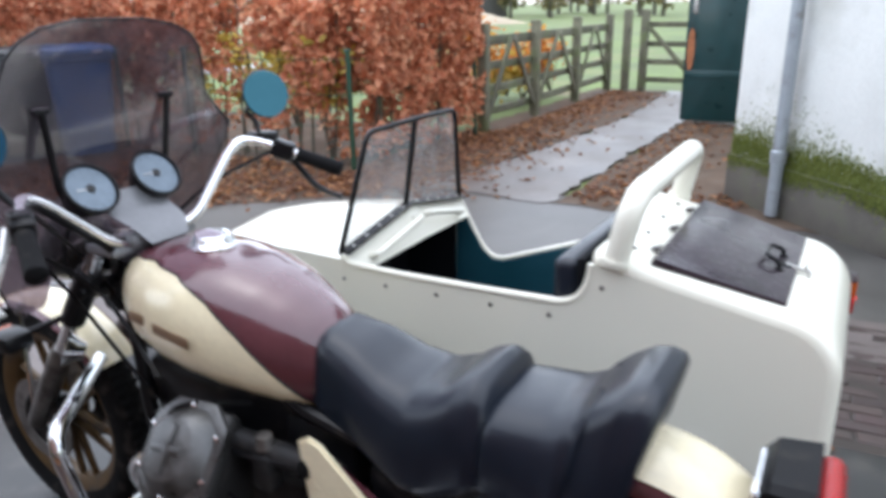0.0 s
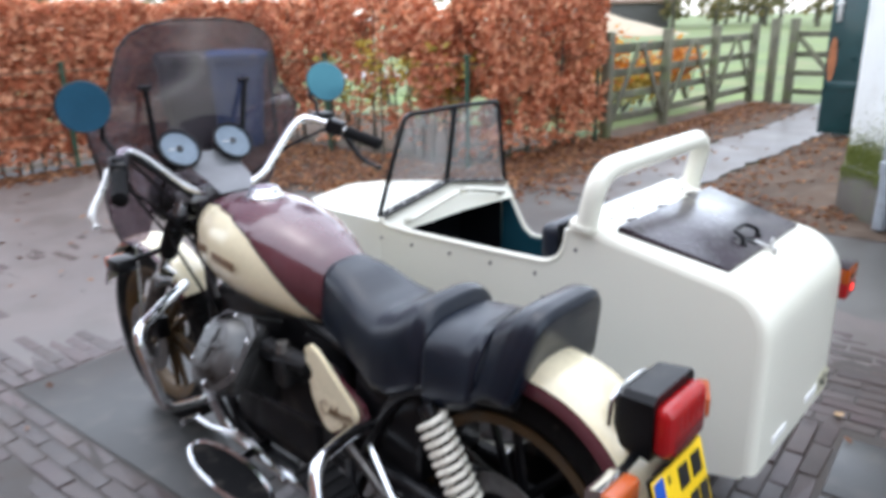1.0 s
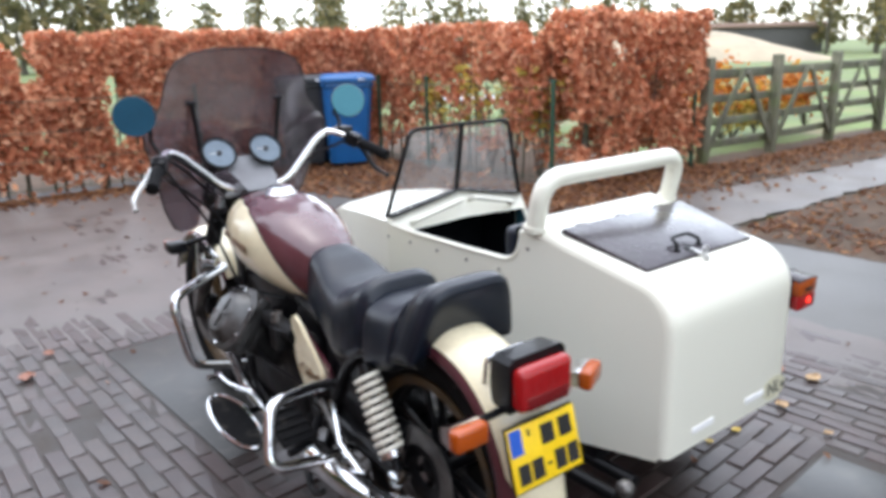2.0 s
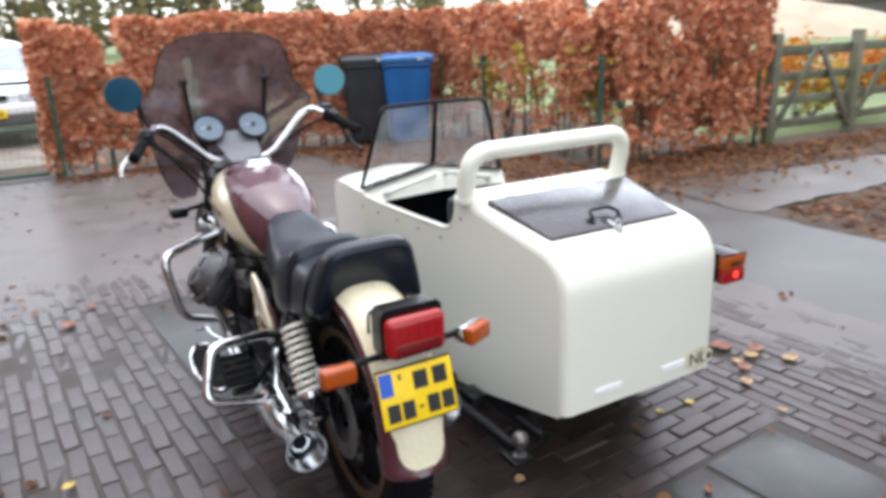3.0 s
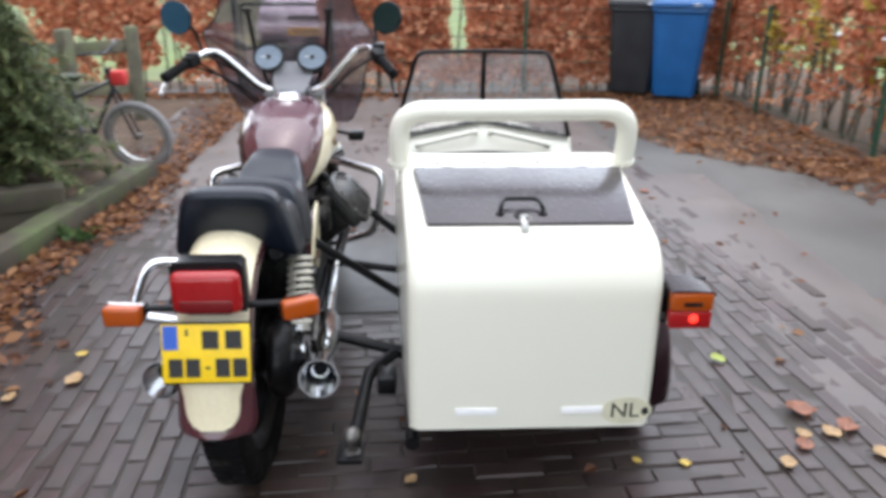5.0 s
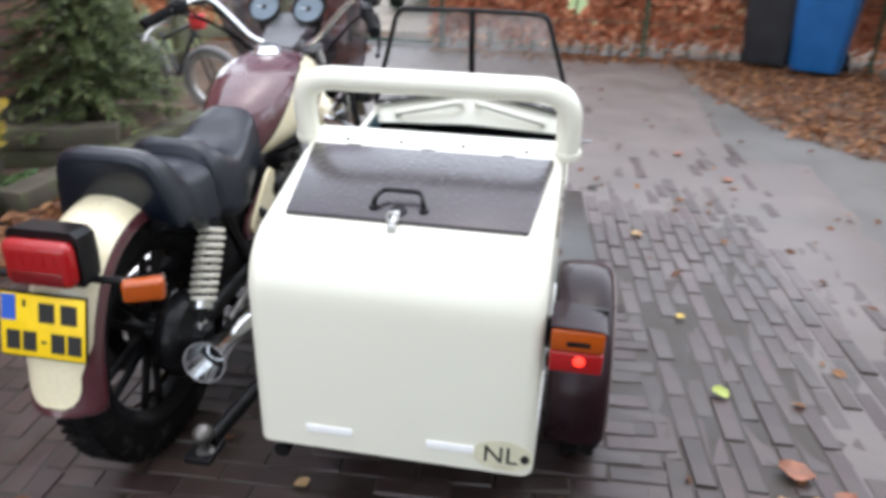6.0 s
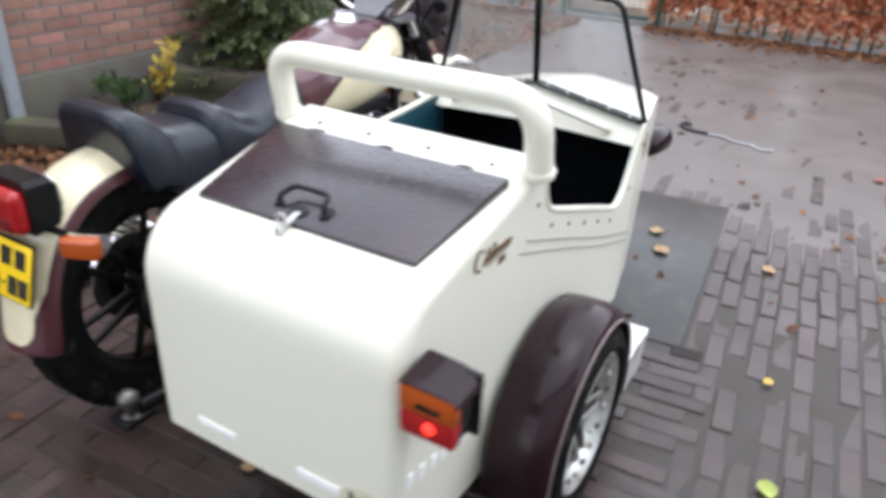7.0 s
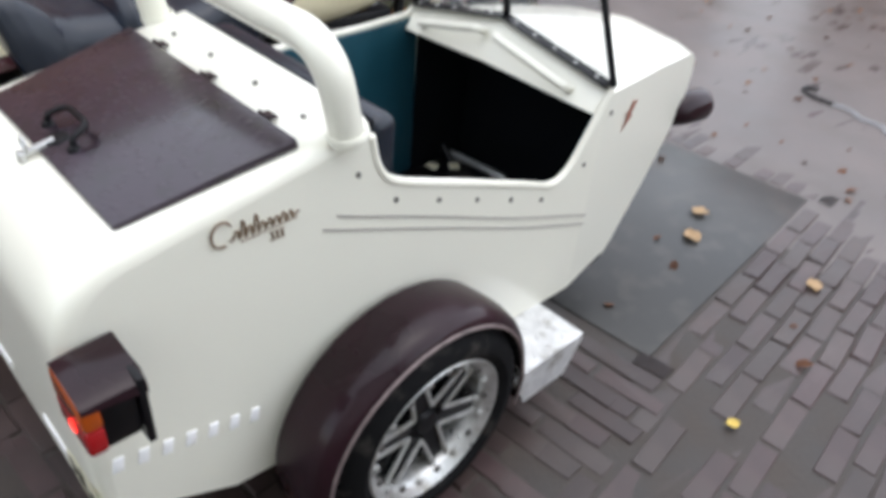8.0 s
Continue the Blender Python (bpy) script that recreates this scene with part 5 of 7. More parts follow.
for s in (-1, 1):
    d = Vector((s * 0.76, -0.08, 0.64)).normalized()
    q = d.to_track_quat("Z", "Y").to_matrix()
    o = Vector((s * 0.080, 0.825, 0.480))
    cyl = part("cylinder", lathe(B(), [(0, 0), (0.062, 0.0), (0.062, 0.16), (0, 0.16)], o, d, 24), SHADED_ALU, moto, "grimy finned alloy cylinder, darkened for shade")
    for k in range(9):
        part("cooling_fin", box(B(), o + d * (0.035 + 0.015 * k), (0.165, 0.165, 0.005), 0.018, q, 2), SHADED_ALU, cyl)
    part("cylinder_head", box(B(), o + d * 0.195, (0.176, 0.205, 0.050), 0.016, q), SHADED_ALU, moto)
    vc = part("valve_cover", octagon_cover(o, q, [(0.096, 0.112, 0.046, 0.214), (0.096, 0.112, 0.046, 0.232), (0.088, 0.104, 0.044, 0.237), (0.078, 0.094, 0.040, 0.238), (0.054, 0.070, 0.030, 0.274), (0.046, 0.060, 0.026, 0.277)]), VALVE, moto, "dull alloy valve cover")
    part("cover_rib", box(B(), o + d * 0.279, (0.016, 0.105, 0.010), 0.003, q), VALVE, vc)
    part("cover_rib", box(B(), o + d * 0.278, (0.080, 0.018, 0.008), 0.003, q), VALVE, vc)
    for kx, ky in ((-1, -0.45), (1, -0.45), (-1, 0.45), (1, 0.45), (0, -1), (0, 1)):
        part("cover_bolt", lathe(B(), [(0, 0.009), (0.006, 0.008), (0.007, 0)], o + d * 0.236 + q @ Vector((0.084 * kx, 0.099 * ky, 0)), d, 6), CHROME, vc)
    part("spark_lead", tube(B(), spline([o + d * 0.20 + Vector((0, 0.06, 0.05)), o + d * 0.18 + Vector((0, 0.02, 0.12)), (s * 0.06, 0.75, 0.66)], 5), 0.006, 6), BLACK, moto)
    cb = Vector((s * 0.165, 0.650, 0.612))
    cr = part("carburettor", box(tube(B(), [cb + Vector((0, 0.10, 0.02)), cb + Vector((-s * 0.02, -0.09, 0.0))], 0.028, 14), cb + Vector((0, 0, -0.03)), (0.05, 0.055, 0.09), 0.012), DARKALU, moto)
    part("carb_top", lathe(B(), [(0, 0.03), (0.018, 0.028), (0.022, 0.0)], cb + Vector((0, 0, 0.026)), (0, 0, 1), 14), ALU, cr)
    part("intake_rubber", tube(B(), [cb + Vector((-s * 0.015, -0.08, 0.0)), (s * 0.09, 0.50, 0.58)], 0.030, 12), RUBBER, moto)
    # exhaust
    ex = spline([o + d * 0.19 + Vector((s * 0.01, 0.08, -0.01)), o + d * 0.19 + Vector((s * 0.02, 0.17, -0.08)), (s * 0.20, 1.00, 0.40), (s * 0.165, 0.98, 0.27), (s * 0.160, 0.80, 0.225), (s * 0.175, 0.50, 0.245)], 6)
    part("exhaust_pipe", tube(B(), ex, 0.022, 12), CHROME, moto, "chromed exhaust pipe")
    m0, m1 = Vector((s * 0.176, 0.50, 0.246)), Vector((s * 0.228, -0.150, 0.360))
    md = (m1 - m0)
    prof = [(0.022, 0), (0.046, 0.10), (0.050, 0.18), (0.050, 0.55), (0.040, 0.66), (0.033, 0.74), (0.035, 0.80), (0.044, 0.90), (0.057, 0.985), (0.059, 1.0), (0.055, 1.0), (0.040, 0.92), (0.022, 0.86), (0.0, 0.85)]
    mf_ = part("silencer", lathe(B(), [(r, h * md.length) for r, h in prof], m0, md, 30), CHROME, moto, "chromed silencer with flared end")
    # near-black disc stands for the shaded depth of the pipe
    part("silencer_mouth", lathe(B(), [(0.0, 0.002), (0.022, 0.0)], m0 + md * 0.875, md, 18), DARKIN, mf_)
    # crash bars
    part("crash_bar", tube(B(), rounded([(s * 0.10, 1.28, 0.665), (s * 0.20, 1.20, 0.665), (s * 0.378, 1.065, 0.648), (s * 0.335, 1.055, 0.385), (s * 0.16, 1.16, 0.300), (s * 0.10, 1.16, 0.290)], 0.06, 6), 0.017, 14), CHROME, moto, "chromed engine crash bar")
    if s < 0:
        part("rear_guard", tube(B(), rounded([(s * 0.13, 0.345, 0.520), (s * 0.20, 0.33, 0.535), (s * 0.380, 0.255, 0.568), (s * 0.428, 0.180, 0.415), (s * 0.22, 0.225, 0.355), (s * 0.13, 0.25, 0.345)], 0.055, 6), 0.0165, 14), CHROME, moto, "chromed rear guard bar")
        part("guard_stay", tube(B(), [(s * 0.15, 0.33, 0.47), (s * 0.20, 0.20, 0.40), (s * 0.19, 0.06, 0.33)], 0.011, 8), CHROME, moto)
    # footboards
    oval = [(s * (0.300 + 0.062 * math.cos(a)), 0.775 + 0.185 * math.sin(a), 0.268 + 0.02 * math.sin(a)) for a in disc_pts(32)]
    if s < 0:
        fb = part("footboard", slab(B(), oval, (0, 0, -0.014)), RUBBER, moto, "oval rubber footboard with chrome edge")
        part("footboard_edge", tube(B(), oval, 0.007, 8, closed=True), CHROME, fb)
        for k in range(7):
            part("board_rib", box(B(), (s * 0.300, 0.66 + 0.038 * k, 0.262 + 0.02 * (k - 3) / 5), (0.085 if 0 < k < 6 else 0.06, 0.010, 0.010), 0.002), RUBBER, fb)
        part("board_bracket", tube(B(), [(s * 0.12, 0.85, 0.25), (s * 0.28, 0.82, 0.252)], 0.014, 8), BLACK, moto)
        part("heel_shifter", tube(tube(B(), spline([(s * 0.255, 1.02, 0.335), (s * 0.250, 0.93, 0.330), (s * 0.225, 0.80, 0.335), (s * 0.230, 0.66, 0.320), (s * 0.245, 0.58, 0.300)], 5), 0.008, 8), [(s * 0.245, 1.02, 0.335), (s * 0.30, 1.02, 0.335)], 0.011, 8), CHROME, moto, "chromed heel and toe shifter")
        pb = part("passenger_board", box(B(), (s * 0.285, 0.345, 0.425), (0.105, 0.135, 0.018), 0.007, Euler((radians(20), 0, 0)).to_matrix()), RUBBER, moto, "ribbed black rubber passenger footrest")
        for k in range(4):
            part("rest_rib", box(B(), (s * 0.285, 0.30 + 0.032 * k, 0.422 + 0.0115 * k), (0.095, 0.010, 0.010), 0.002, Euler((radians(20), 0, 0)).to_matrix()), RUBBER, pb)
        part("pedal", tube(B(), [(s * 0.16, 0.40, 0.40), (s * 0.25, 0.30, 0.375), (s * 0.32, 0.29, 0.375)], 0.013, 8), BLACK, moto)
    part("footrest_link", tube(B(), [(s * 0.13, 0.44, 0.42), (s * 0.17, 0.25, 0.36), (s * 0.18, 0.10, 0.345)], 0.012, 8), ALU, moto)
# stand
part("side_stand", tube(B(), spline([(-0.13, 0.62, 0.24), (-0.20, 0.42, 0.15), (-0.22, 0.30, 0.20)], 5), 0.012, 8), BLACK, moto)
# forks, front mudguard
for s in (-1, 1):
    p0, p1 = Vector((s * 0.105, 1.195, 0.985)), Vector((s * 0.105, 1.645, 0.365))
    part("fork_stanchion", tube(B(), [p0, p0.lerp(p1, 0.62)], 0.021, 14), CHROME, moto)
    part("fork_leg", tube(B(), [p0.lerp(p1, 0.52), p0.lerp(p1, 0.56), p0.lerp(p1, 0.97), p1], [0.024, 0.031, 0.029, 0.024], 14), ALU, moto, "alloy fork leg")
    part("fork_shroud", tube(B(), [p0.lerp(p1, 0.12), p0.lerp(p1, 0.36)], 0.032, 14), BLACK, moto)
    hn = Vector((s * 0.130, 1.325, 0.690))
    part("horn", lathe(B(), [(0, -0.02), (0.022, -0.02), (0.030, 0.0), (0.047, 0.022), (0.049, 0.028), (0.020, 0.022), (0, 0.026)], hn, (s * 0.4, 0.35, 0.2), 22), CHROME, moto, "round chromed horn")
    ib = Vector((s * 0.235, 1.42, 0.745))
    ind = part("front_indicator", tube(box(B(), ib, (0.075, 0.085, 0.048), 0.014), [ib, (s * 0.11, 1.33, 0.79)], 0.010, 8), BLACK, moto, "black indicator body")
    part("indicator_lens", box(B(), ib + Vector((0, 0.046, 0)), (0.068, 0.02, 0.042), 0.008), AMBER, ind)
part("lower_clamp", box(B(), (0, 1.285, 0.85), (0.27, 0.085, 0.035), 0.012, Euler((radians(-36), 0, 0)).to_matrix()), BLACK, moto)


def guard(c, r, w, a0, a1, mats, name, label, n=26, edge=0.25, drop=0.030):
    rows = []
    for i in range(n + 1):
        a = radians(a0 + (a1 - a0) * i / n)
        row = []
        for k in range(13):
            t = k / 6 - 1
            rr = r - drop * abs(t) ** 3.0
            row.append((w * t, c.y + rr * math.cos(a), c.z + rr * math.sin(a)))
        rows.append(row)
    bm = loft(B(), rows)
    for f in bm.faces:
        f.material_index = 1 if abs(f.calc_center_median().x) > w * (1 - edge) else 0
    thick(bm, 0.004)
    return part(name, bm, mats, moto, label, sharp=50)


guard(FA, 0.392, 0.075, 22, 142, [CREAM2, MAROON], "front_mudguard", "cream front mudguard with maroon edge", edge=0.2)
for s in (-1, 1):
    part("guard_stay", tube(B(), [(s * 0.072, 1.66, 0.735), (s * 0.10, 1.655, 0.40)], 0.006, 6), CHROME, moto)
# rear mudguard: cream with maroon borders, hanging down behind the wheel
RG = [(0.22, 0.735), (0.10, 0.785), (-0.05, 0.808), (-0.16, 0.800), (-0.25, 0.766), (-0.325, 0.705), (-0.375, 0.63), (-0.408, 0.55), (-0.425, 0.47), (-0.436, 0.40), (-0.448, 0.368)]
cl = spline([(0, y, z) for y, z in RG], 4)
crow, mrow = [], []
for i, p in enumerate(cl):
    tg = (cl[min(i + 1, len(cl) - 1)] - cl[max(i - 1, 0)]).normalized()
    inn = Vector((0, -tg.z, tg.y))
    if inn.dot(Vector(RA) - p) < 0:
        inn = -inn
    tt = i / (len(cl) - 1)
    wid = 0.0895 * (1.0 + 0.06 * max(0.0, (tt - 0.75) / 0.25)) * (1.0 if tt < 0.90 else math.sqrt(1 - ((tt - 0.90) / 0.125) ** 2))
    row = [tuple(p + Vector((wid * 1.06 * (k / 6 - 1), 0, 0)) + inn * 0.040 * abs(k / 6 - 1) ** 3.2) for k in range(13)]
    lip = [tuple(p + Vector((wid * 1.06 * q, 0, 0)) + inn * 0.064) for q in (-1, 1)]
    mrow.append([lip[0]] + row + [lip[1]])
    if tt < 0.93:
        wc = 0.0905 * (1.0 if tt < 0.70 else 1.0 - 0.24 * min(1.0, (tt - 0.70) / 0.10)) * (1.0 if tt < 0.82 else math.sqrt(max(0.02, 1 - ((tt - 0.82) / 0.115) ** 2)))
        crow.append([tuple(p + Vector((wc * (k / 6 - 1), 0, 0)) + inn * (0.040 * abs((k / 6 - 1) * wc / (wid * 1.06)) ** 3.2 - 0.005)) for k in range(13)])
part("rear_mudguard", thick(loft(B(), mrow), 0.003), MAROON, moto, "maroon rear mudguard with cream top", sharp=50)
part("cream_flash", thick(loft(B(), crow), 0.003), CREAM2, moto, "cream top of the rear mudguard", sharp=50)
part("lamp_guard", tube(B(), rounded([(-0.070, -0.285, 0.735), (-0.070, -0.292, 0.805), (0.075, -0.292, 0.805), (0.075, -0.285, 0.735)], 0.03), 0.005, 8), CHROME, moto, "thin chromed guard loop round the tail lamp")
part("inner_guard", thick(loft(B(), [[(x, RA.y + 0.392 * math.cos(radians(a)), RA.z + 0.392 * math.sin(radians(a))) for x in (-0.07, 0, 0.07)] for a in range(30, 150, 8)]), 0.004), BLACK, moto)


def ring(zt, zb, w, y, tp, n=30, p=3.6):
    """A rounded seat-like section, narrower by tp at the top."""
    zc = zb + (zt - zb) * 0.5
    out = []
    for k in range(n):
        a = 2 * math.pi * k / n
        c, s = math.cos(a), math.sin(a)
        q = p if s > 0 else 5.0
        z = zc + ((zt - zc) if s > 0 else (zc - zb)) * math.copysign(abs(s) ** (2 / q), s)
        x = w * math.copysign(abs(c) ** (2 / q), c) * (1 - (1 - tp) * max(0.0, (z - zb) / (zt - zb) - 0.15) / 0.85)
        out.append((x + (0.012 if y > 0 else 0.018), y, z))
    return out


def seat_mesh(rows):
    dense = []
    for a, b in zip(rows, rows[1:]):
        for j in range(4):
            dense.append([a[i] + (b[i] - a[i]) * (j / 4) for i in range(5)])
    dense.append(list(rows[-1]))
    bm = loft(B(), [ring(zt, zb, w, y, tp, p=3.6 if y > -0.02 else 5.0) for y, zt, zb, w, tp in dense], True, True)
    for v in bm.verts:
        # the back of the pillion pad slopes forward towards its foot
        k = max(0.0, min(1.0, (0.02 - v.co.y) / 0.16))
        v.co.y += 0.36 * k * max(0.0, 0.925 - v.co.z)
        v.co.z -= 0.050 * k * (abs(v.co.x - 0.015) / 0.17) ** 2 * max(0.0, min(1.0, (0.90 - v.co.z) / 0.12))
    return bm


part("rider_seat", seat_mesh([(0.612, 0.80, 0.74, 0.050, 0.8), (0.598, 0.856, 0.71, 0.084, 0.8), (0.56, 0.882, 0.69, 0.108, 0.82), (0.48, 0.862, 0.66, 0.126, 0.84), (0.40, 0.827, 0.63, 0.142, 0.87), (0.33, 0.815, 0.60, 0.156, 0.88), (0.27, 0.836, 0.605, 0.162, 0.86), (0.225, 0.866, 0.62, 0.163, 0.82), (0.19, 0.878, 0.635, 0.161, 0.80), (0.165, 0.868, 0.645, 0.154, 0.80), (0.150, 0.838, 0.65, 0.142, 0.82)]), VINYL, moto, "black stitched rider's seat", sharp=60)
part("pillion_seat", seat_mesh([(0.168, 0.815, 0.640, 0.145, 0.86), (0.152, 0.838, 0.632, 0.157, 0.86), (0.10, 0.842, 0.636, 0.161, 0.85), (0.04, 0.848, 0.655, 0.164, 0.81), (-0.01, 0.868, 0.690, 0.168, 0.76), (-0.05, 0.904, 0.725, 0.173, 0.71), (-0.085, 0.930, 0.742, 0.176, 0.69), (-0.115, 0.936, 0.750, 0.177, 0.68), (-0.140, 0.930, 0.754, 0.176, 0.68), (-0.153, 0.915, 0.760, 0.171, 0.68), (-0.158, 0.885, 0.775, 0.160, 0.70)]), VINYL, moto, "black pillion seat with raised back pad", sharp=60)
for s in (-1, 1):
    part("seat_piping", tube(B(), spline([(s * 0.05 + 0.012, -0.035, 0.897), (s * 0.115 + 0.012, -0.030, 0.872), (s * 0.150 + 0.012, -0.012, 0.80), (s * 0.157 + 0.012, 0.0, 0.735)], 5), 0.003, 5), VINYL, moto)

# tank
TR = [(1.150, 0.925, 0.050, 0.84), (1.135, 0.960, 0.090, 0.80), (1.10, 0.985, 0.135, 0.765), (1.04, 0.998, 0.168, 0.738), (0.96, 1.003, 0.186, 0.718), (0.88, 1.000, 0.188, 0.702), (0.80, 0.986, 0.178, 0.690), (0.72, 0.962, 0.160, 0.684), (0.65, 0.930, 0.138, 0.680), (0.59, 0.895, 0.110, 0.680), (0.545, 0.860, 0.080, 0.685), (0.525, 0.82, 0.045, 0.70)]
EDGE_Y = [0.50, 0.575, 0.65, 0.72, 0.80, 0.90, 1.00, 1.08, 1.15]
EDGE_Z = [0.665, 0.712, 0.800, 0.872, 0.930, 0.970, 0.982, 0.974, 0.935]
dense = []
for a, b in zip(TR, TR[1:]):
    dense += [[a[i] + (b[i] - a[i]) * j / 4 for i in range(4)] for j in range(4)]
dense.append(list(TR[-1]))
rows = []
NT = 10
for y, zt, w, zb in dense:
    zc = zb + 0.50 * (zt - zb)
    ze = float(np.interp(y, EDGE_Y, EDGE_Z))
    ce = max(-0.93, min(0.93, (ze - zc) / ((zt - zc) if ze > zc else (zc - zb))))
    ae = math.acos(math.copysign(abs(ce) ** 1.2, ce))
    half = []
    for k in range(2 * NT + 1):
        a = ae * k / NT if k <= NT else ae + (math.pi - ae) * (k - NT) / NT
        c, s = math.cos(a), math.sin(a)
        z = zc + ((zt - zc) if c > 0 else (zc - zb)) * math.copysign(abs(c) ** (2 / 2.4), c)
        half.append((w * abs(s) ** (2 / 2.4), y, z))
    rows.append([(x + 0.008, y, z) for x, y, z in reversed(half)] + [(0.008 - x, y, z) for x, y, z in half[1:]])
bm = loft(B(), rows, False, False)
for i, f in enumerate(bm.faces):
    k = i % (4 * NT)
    f.material_index = 0 if NT <= k < 3 * NT else 1
for side_row in (rows[0], rows[-1]):
    vv = [bm.verts.new(q) for q in side_row[:-1]]
    bm.faces.new(vv)
bmesh.ops.remove_doubles(bm, verts=bm.verts, dist=0.0005)
tank = part("fuel_tank", bm, [MAROON, CREAM2], moto, "maroon fuel tank with cream side flashes", sharp=60)
for s in (-1, 1):
    ln = [Vector(r[2 * NT + s * NT]) for r in rows]
    part("edge_line", tube(B(), ln[3:-5], 0.0025, 5), BLACK, tank)
    for k, (yy, zz, ll) in enumerate(((0.985, 0.876, 0.070), (0.885, 0.860, 0.112))):
        row = min(dense, key=lambda q: abs(q[0] - yy))
        part("name_bar", box(B(), (0.008 + s * (row[2] - 0.0015), yy, zz - 0.01), (0.006, ll, 0.025), 0.002, Euler((radians(8), 0, radians(-s * 4 if yy > 0.95 else s * 1))).to_matrix()), BROWNINK, tank, "dark lettering block")
part("filler_cap", lathe(B(), [(0.058, -0.006), (0.058, 0.0), (0.050, 0.006), (0.046, 0.018), (0.040, 0.024), (0.0, 0.027)], (0.008, 0.925, 1.003), (0, 0, 1), 30), CHROME, tank, "chromed filler cap")
# side covers
for s in (-1, 1):
    sp = [(0.565, 0.672), (0.535, 0.690), (0.505, 0.680), (0.372, 0.562), (0.362, 0.540), (0.370, 0.518), (0.470, 0.452), (0.495, 0.455), (0.530, 0.500), (0.548, 0.540)]
    bm = slab(B(), [(s * 0.150, y, z) for y, z in sp], (s * 0.009, 0, 0))
    bmesh.ops.bevel(bm, geom=[e for e in bm.edges if abs(e.verts[0].co.x - e.verts[1].co.x) < 1e-4 and abs(e.verts[0].co.x) > 0.155], offset=0.005, segments=2, affect="EDGES")
    sc = part("side_cover", bm, CREAM2, moto, "cream side cover with script badge")
    script(sc, (s * 0.1603, 0.445, 0.525), (0, s * 0.98, -s * 0.05), (0, 0.05, 1), BROWNINK, "cover_badge", 0.72)
    part("cover_base", slab(B(), [(s * 0.135, y, z) for y, z in ((0.53, 0.66), (0.352, 0.568), (0.338, 0.535), (0.345, 0.505), (0.450, 0.440), (0.53, 0.46))], (s * 0.012, 0, 0)), MAROON, moto)
# tail lamp, plate, indicators
tl = part("tail_lamp_case", loft(B(), [[(x * w + 0.012, y, 0.758 + z * h) for x, z in ((-1, -1), (1, -1), (1.0, 0.8), (0.85, 1), (-0.85, 1), (-1.0, 0.8))] for y, w, h in ((-0.290, 0.070, 0.040), (-0.31, 0.082, 0.060), (-0.378, 0.088, 0.066))], True, True), BLACK, moto, "black tail lamp case", sharp=30)
lens = part("tail_lens", box(B(), (0.012, -0.392, 0.752), (0.168, 0.044, 0.110), 0.021, None, 4), RED, tl, "large red lens")
part("reflector_band", box(B(), (0.012, -0.4125, 0.722), (0.130, 0.006, 0.034), 0.004), REFLEX, lens, "dark red reflector band")
for k in range(5):
    part("lens_rib", box(B(), (0.012 - 0.052 + 0.026 * k, -0.4140, 0.770), (0.003, 0.003, 0.036), 0.001), RED, lens)
part("tail_bracket", tube(box(B(), (0.010, -0.345, 0.700), (0.11, 0.08, 0.03), 0.006), [(-0.200, -0.355, 0.690), (0.22, -0.322, 0.690)], 0.0095, 10), BLACK, moto)
for s in (-1, 1):
    ib = Vector((-0.199, -0.366, 0.688)) if s < 0 else Vector((0.218, -0.333, 0.688))
    TI = Matrix.Rotation(radians(24), 3, "Z") if s > 0 else Matrix.Identity(3)
    bodyi = part("rear_indicator", loft(B(), [[ib + TI @ Vector((s * x, y, z * h)) for x, z in ((-0.045, -0.8), (0.04, -1), (0.04, 1), (-0.045, 0.8))] for y, h in ((0.030, 0.016), (0.010, 0.025), (-0.002, 0.026))], True, True), CHROME, moto, "chromed indicator body", sharp=30)
    part("indicator_lens", box(B(), ib + TI @ Vector((0, -0.018, 0)), (0.092, 0.034, 0.052), 0.010, TI, 3), AMBER, bodyi, "amber indicator lens")
PT, PB = Vector((0, -0.398, 0.668)), Vector((0, -0.436, 0.530))
pd = (PT - PB).normalized()
PRX = Matrix((Vector((1, 0, 0)), pd, Vector((1, 0, 0)).cross(pd))).transposed()
pc = (PT + PB) / 2
plate = part("number_plate", box(B(), pc, (0.214, 0.146, 0.004), 0.0015, PRX), PLATE, moto, "yellow number plate with dark bars")


def on_plate(u, v, w, h, material, name, d=0.003):
    return part(name, box(B(), pc + PRX @ Vector((u, v, d)), (w, h, 0.002), 0, PRX), material, plate)


part("plate_holder", box(B(), pc - PRX @ Vector((0, 0, 0.006)), (0.218, 0.156, 0.005), 0.001, PRX), BLACK, moto)
on_plate(-0.085, 0.040, 0.036, 0.060, BLUEINK, "blue_strip")
for u in (-0.045,):
    on_plate(u, 0.052, 0.006, 0.016, INK, "small_bar")
for u in (0.012, 0.068):
    on_plate(u, 0.034, 0.040, 0.046, INK, "plate_bar")
for u in (-0.074, -0.032, 0.040, 0.082):
    on_plate(u, -0.036, 0.034, 0.046, INK, "plate_bar")
on_plate(0.004, -0.036, 0.012, 0.006, INK, "small_bar")
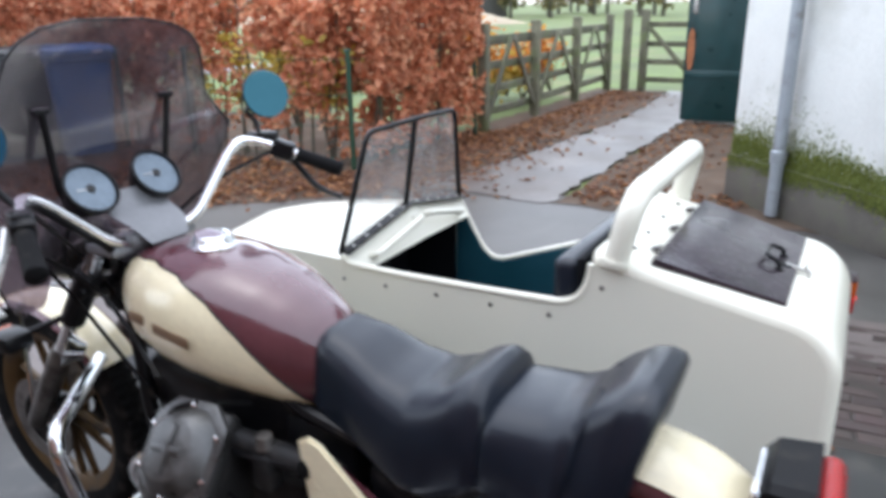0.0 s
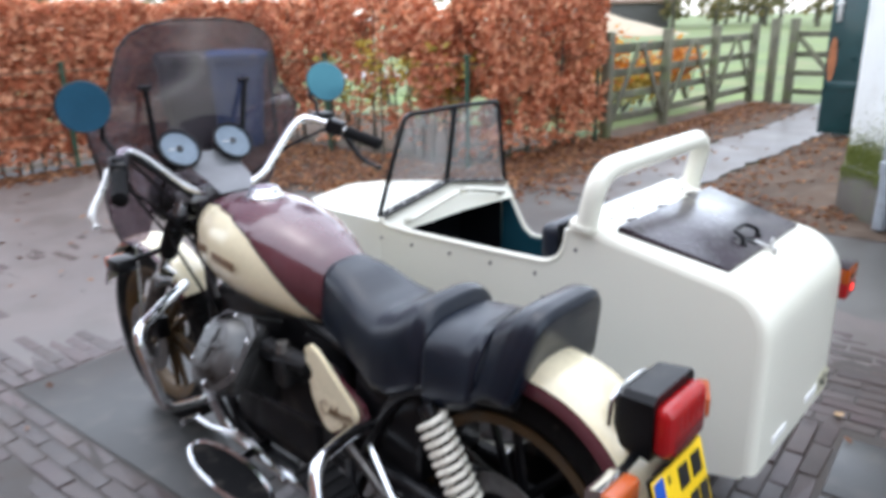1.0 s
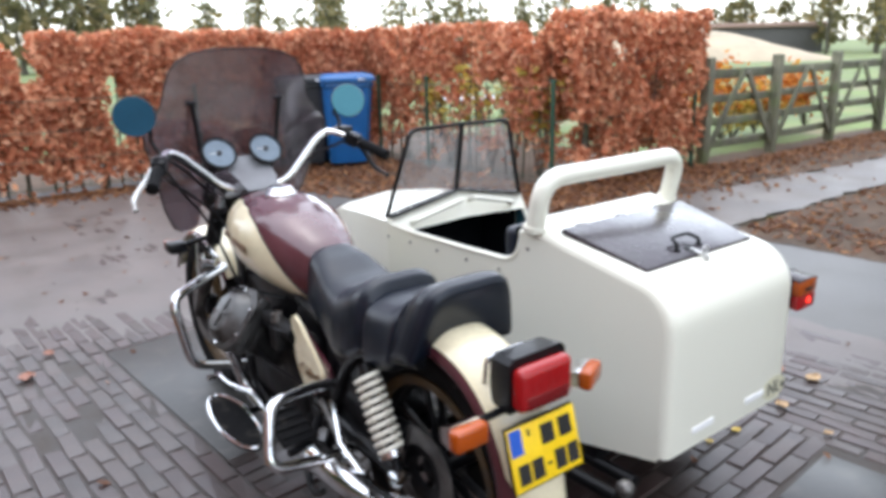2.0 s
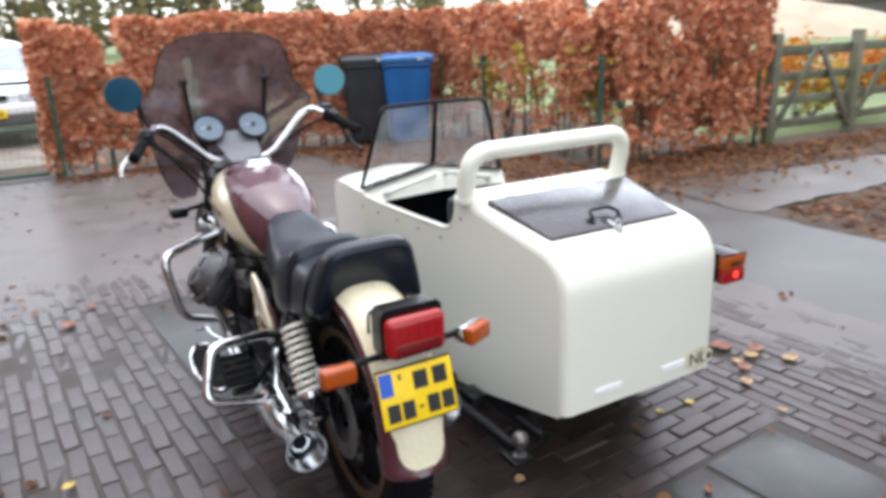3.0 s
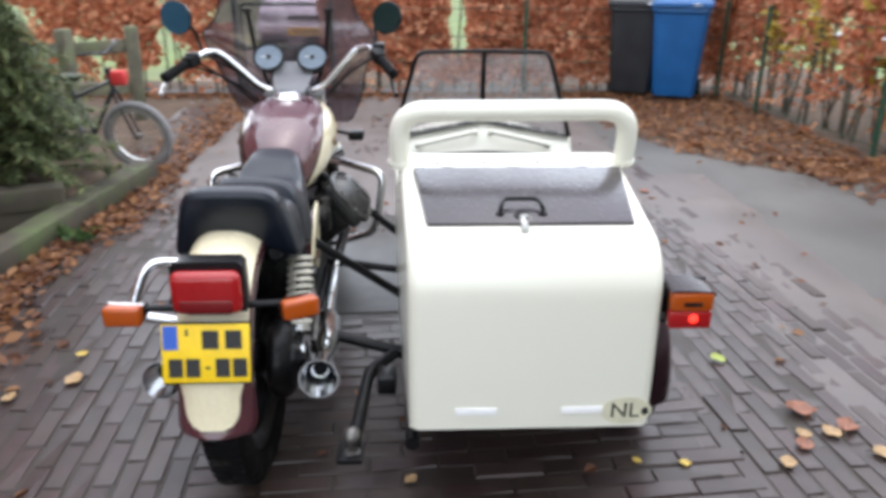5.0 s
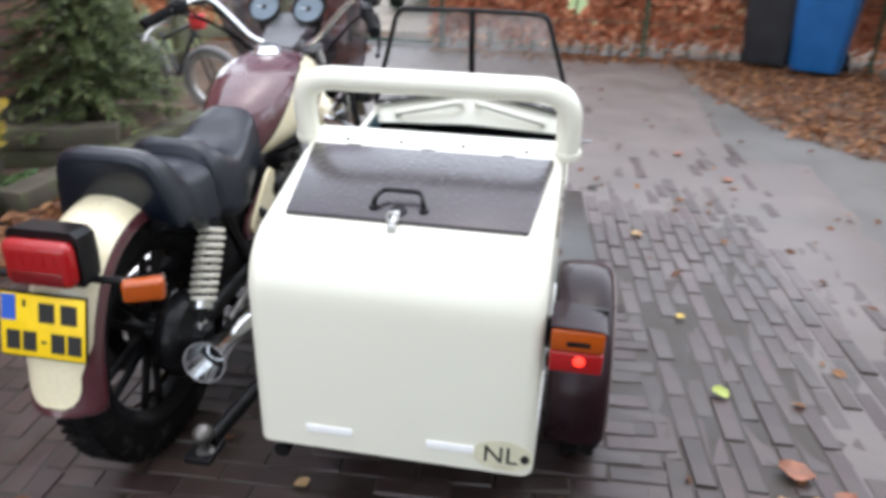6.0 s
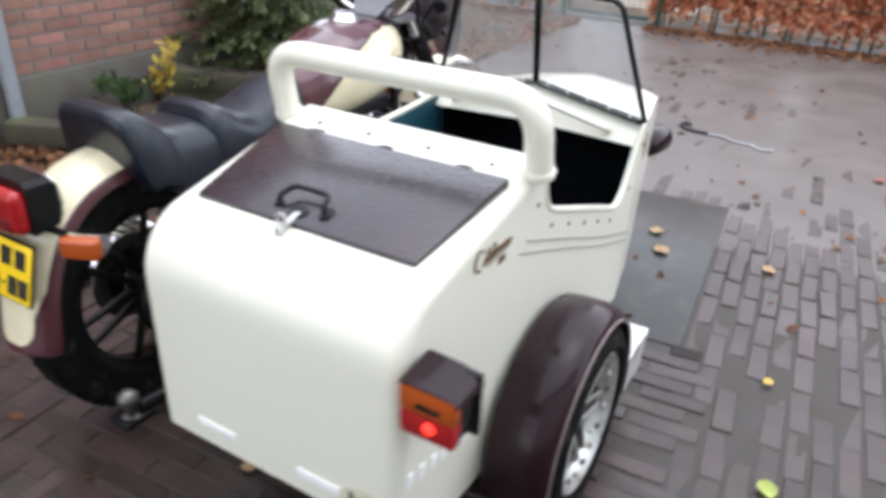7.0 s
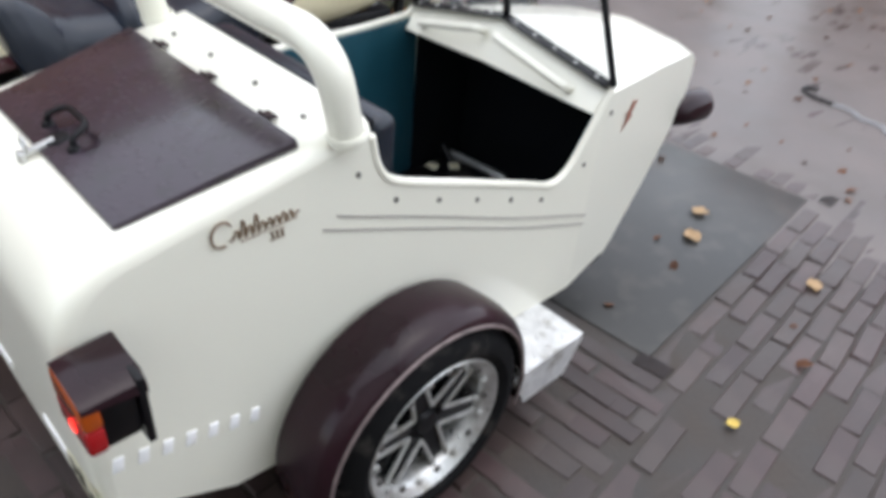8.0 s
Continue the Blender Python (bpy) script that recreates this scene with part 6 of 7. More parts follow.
# handlebar and controls
bar = [(-0.445, 0.865, 1.085), (-0.40, 0.955, 1.118), (-0.345, 1.065, 1.158), (-0.305, 1.105, 1.165), (-0.262, 1.110, 1.140), (-0.130, 1.110, 1.018), (-0.06, 1.118, 0.995), (0.06, 1.118, 0.995), (0.130, 1.110, 1.018), (0.255, 1.108, 1.155), (0.300, 1.105, 1.185), (0.340, 1.065, 1.175), (0.39, 0.965, 1.135), (0.435, 0.870, 1.098)]
part("handlebar", tube(B(), rounded(bar, 0.03, 4), 0.0122, 14), CHROME, moto, "chromed wide handlebar")
for s, g in ((-1, bar[:3]), (1, bar[-1:-4:-1])):
    g0, g1 = Vector(g[0]), Vector(g[1])
    gd = (g1 - g0).normalized()
    part("grip", tube(B(), [g0 - gd * 0.004, g0, g0 + gd * 0.11, g0 + gd * 0.125], [0.014, 0.021, 0.019, 0.022], 14), RUBBER, moto, "black rubber grip")
    sw = g0 + gd * 0.165
    part("switch_block", box(B(), sw, (0.048, 0.062, 0.050), 0.010, gd.to_track_quat("Y", "Z").to_matrix()), BLACK, moto)
    rs = sw + gd * 0.05 + Vector((s * 0.02, 0.03, 0.012))
    if s > 0:
        part("brake_reservoir", box(B(), rs, (0.055, 0.075, 0.035), 0.008), BLACK, moto)
    lv = [sw + Vector((s * 0.01, 0.045, -0.012)), sw + Vector((s * 0.04, 0.01, -0.035)), g0 + Vector((s * 0.002, 0.07, -0.06)) + gd * 0.02, g0 + Vector((-s * 0.0, 0.03, -0.075)) - gd * 0.02] if s > 0 else [sw + Vector((-0.01, 0.04, -0.010)), sw + Vector((-0.045, 0.0, -0.040)), Vector((-0.480, 0.955, 1.045)), Vector((-0.488, 0.925, 1.012))]
    part("lever", tube(B(), spline(lv, 5), [0.009] * 12 + [0.007] * 3 + [0.010], 8), ALUB if s < 0 else BLACK, moto, "alloy hand lever" if s < 0 else "black hand lever")
    mc = Vector((-0.427, 1.030, 1.298)) if s < 0 else Vector((0.404, 1.090, 1.297))
    stem0 = Vector(bar[2]) if s < 0 else Vector(bar[-3])
    part("mirror_stem", tube(B(), spline([stem0, stem0 + Vector((s * 0.02, 0.03, 0.05)), mc + Vector((-s * 0.05, 0.03, -0.04)), mc + Vector((0, 0.02, 0))], 5), 0.007, 8), BLACK, moto)
    nrm = Vector((-0.25, -1, -0.10)) if s < 0 else Vector((-0.45, -1, 0.30))
    mr = part("mirror_case", lathe(B(), [(0.064, 0.0), (0.067, -0.006), (0.060, -0.024), (0.035, -0.036), (0, -0.038)], mc, nrm, 30), BLACK, moto, "round black mirror")
    part("mirror_glass", lathe(B(), [(0.0, 0.0012), (0.064, 0.0012)], mc, nrm, 30), MIRBACK if s < 0 else MIRROR, mr, "blue-tinted mirror glass")
part("top_clamp", box(box(B(), (0, 1.165, 0.985), (0.255, 0.11, 0.030), 0.014), (0, 1.115, 1.005), (0.16, 0.045, 0.035), 0.010), GREYPL, moto, "grey handlebar clamp")
part("dash_panel", loft(B(), [[(x, y, z) for x in (-w, -w * 0.5, w * 0.5, w)] for y, z, w in ((1.06, 0.998, 0.055), (1.09, 1.035, 0.075), (1.16, 1.065, 0.085), (1.19, 1.11, 0.05))]), GREYPL, moto, "grey switch panel")
for s, cx in ((-1, -0.104), (1, 0.081)):
    gc, gn = Vector((cx, 1.187, 1.128)), Vector((0, -0.80, 0.60)).normalized()
    gb = part("gauge_case", lathe(B(), [(0.0, -0.085), (0.034, -0.08), (0.056, -0.03), (0.061, 0.0)], gc, gn, 28), BLACK, moto, "black gauge case")
    part("gauge_bezel", lathe(B(), [(0.059, -0.004), (0.066, 0.0), (0.066, 0.010), (0.060, 0.012), (0.057, 0.004)], gc, gn, 32, closed=True), BLACK, gb)
    part("gauge_face", lathe(B(), [(0.0, 0.004), (0.0585, 0.004)], gc, gn, 28), DIAL, gb, "pale round gauge face")
    uu = gn.orthogonal().normalized()
    vv = gn.cross(uu)
    for k in range(12):
        a = radians(-30 + k * 25)
        o = gc + gn * 0.0048 + 0.048 * (math.cos(a) * uu + math.sin(a) * vv)
        part("dial_mark", box(B(), o, (0.003, 0.003, 0.001)), INK, gb)
    part("needle", tube(B(), [gc + gn * 0.006, gc + gn * 0.006 + 0.036 * (uu * 0.6 - vv * 0.8)], 0.0013, 5), WHITEREF, gb)
    part("dial_centre", lathe(B(), [(0, 0.009), (0.010, 0.008), (0.011, 0.004)], gc, gn, 14), INK, gb)
# added black sleeve along the left bar imitates the chrome's dark reflection
part("wiring_loom", tube(B(), spline([(-0.345, 1.06, 1.146), (-0.300, 1.098, 1.150), (-0.255, 1.105, 1.118), (-0.190, 1.108, 1.058), (-0.125, 1.120, 1.000), (-0.07, 1.20, 0.93)], 5), 0.0105, 8), BLACK, moto, "black sleeve standing for the dark reflection in the bar")
part("clutch_perch", box(B(), (-0.372, 1.012, 1.150), (0.040, 0.055, 0.034), 0.010, Euler((0, 0, radians(-25))).to_matrix()), BLACK, moto)
part("headlamp", lathe(B(), [(0, -0.12), (0.05, -0.11), (0.085, -0.05), (0.098, 0.02), (0.100, 0.03), (0.092, 0.035), (0, 0.045)], (0, 1.42, 0.925), (0, 1, 0), 34), BLACK, moto, "round black headlamp")
for pts in ([(-0.33, 1.06, 1.15), (-0.22, 1.17, 1.06), (-0.08, 1.25, 0.90), (-0.04, 1.15, 0.70)], [(0.36, 1.04, 1.15), (0.22, 1.19, 1.05), (0.08, 1.26, 0.88), (0.05, 1.10, 0.66)], [(-0.36, 1.02, 1.13), (-0.25, 1.20, 1.00), (-0.14, 1.26, 0.84), (-0.12, 1.05, 0.62)], [(0.104, 1.25, 1.08), (0.08, 1.30, 0.96), (0.05, 1.32, 0.80)], [(-0.38, 0.99, 1.12), (-0.30, 1.16, 1.05), (-0.19, 1.22, 0.96), (-0.10, 1.20, 0.84), (-0.14, 1.00, 0.70)], [(-0.104, 1.25, 1.08), (-0.13, 1.30, 0.95), (-0.10, 1.28, 0.82)], [(-0.15, 0.92, 0.66), (-0.19, 0.72, 0.62), (-0.17, 0.58, 0.62)], [(-0.13, 0.98, 0.62), (-0.21, 0.74, 0.52), (-0.16, 0.50, 0.46)]):
    part("cable", tube(B(), spline(pts, 6), 0.0055, 6), BLACK, moto)
# windshield
SH = [(0.815, 0.205, 1.395, 0.150), (0.835, 0.238, 1.388, 0.138), (0.92, 0.278, 1.352, 0.128), (0.96, 0.290, 1.335, 0.100), (0.985, 0.297, 1.325, 0.0), (1.05, 0.310, 1.303, 0), (1.12, 0.330, 1.282, 0), (1.18, 0.352, 1.265, 0), (1.225, 0.356, 1.252, 0), (1.265, 0.322, 1.240, 0), (1.31, 0.285, 1.227, 0), (1.38, 0.268, 1.205, 0), (1.43, 0.252, 1.185, 0), (1.465, 0.222, 1.168, 0), (1.490, 0.170, 1.155, 0), (1.505, 0.085, 1.146, 0)]
dz = []
for a, b in zip(SH, SH[1:]):
    dz += [[a[i] + (b[i] - a[i]) * j / 2 for i in range(4)] for j in range(2)]
dz.append(list(SH[-1]))


def shield_pt(x, y, z):
    return (x - 0.012, y - 0.55 * x * x, z)


bm = B()
for s in (-1, 1):
    loft(bm, [[shield_pt(s * (xi + (w - xi) * k / 8), y, z) for k in range(9)] for z, w, y, xi in dz])
bmesh.ops.remove_doubles(bm, verts=bm.verts, dist=0.0004)
thick(bm, 0.004)
shield = part("windshield", bm, SMOKE, moto, "large smoked plastic windshield", sharp=70)
shield.visible_shadow = False
out_l = [shield_pt(-w, y, z) for z, w, y, xi in dz]
out_r = [shield_pt(w, y, z) for z, w, y, xi in dz]
part("shield_edge", tube(B(), out_l + out_r[::-1], 0.0035, 6), BLACK, shield, "dark polished rim")
for s in (-1, 1):
    st = part("shield_strut", tube(B(), [(s * 0.10 - 0.012, 1.205, 1.00), (s * 0.150 - 0.012, 1.215, 1.14), (s * 0.168 - 0.012, 1.195, 1.318)], 0.0085, 8), BLACK, moto, "black windshield strut")
    part("strut_head", box(B(), (s * 0.168 - 0.012, 1.200, 1.318), (0.036, 0.022, 0.014), 0.004), BLACK, st)

# ---- white car behind the gate ----
CARW = mat("white_car_paint", (0.78, 0.79, 0.80), 0.25, var=0.03, scale=3, coat=0.8)
CARG = mat("grey_bumper_plastic", (0.085, 0.085, 0.085), 0.6, var=0.15, scale=9)
car = thing("car", (-1.29, 12.9, 0), "white hatchback car parked facing the gate", "car")
CX, CY = -1.29, 10.72


def car_rows(spec):
    rows = []
    for y, zt, w, zb, wt in spec:
        rows.append([(CX + sx * ww, CY + y + 0.10 * (ww / 0.9) ** 2 * (1 if y < 1 else 0), z) for sx, ww, z in ((-1, w * 0.90, zb), (-1, w, zb + 0.10), (-1, w, zb + (zt - zb) * 0.55), (-1, wt, zt - 0.05), (-1, wt * 0.82, zt - 0.012), (-1, wt * 0.4, zt), (1, wt * 0.4, zt), (1, wt * 0.82, zt - 0.012), (1, wt, zt - 0.05), (1, w, zb + (zt - zb) * 0.55), (1, w, zb + 0.10), (1, w * 0.90, zb))])
    return rows


part("body", loft(B(), car_rows([(0.0, 0.76, 0.78, 0.36, 0.66), (0.04, 0.83, 0.87, 0.30, 0.78), (0.20, 0.91, 0.90, 0.28, 0.82), (0.55, 0.99, 0.91, 0.28, 0.84), (1.00, 1.05, 0.92, 0.28, 0.85), (1.20, 1.07, 0.92, 0.28, 0.86), (3.6, 1.06, 0.92, 0.28, 0.86), (3.9, 0.95, 0.86, 0.32, 0.80)]), True, True), CARW, car, sharp=35)
part("roof", loft(B(), [[(CX + x * w, CY + y, z) for x, z in ((-1, 1.05), (-0.93, za - 0.05), (-0.84, za), (-0.5, zb), (0.5, zb), (0.84, za), (0.93, za - 0.05), (1, 1.05))] for y, za, zb, w in ((1.06, 1.07, 1.075, 0.84), (1.35, 1.24, 1.255, 0.78), (1.65, 1.415, 1.435, 0.72), (1.85, 1.49, 1.52, 0.69), (2.3, 1.54, 1.575, 0.68), (3.2, 1.50, 1.535, 0.68), (3.75, 1.12, 1.13, 0.74))], False, True), CARW, car, sharp=35)
part("windscreen", thick(loft(B(), [[(CX + x * w, CY + y, z - 0.02 * abs(x) ** 2) for x in (-0.86, -0.45, 0.0, 0.45, 0.86)] for y, z, w in ((1.085, 1.105, 0.84), (1.36, 1.275, 0.78), (1.66, 1.455, 0.72))]), 0.006), CARGLASS, car, "pale reflecting windscreen")
for s in (-1, 1):
    part("side_window", thick(loft(B(), [[(CX + s * (0.80 + 0.058), CY + y0, 1.09), (CX + s * 0.695, CY + y1, 1.44)] for y0, y1 in ((1.45, 1.85), (2.3, 2.3), (3.3, 3.1))]), 0.006), CARGLASS, car)
part("grille", box(B(), (CX, CY - 0.005, 0.735), (0.62, 0.03, 0.085), 0.03), BLACK, car)
part("bumper", box(B(), (CX, CY + 0.01, 0.565), (1.58, 0.20, 0.18), 0.06, None, 3), CARW, car)
part("lower_bumper", box(B(), (CX, CY + 0.04, 0.40), (1.58, 0.20, 0.16), 0.05), CARG, car, "grey plastic lower bumper")
part("car_plate", box(B(), (CX - 0.02, CY - 0.115, 0.515), (0.58, 0.012, 0.125), 0.003), PLATE, car, "yellow number plate")
part("plate_bar", box(B(), (CX + 0.0, CY - 0.123, 0.515), (0.44, 0.004, 0.06)), mat("ochre_bars", (0.35, 0.20, 0.02), 0.5), car)
for s in (-1, 1):
    part("headlight", box(B(), (CX + s * 0.62, CY + 0.065, 0.735), (0.34, 0.10, 0.15), 0.045, Euler((0, 0, radians(s * 12))).to_matrix()), glass_mat("headlight_glass", (0.9, 0.9, 0.9), 0.3, 0.1, 0.0, (0.62, 0.64, 0.66)), car)
    part("door_mirror", box(B(), (CX + s * 0.97, CY + 1.35, 1.12), (0.20, 0.10, 0.14), 0.035), CARW, car)
    for y in (0.75, 3.1):
        w = part("wheel", lathe(B(), [(0.0, -0.10), (0.20, -0.10), (0.33, -0.09), (0.345, -0.06), (0.345, 0.06), (0.33, 0.09), (0.20, 0.10), (0, 0.10)], (CX + s * 0.80, CY + y, 0.335), (1, 0, 0), 28), RUBBER, car)
        part("hub_cap", lathe(B(), [(0, 0.012), (0.18, 0.008), (0.20, 0)], (CX + s * 0.90, CY + y, 0.335), (s, 0, 0), 20), ALU, w)

# ---- child's bicycle beside the bed ----
bike = thing("bicycle", (-2.0, 3.85, 0), "child's bicycle leaning by the planting bed", "bicycle")
F0, R0 = Vector((-1.625, 3.60, 0.272)), Vector((-2.40, 3.98, 0.272))
fd = (F0 - R0).normalized()
lean = Vector((-0.10, -0.08, 1)).normalized()
ax_r = fd.cross(lean).normalized()
ax_f = (ax_r + fd * 0.35).normalized()
for c, ax in ((F0, ax_f), (R0, ax_r)):
    t = part("bicycle_tyre", lathe(B(), [(0.248 + 0.027 * math.cos(a), 0.027 * math.sin(a)) for a in disc_pts(10)], c, ax, 44, closed=True), mat("grey_bicycle_tyre", (0.20, 0.20, 0.20), 0.8, var=0.2), bike)
    part("bicycle_rim", lathe(B(), [(0.192, -0.014), (0.227, -0.016), (0.227, 0.016), (0.192, 0.014)], c, ax, 40, closed=True), ALUB, t)
    part("bicycle_hub", lathe(B(), [(0, -0.03), (0.02, -0.03), (0.02, 0.03), (0, 0.03)], c, ax, 14), ALU, t)
    u = ax.orthogonal().normalized()
    v = ax.cross(u)
    bm = B()
    for k in range(20):
        a = 2 * math.pi * k / 20
        tube(bm, [c + ax * 0.02 * (-1) ** k, c + 0.207 * (math.cos(a) * u + math.sin(a) * v)], 0.0018, 4, caps=False)
    tagged(part("wire_spokes", bm, ALU, t), kind="stuff")
DARKBLUE = mat("dark_bicycle_paint", (0.025, 0.03, 0.04), 0.3, var=0.1, coat=0.5)
hd = F0 + lean * 0.42 - fd * 0.12
cr = R0.lerp(F0, 0.46) - lean * 0.02
st = R0.lerp(F0, 0.34) + lean * 0.32
for nm, a, b, r in (("down_tube", hd - lean * 0.06, cr, 0.018), ("top_tube", hd, st - lean * 0.06, 0.014), ("seat_tube", st, cr, 0.016), ("chain_stay", cr, R0, 0.010), ("seat_stay", st - lean * 0.08, R0, 0.009)):
    part(nm, tube(B(), [a, b], r, 10), DARKBLUE, bike)
for s in (-1, 1):
    part("fork_blade", tube(B(), [hd - lean * 0.08 + ax_f * 0.035 * s, F0 + ax_f * 0.04 * s], 0.010, 8), BLACK, bike)
part("head_tube", tube(B(), [hd - lean * 0.10, hd + lean * 0.10], 0.020, 10), DARKBLUE, bike)
hb = hd + lean * 0.20 + fd * 0.02
part("bicycle_handlebar", tube(B(), rounded([hb + ax_f * 0.27 - fd * 0.06 + lean * 0.05, hb + ax_f * 0.16 + lean * 0.04, hb, hb - ax_f * 0.16 + lean * 0.04, hb - ax_f * 0.27 - fd * 0.06 + lean * 0.05], 0.05), 0.012, 8), BLACK, bike)
part("front_bag", box(B(), hb + fd * 0.07 - lean * 0.17, (0.11, 0.09, 0.11), 0.02), mat("bright_red_cloth", (0.55, 0.03, 0.03), 0.6), bike, "small red handlebar bag")
part("saddle", box(B(), st + lean * 0.10, (0.20, 0.12, 0.05), 0.02), VINYL, bike)
part("rear_reflector", box(B(), R0 - fd * 0.10 + lean * 0.17, (0.09, 0.04, 0.05), 0.008), mat("orange_red_plastic", (0.65, 0.10, 0.03), 0.4), bike)

# ---- planting bed: sleepers, conifer, small plants ----
def sleeper(a, b, z, label):
    a, b = Vector((*a, z)), Vector((*b, z))
    m = (a + b) / 2
    an = math.atan2(b.y - a.y, b.x - a.x)
    bm = box(B(), m, ((b - a).length, 0.17, 0.13), 0.014, Euler((0, 0, an)).to_matrix())
    bmesh.ops.subdivide_edges(bm, edges=[e for e in bm.edges if e.calc_length() > 0.4], cuts=10)
    for v in bm.verts:
        v.co += 0.006 * noise.noise_vector(v.co * 5)
    o = part("sleeper", bm, SLEEPER)
    return tagged(o, label, "sleeper", "timber bed edging")


sleeper((-1.66, 1.36), (-1.50, 3.35), 0.080, "mossy dark timber sleeper edging the planting bed")
sleeper((-2.44, 0.97), (-1.70, 1.30), 0.085, "mossy dark timber sleeper edging the planting bed")
sleeper((-2.44, 2.04), (-1.64, 2.34), 0.185, "upper weathered timber sleeper of the raised bed")
sleeper((-2.44, 2.06), (-1.66, 2.36), 0.060, "upper weathered timber sleeper of the raised bed")
part("bed_soil", box(B(), (-2.04, 2.86, 0.07), (0.76, 0.92, 0.16), 0.02), EARTH, thing("raised_bed", (-2.04, 2.86, 0), "dark soil filling a raised planting bed", "soil", kind="structure"))
CONIFER = leaf_mat("conifer_needles", (0.105, 0.145, 0.058), (0.23, 0.25, 0.10), 0.45)
YELLOWL = leaf_mat("yellow_leaf", (0.50, 0.36, 0.05), (0.68, 0.55, 0.16), 0.35)
GREENL = leaf_mat("green_leaf", (0.06, 0.12, 0.035), (0.13, 0.20, 0.06), 0.4)
ORANGEL = leaf_mat("orange_leaf", (0.55, 0.17, 0.02), (0.65, 0.36, 0.05), 0.4)
OLIVEL = leaf_mat("olive_far_leaf", (0.14, 0.13, 0.055), (0.26, 0.20, 0.08), 0.4)


def conifer(at, high, spread, seed, label):
    """Whorls of drooping boughs, each fringed with needles."""
    t = thing("conifer", at, label, "conifer")
    rg = np.random.default_rng(seed)
    o = Vector(at)
    part("trunk", tube(B(), [o, o + Vector((0.02, 0, high * 0.6)), o + Vector((0, 0, high))], [0.04, 0.025, 0.006], 8), STEM, t)
    bm = B()
    vs, fs = [], []
    for i in range(130):
        f = (i + 0.5) / 130
        z = high * (0.06 + 0.92 * f)
        L = spread * (1 - f) ** 0.85 * rg.uniform(0.75, 1.15) + 0.05
        a = i * 2.39996
        d = Vector((math.cos(a), math.sin(a), 0))
        p = [o + Vector((0, 0, z)), o + Vector((0, 0, z + 0.05)) + d * L * 0.5, o + Vector((0, 0, z - 0.02 + 0.03 * rg.normal())) + d * L]
        tube(bm, p, [0.008, 0.005, 0.002], 4, caps=False)
        for k in range(int(70 * L / spread) + 22):
            s = rg.uniform(0.1, 1.02)
            q = p[0].lerp(p[1], s * 2) if s < 0.5 else p[1].lerp(p[2], s * 2 - 1)
            side = Vector((-d.y, d.x, 0)) * rg.choice([-1, 1])
            e = (side * rg.uniform(0.2, 1.0) + d * rg.uniform(0.3, 1.0) + Vector((0, 0, rg.normal() * 0.35))).normalized()
            ln = 0.10 * rg.uniform(0.6, 1.3) * (1.15 - 0.5 * s)
            w = e.cross(Vector((0, 0, 1))).normalized() * 0.011
            n0 = len(vs)
            c1 = q + e * ln * 0.55
            vs += [q - w * 0.4, c1 - w, q + e * ln - Vector((0, 0, 0.012)), c1 + w, q + w * 0.4]
            fs += [(n0, n0 + 1, n0 + 2, n0 + 3, n0 + 4)]
    tagged(part("bough_work", bm, STEM, t), kind="stuff")
    tagged(raw("needles", vs, fs, CONIFER, t, "dark green needle sprays"), kind="stuff")
    return t


conifer((-2.10, 2.72, 0.14), 1.28, 0.68, 21, "bushy dark green young conifer in the bed")
conifer((-2.75, 4.05, 0.0), 1.15, 0.55, 22, "second dark green conifer behind the bed")


def shrub(at, rad, high, n, material, seed, label, size=(0.05, 0.022), stems=9):
    t = thing("shrub", at, label, "shrub", group="")
    rg = np.random.default_rng(seed)
    o = Vector(at)
    bm = B()
    tips = []
    for i in range(stems):
        a = rg.uniform(0, 6.28)
        e = o + Vector((math.cos(a) * rad * rg.uniform(0.3, 0.9), math.sin(a) * rad * rg.uniform(0.3, 0.9), high * rg.uniform(0.6, 1.0)))
        mid = o.lerp(e, 0.5) + Vector((0, 0, high * 0.12))
        tube(bm, [o, mid, e], [0.010, 0.006, 0.002], 5, caps=False)
        tips.append((mid, e))
    tagged(part("stem_work", bm, STEM, t), kind="stuff")

    def at_f(g):
        m, e = tips[g.integers(len(tips))]
        q = m.lerp(e, g.uniform(0, 1.15)) + Vector(g.normal(size=3)) * rad * 0.16
        return tuple(q), Vector(g.normal(size=3)) + Vector((0, 0, 0.8)), g.uniform(0.6, 1.3)
    v, f = tufts(n, at_f, size, seed)
    tagged(raw("leaves", v, f, material, t), kind="stuff")
    return t


shrub((-2.02, 1.74, 0.0), 0.15, 0.50, 100, YELLOWL, 31, "small plant with yellow leaves in the bed", (0.035, 0.016), 6)
shrub((-2.22, 1.62, 0.0), 0.18, 0.34, 120, GREENL, 32, "low green leafy plant in the bed", (0.035, 0.018), 6)
shrub((-1.82, 1.62, 0.0), 0.16, 0.14, 70, GREENL, 33, "low green weed at the foot of the bed", (0.035, 0.018), 6)
shrub((-1.42, 1.95, 0.0), 0.10, 0.10, 45, GREENL, 34, "tiny green weed between fallen leaves", (0.03, 0.016), 5)
for i, (x, y, r, h, n, m) in enumerate([(6.3, 6.2, 0.5, 1.35, 260, YELLOWL), (7.4, 6.9, 0.6, 1.45, 300, YELLOWL), (8.3, 7.9, 0.6, 1.3, 260, YELLOWL), (5.6, 5.1, 0.45, 1.2, 130, YELLOWL)]):
    shrub((x, y, 0), r, h, n, m, 40 + i, "bush with pale yellow autumn leaves behind the hedge", (0.075, 0.04))
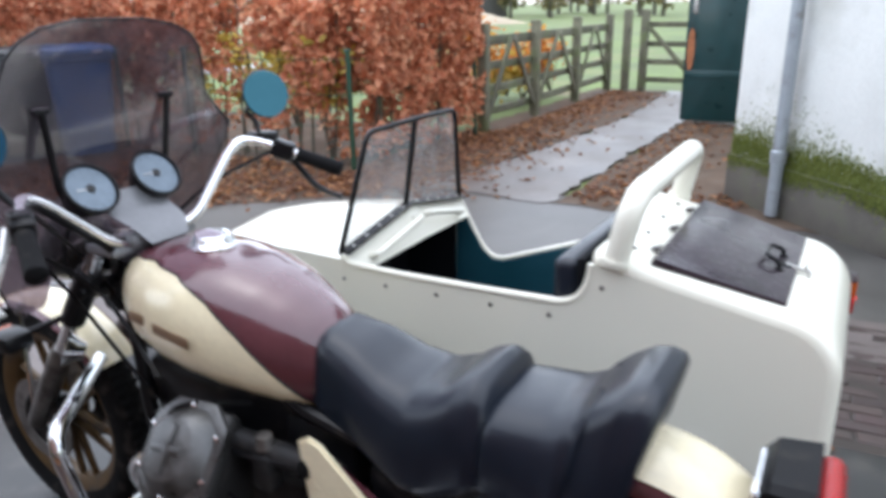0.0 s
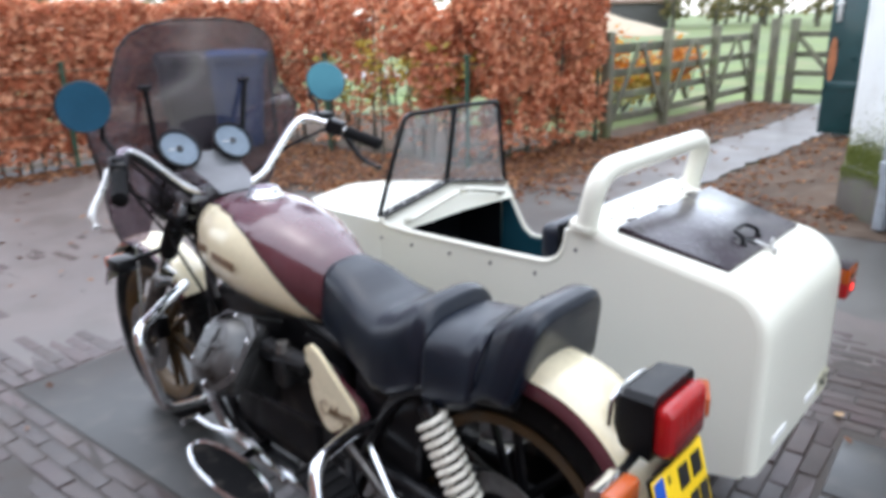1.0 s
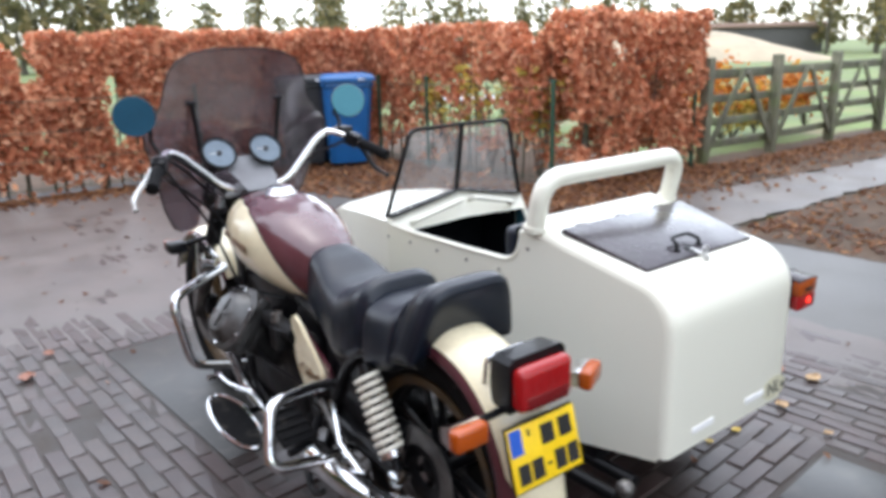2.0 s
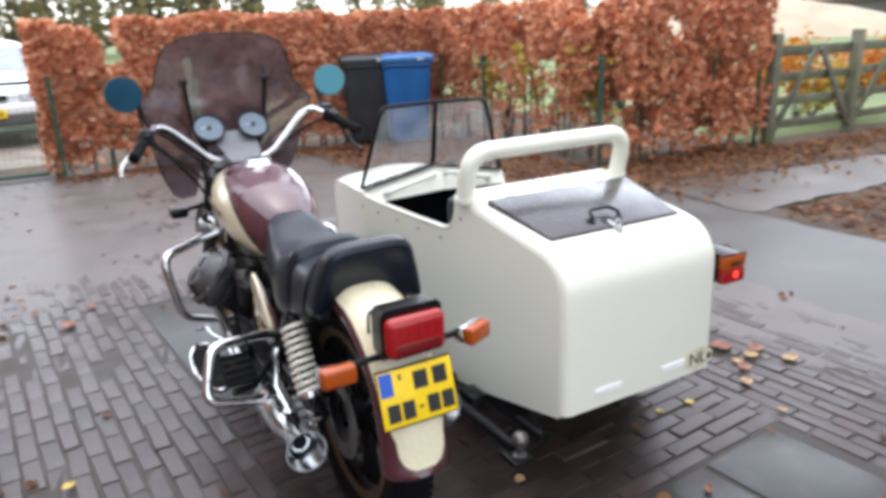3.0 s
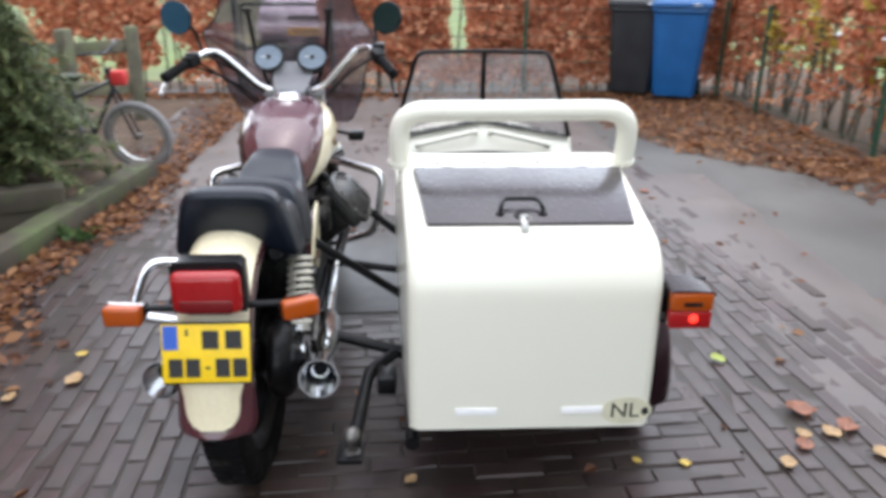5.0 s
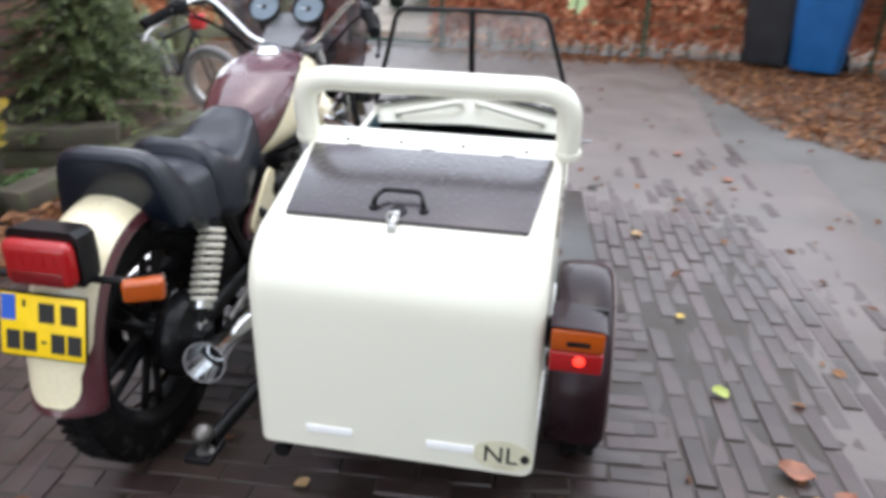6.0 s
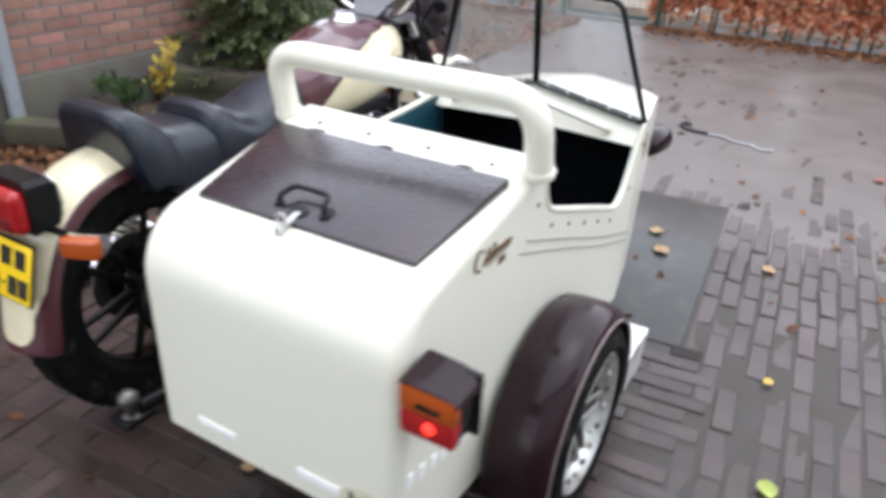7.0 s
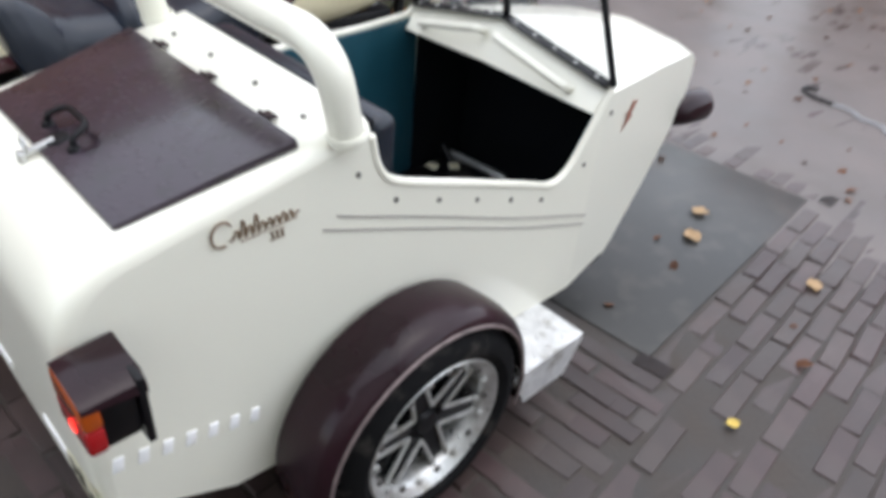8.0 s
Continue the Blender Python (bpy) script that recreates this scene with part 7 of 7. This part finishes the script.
for i, (x, y, r, h, n, m) in enumerate([(7.6, 4.35, 0.5, 1.0, 220, ORANGEL), (8.6, 4.5, 0.6, 1.15, 320, ORANGEL), (9.7, 4.4, 0.6, 1.0, 300, ORANGEL), (10.9, 4.4, 0.6, 1.05, 280, ORANGEL), (9.2, 4.7, 0.6, 0.7, 260, YELLOWL), (10.2, 4.9, 0.6, 0.7, 260, OLIVEL)]):
    shrub((x, y, 0), r, h, n, m, 60 + i, "shrub in orange autumn leaf behind the field fence", (0.065, 0.038))

for i, (x, y, n) in enumerate([(4.62, 5.85, 130), (4.62, 5.05, 110), (4.66, 4.30, 150)]):
    shrub((x, y, 0), 0.40, 1.30, n, YELLOWL, 90 + i, "thin bush with pale yellow leaves growing through the hedge", (0.052, 0.032), 7)

# ---- slatted table and grey timber fence ----
TABLE = mat("silvered_slats", (0.55, 0.56, 0.57), 0.5, 0.1, var=0.15, scale=12)
table = thing("garden_table", (7.3, 8.0, 0), "long silver-grey slatted garden table behind the hedge", "table")
TM = Euler((0, 0, radians(-38))).to_matrix()
for k in range(7):
    part("slat", box(B(), Vector((7.3, 8.0, 0.62)) + TM @ Vector((0, -0.42 + 0.14 * k, 0.0)), (2.3, 0.09, 0.035), 0.005, TM), TABLE, table)
for sx in (-0.95, 0.95):
    for sy in (-0.38, 0.38):
        part("leg", box(B(), Vector((7.3, 8.0, 0.30)) + TM @ Vector((sx, sy, 0)), (0.06, 0.06, 0.60), 0.006, TM), BLACK, table)
fence2 = thing("timber_fence", (-2.4, 5.6, 0), "old grey timber post fence behind the bicycle", "fence")
FT = [(-3.9, 4.5), (-3.35, 4.9), (-2.85, 5.3), (-2.36, 5.7)]
for x, y in FT:
    part("post", box(B(), (x, y, 0.46), (0.13, 0.13, 0.96), 0.02, Euler((random.uniform(-.04, .04), random.uniform(-.04, .04), random.uniform(-.5, .5))).to_matrix()), TIMBER, fence2)
for (xa, ya), (xb, yb) in zip(FT, FT[1:]):
    for z in (0.35, 0.75):
        part("rail", box(B(), ((xa + xb) / 2, (ya + yb) / 2, z), (math.hypot(xb - xa, yb - ya), 0.04, 0.13), 0.008, Euler((0, random.uniform(-.03, .03), math.atan2(yb - ya, xb - xa))).to_matrix()), TIMBER, fence2)

# ---- distance: mound, woods, farm ----
bm = B()
bmesh.ops.create_grid(bm, x_segments=24, y_segments=18, size=1)
for v in bm.verts:
    x, y = v.co.x, v.co.y
    h = max(0.0, (1 - abs(x) ** 1.6) * (1 - abs(y) ** 1.8)) * 3.4
    v.co = Vector((52 + 15 * x * 0.86 + 9 * y * 0.5, 38 - 15 * x * 0.5 + 9 * y * 0.86, h - 0.6 + 0.18 * noise.noise(Vector((x * 6, y * 6, 0)))))
tagged(part("sand_mound", bm, mat("pale_sand", (0.40, 0.33, 0.23), 0.95, var=0.15, scale=0.5, fine=6, bump=0.3), label="broad pale sandy mound in the meadow"), category="mound", kind="structure")


def woods(n, a0, a1, r0, r1, seed, label):
    """A far row of bare and leafy trees along an arc."""
    rg = np.random.default_rng(seed)
    t = thing("far_woods", (0, 0, 0), label, "woods", kind="stuff")
    bm = B()
    trees = []
    for i in range(n):
        a, r = radians(rg.uniform(a0, a1)), rg.uniform(r0, r1)
        x, y, h = r * math.sin(a), r * math.cos(a), rg.uniform(5, 10)
        trees.append((x, y, h))
        tube(bm, [(x, y, -0.5), (x + rg.normal() * 0.2, y, h * 0.5), (x + rg.normal() * 0.5, y, h)], [0.25, 0.15, 0.03], 6, caps=False)
    part("trunks", bm, STEM, t)

    def at_f(g):
        x, y, h = trees[g.integers(len(trees))]
        z = h * g.uniform(0.12, 1.0)
        w = 2.2 * (1 - abs(z / h - 0.45) * 1.3)
        return (x + g.normal() * w * 0.6, y + g.normal() * w * 0.6, z), Vector(g.normal(size=3)), g.uniform(0.5, 1.4)
    v, f = tufts(n * 95, at_f, (0.42, 0.26), seed)
    raw("crowns", v, f, OLIVEL, t)


woods(70, -32, 18, 62, 80, 71, "far row of olive and brown autumn trees")
woods(70, 18, 78, 85, 110, 72, "far row of dull olive trees across the meadow")
shed2 = thing("barn", (75, 42, 0), "low dark barn far across the meadow", "barn")
part("barn_wall", box(B(), (75, 42, 1.2), (12, 5, 2.6), 0.05, Euler((0, 0, radians(-30))).to_matrix()), mat("dark_barn_boards", (0.09, 0.085, 0.08), 0.8, var=0.2), shed2)
part("barn_roof", box(B(), (75, 42, 2.8), (12.6, 5.8, 0.5), 0.15, Euler((0, 0, radians(-30))).to_matrix()), mat("barn_roof_sheet", (0.30, 0.20, 0.16), 0.7, var=0.2), shed2)

# ---- cord on the ground ----
cord = thing("luggage_strap", (0.95, 3.66, 0), "black hook with a pale elastic luggage cord, dropped on the pavers", "strap")
part("hook", tube(B(), spline([(0.74, 3.80, 0.012), (0.68, 3.78, 0.012), (0.685, 3.72, 0.012), (0.76, 3.67, 0.012), (0.88, 3.66, 0.012)], 6), 0.011, 8), BLACK, cord)
part("cord", tube(B(), spline([(0.88, 3.66, 0.012), (0.98, 3.66, 0.012), (1.06, 3.60, 0.012), (1.16, 3.60, 0.012), (1.22, 3.54, 0.012), (1.30, 3.57, 0.012)], 6), 0.0065, 8), mat("pale_cord", (0.42, 0.44, 0.46), 0.7), cord)

# ---- fallen leaves ----
LITTER = leaf_mat("brown_fallen_leaf", (0.20, 0.080, 0.036), (0.40, 0.20, 0.085), 0.55)


def litter(name, poly_at, n, seed, label, size=(0.036, 0.021), up=0.02):
    def at_f(g):
        x, y = poly_at(g)
        return (x, y, 0.006 + up * g.uniform() ** 2), Vector((g.normal() * 0.35, g.normal() * 0.35, 1)), g.uniform(0.55, 1.2)
    v, f = tufts(n, at_f, size, seed)
    return tagged(raw(name, v, f, LITTER, label=label), category="leaves", kind="stuff")


def verge(g):
    while True:
        t = g.uniform()
        if t < 0.40:
            x, y = g.uniform(2.3, 4.4), g.uniform(3.25, 7.2)
            lim = float(np.interp(y, (3.2, 3.57, 4.14, 4.9, 6.0, 7.2), (3.8, 3.3, 2.8, 2.55, 2.3, 2.3)))
            if x < lim - 0.06 + abs(g.normal()) * 0.22:
                continue
        elif t < 0.70:
            x, y = g.uniform(3.6, 7.0), 3.85 - abs(g.normal()) * 0.55
        elif t < 0.85:
            x, y = g.uniform(-0.6, 3.3), 7.35 - abs(g.normal()) * 0.22
        else:
            x, y = g.uniform(6.8, 11.5), 3.5 - abs(g.normal()) * 0.4
        return x, y


litter("leaf_litter", verge, 11000, 81, "thick brown leaf litter below the hedge")


def west(g):
    t = g.uniform()
    if t < 0.55:
        y = g.uniform(-0.6, 3.7)
        return -1.58 + abs(g.normal()) * (0.15 + 0.05 * math.sin(y * 3)), y
    if t < 0.8:
        return g.uniform(-2.42, -1.6), g.uniform(-0.8, 1.4)
    return -1.3 - abs(g.normal()) * 0.25, g.uniform(3.3, 7.1)


litter("leaf_litter", west, 5200, 82, "brown leaves heaped along the planting bed", up=0.035)


def border(g):
    if g.uniform() < 0.7:
        x = g.uniform(4.3, 8.6)
        return x, 1.62 - abs(g.normal()) * 0.4
    return g.uniform(4.2, 5.0), g.uniform(0.3, 1.6)


litter("leaf_litter", border, 650, 83, "scattered brown leaves on bare earth", up=0.012)


def gate_side(g):
    return g.uniform(-3.6, -1.75), 7.32 - abs(g.normal()) * 0.15


litter("leaf_litter", gate_side, 700, 84, "brown leaves at the foot of the hedge by the gate")


def yard(g):
    return g.uniform(-1.5, 2.9), g.uniform(-1.4, 6.5)


litter("scattered_leaves", yard, 210, 85, "single small dry leaves scattered over the pavers", (0.026, 0.016), 0.004)


def fallen_leaf(x, y, s, colour, seed, label):
    """One curled leaf with a stalk."""
    g = np.random.default_rng(seed)
    a, s = g.uniform(0, 6.28), s * 0.78
    e, n = Vector((math.cos(a), math.sin(a), 0)), Vector((-math.sin(a), math.cos(a), 0))
    rows = []
    for i in range(7):
        t = i / 6
        w = s * 0.42 * math.sin(math.pi * min(1, t * 0.93 + 0.05)) ** 0.8
        c = Vector((x, y, 0.007)) + e * s * (t - 0.5) + Vector((0, 0, 0.08 * s * (2 * t - 1) ** 2))
        rows.append([c + n * w * k + Vector((0, 0, 0.14 * abs(k) * w + 0.14 * s * g.uniform(0, 1) * abs(k))) for k in (-1, -0.5, 0, 0.5, 1)])
    o = thing("fallen_leaf", (x, y, 0), label, "leaf", "fallen leaves")
    part("blade", thick(loft(B(), rows), 0.0012), colour, o)
    part("stalk", tube(B(), [rows[0][2], rows[0][2] - e * s * 0.3], 0.0018, 4), STEM, o)


RUST = mat("rust_leaf", (0.27, 0.11, 0.065), 0.6, var=0.3, scale=20)
TAN = mat("tan_leaf", (0.42, 0.27, 0.13), 0.6, var=0.3, scale=20)
LIME = mat("lime_leaf", (0.38, 0.44, 0.10), 0.55, var=0.2, scale=20)
YEL = mat("yellow_fallen", (0.62, 0.44, 0.08), 0.55, var=0.2, scale=20)
for i, (x, y, s, m, l) in enumerate([
        (1.735, 0.529, 0.085, LIME, "single pale green leaf on the pavers"), (1.89, 0.16, 0.13, RUST, "curled rust-brown leaf on the pavers"), (2.00, 0.06, 0.11, RUST, "curled rust-brown leaf on the pavers"),
        (1.93, 0.03, 0.09, TAN, "tan dry leaf on the pavers"), (1.83, 0.02, 0.07, TAN, "tan dry leaf on the pavers"), (1.80, -0.04, 0.09, RUST, "curled rust-brown leaf on the pavers"),
        (2.045, -0.089, 0.10, TAN, "tan dry leaf on the pavers"), (1.70, -0.13, 0.08, TAN, "tan dry leaf on the pavers"), (1.533, 1.888, 0.085, TAN, "tan dry leaf on the pavers"),
        (1.011, 1.989, 0.09, TAN, "tan dry leaf on the wet slab"), (1.09, 1.80, 0.10, TAN, "tan dry leaf on the wet slab"), (1.66, 1.05, 0.05, YEL, "small yellow leaf on the pavers"),
        (0.493, -0.171, 0.06, TAN, "tan dry leaf near the tow ball"), (-0.85, 0.647, 0.06, YEL, "small yellow leaf on the pavers"), (-0.759, 2.299, 0.12, RUST, "dark curled leaf on the pavers"),
        (-0.80, 0.45, 0.10, TAN, "tan dry leaf on the pavers"), (-0.98, 0.33, 0.07, TAN, "tan dry leaf on the pavers"), (-0.62, 2.55, 0.08, RUST, "dark curled leaf on the pavers"),
        (1.62, -0.36, 0.05, TAN, "tan dry leaf on the pavers"), (1.37, -0.12, 0.05, YEL, "small yellow leaf on the pavers"), (1.22, -0.10, 0.04, YEL, "small yellow leaf on the pavers"), (0.98, -0.55, 0.05, RUST, "small rust leaf on the slab"), (2.15, 2.9, 0.10, RUST, "dark curled leaf on the lane"), (1.9, 3.4, 0.10, RUST, "dark curled leaf on the lane")]):
    fallen_leaf(x, y, s, m, 100 + i, l)

# ---- clinker pavers ----
PL, PW, GAP = 0.222, 0.0722, 0.0044


def paver_mesh(l, w, seed):
    g = np.random.default_rng(seed)
    e = 0.0056
    vs = []
    for z, i in ((-0.05, 0.0), (-0.010, 0.0), (0.0, e)):
        for sx, sy in ((-1, -1), (1, -1), (1, 1), (-1, 1)):
            j = g.normal(size=2) * 0.0018
            vs.append((sx * (w / 2 - i) + j[0], sy * (l / 2 - i) + j[1], z + (g.normal() * 0.0012 if z == 0 else 0)))
    fs = [(8, 9, 10, 11)] + [(a + k, a + (k + 1) % 4, a + 4 + (k + 1) % 4, a + 4 + k) for a in (0, 4) for k in range(4)]
    return vs, fs


PM = []
for sd in range(5):
    vs, fs = paver_mesh(PL - GAP, PW - GAP, 500 + sd)
    me = bpy.data.meshes.new("paver")
    me.from_pydata((np.array(vs) * K).tolist(), [], fs)
    me.materials.append(PAVER)
    me.update()
    PM.append((me, vs, fs))

FIELDS = [(-1.722 - 20 * PW, -3.5, -1.722, 7.1, False), (0.0, -2.0, 15 * PW, 5.6, False), (-1 * PW, 0.72, 0.0, 2.15, False), (-8 * PL + 0.055, -0.775, 0.0, 0.715, True), (-1.715, 2.15, 0.0, 7.0, False), (-1.72, -3.5, -1.72 + 11 * PW, -0.79, False)]
NEAR = [(-2.6, -0.6, -1.722, 1.6), (0.0, -0.8, 9 * PW, 0.9), (-0.9, -0.775, 0.0, 0.3)]
near_n, rv, rf = 0, [], []
pr = np.random.default_rng(9)
for x0, y0, x1, y1, across in FIELDS:
    du, dv = (PL, PW) if across else (PW, PL)
    nx, ny = int(round((x1 - x0) / du)), int(round((y1 - y0) / dv))
    for i in range(nx):
        for j in range(ny):
            if across:
                cx, cy = x0 + (i + 0.5 + (0.5 if j % 2 else 0.0)) * du, y0 + (j + 0.5) * dv
            else:
                cx, cy = x0 + (i + 0.5) * du, y0 + (j + 0.5 + (0.5 if i % 2 else 0.0)) * dv
            if cx > x1 - 0.02 or cy > y1 - 0.02:
                cx, cy = (x0, cy) if across else (cx, y0)
                ends = [(x0 + du / 4, cy), (x1 - du / 4, cy)] if across else [(cx, y0 + dv / 4), (cx, y0 + ny * dv - dv / 4)]
                for hx, hy in ends:
                    n0 = len(rv)
                    rv += [tuple(laid(hx + (q[1] * 0.5 if across else q[0]), hy + (q[0] if across else q[1] * 0.5), q[2] + 0.001)) for q in PM[0][1]]
                    rf += [tuple(n0 + q for q in f) for f in PM[0][2]]
                continue
            k = int(pr.integers(5))
            m = pose(0, 0, 0, pr.normal() * 0.30, pr.normal() * 0.40, (90 if across else 0) + pr.normal() * 1.0)
            at = Vector((cx + pr.normal() * 0.002, cy + pr.normal() * 0.002, pr.normal() * 0.0022 + 0.006 * noise.noise(Vector((cx * 0.9, cy * 0.9, 2)))))
            near = near_n < 300 and any(a <= cx <= c and b <= cy <= d for a, b, c, d in NEAR)
            if near:
                o = new("paver", PM[k][0])
                o.parent = pavement
                o.matrix_basis = Matrix.Translation(laid(*at) * K) @ Matrix.Rotation(LAY, 4, "Z") @ m
                near_n += 1
            else:
                n0 = len(rv)
                rv += [tuple(laid(*(m @ Vector(q) + at))) for q in PM[k][1]]
                rf += [tuple(n0 + q for q in f) for f in PM[k][2]]
tagged(raw("paver_field", rv, rf, PAVERS, pavement), kind="stuff")
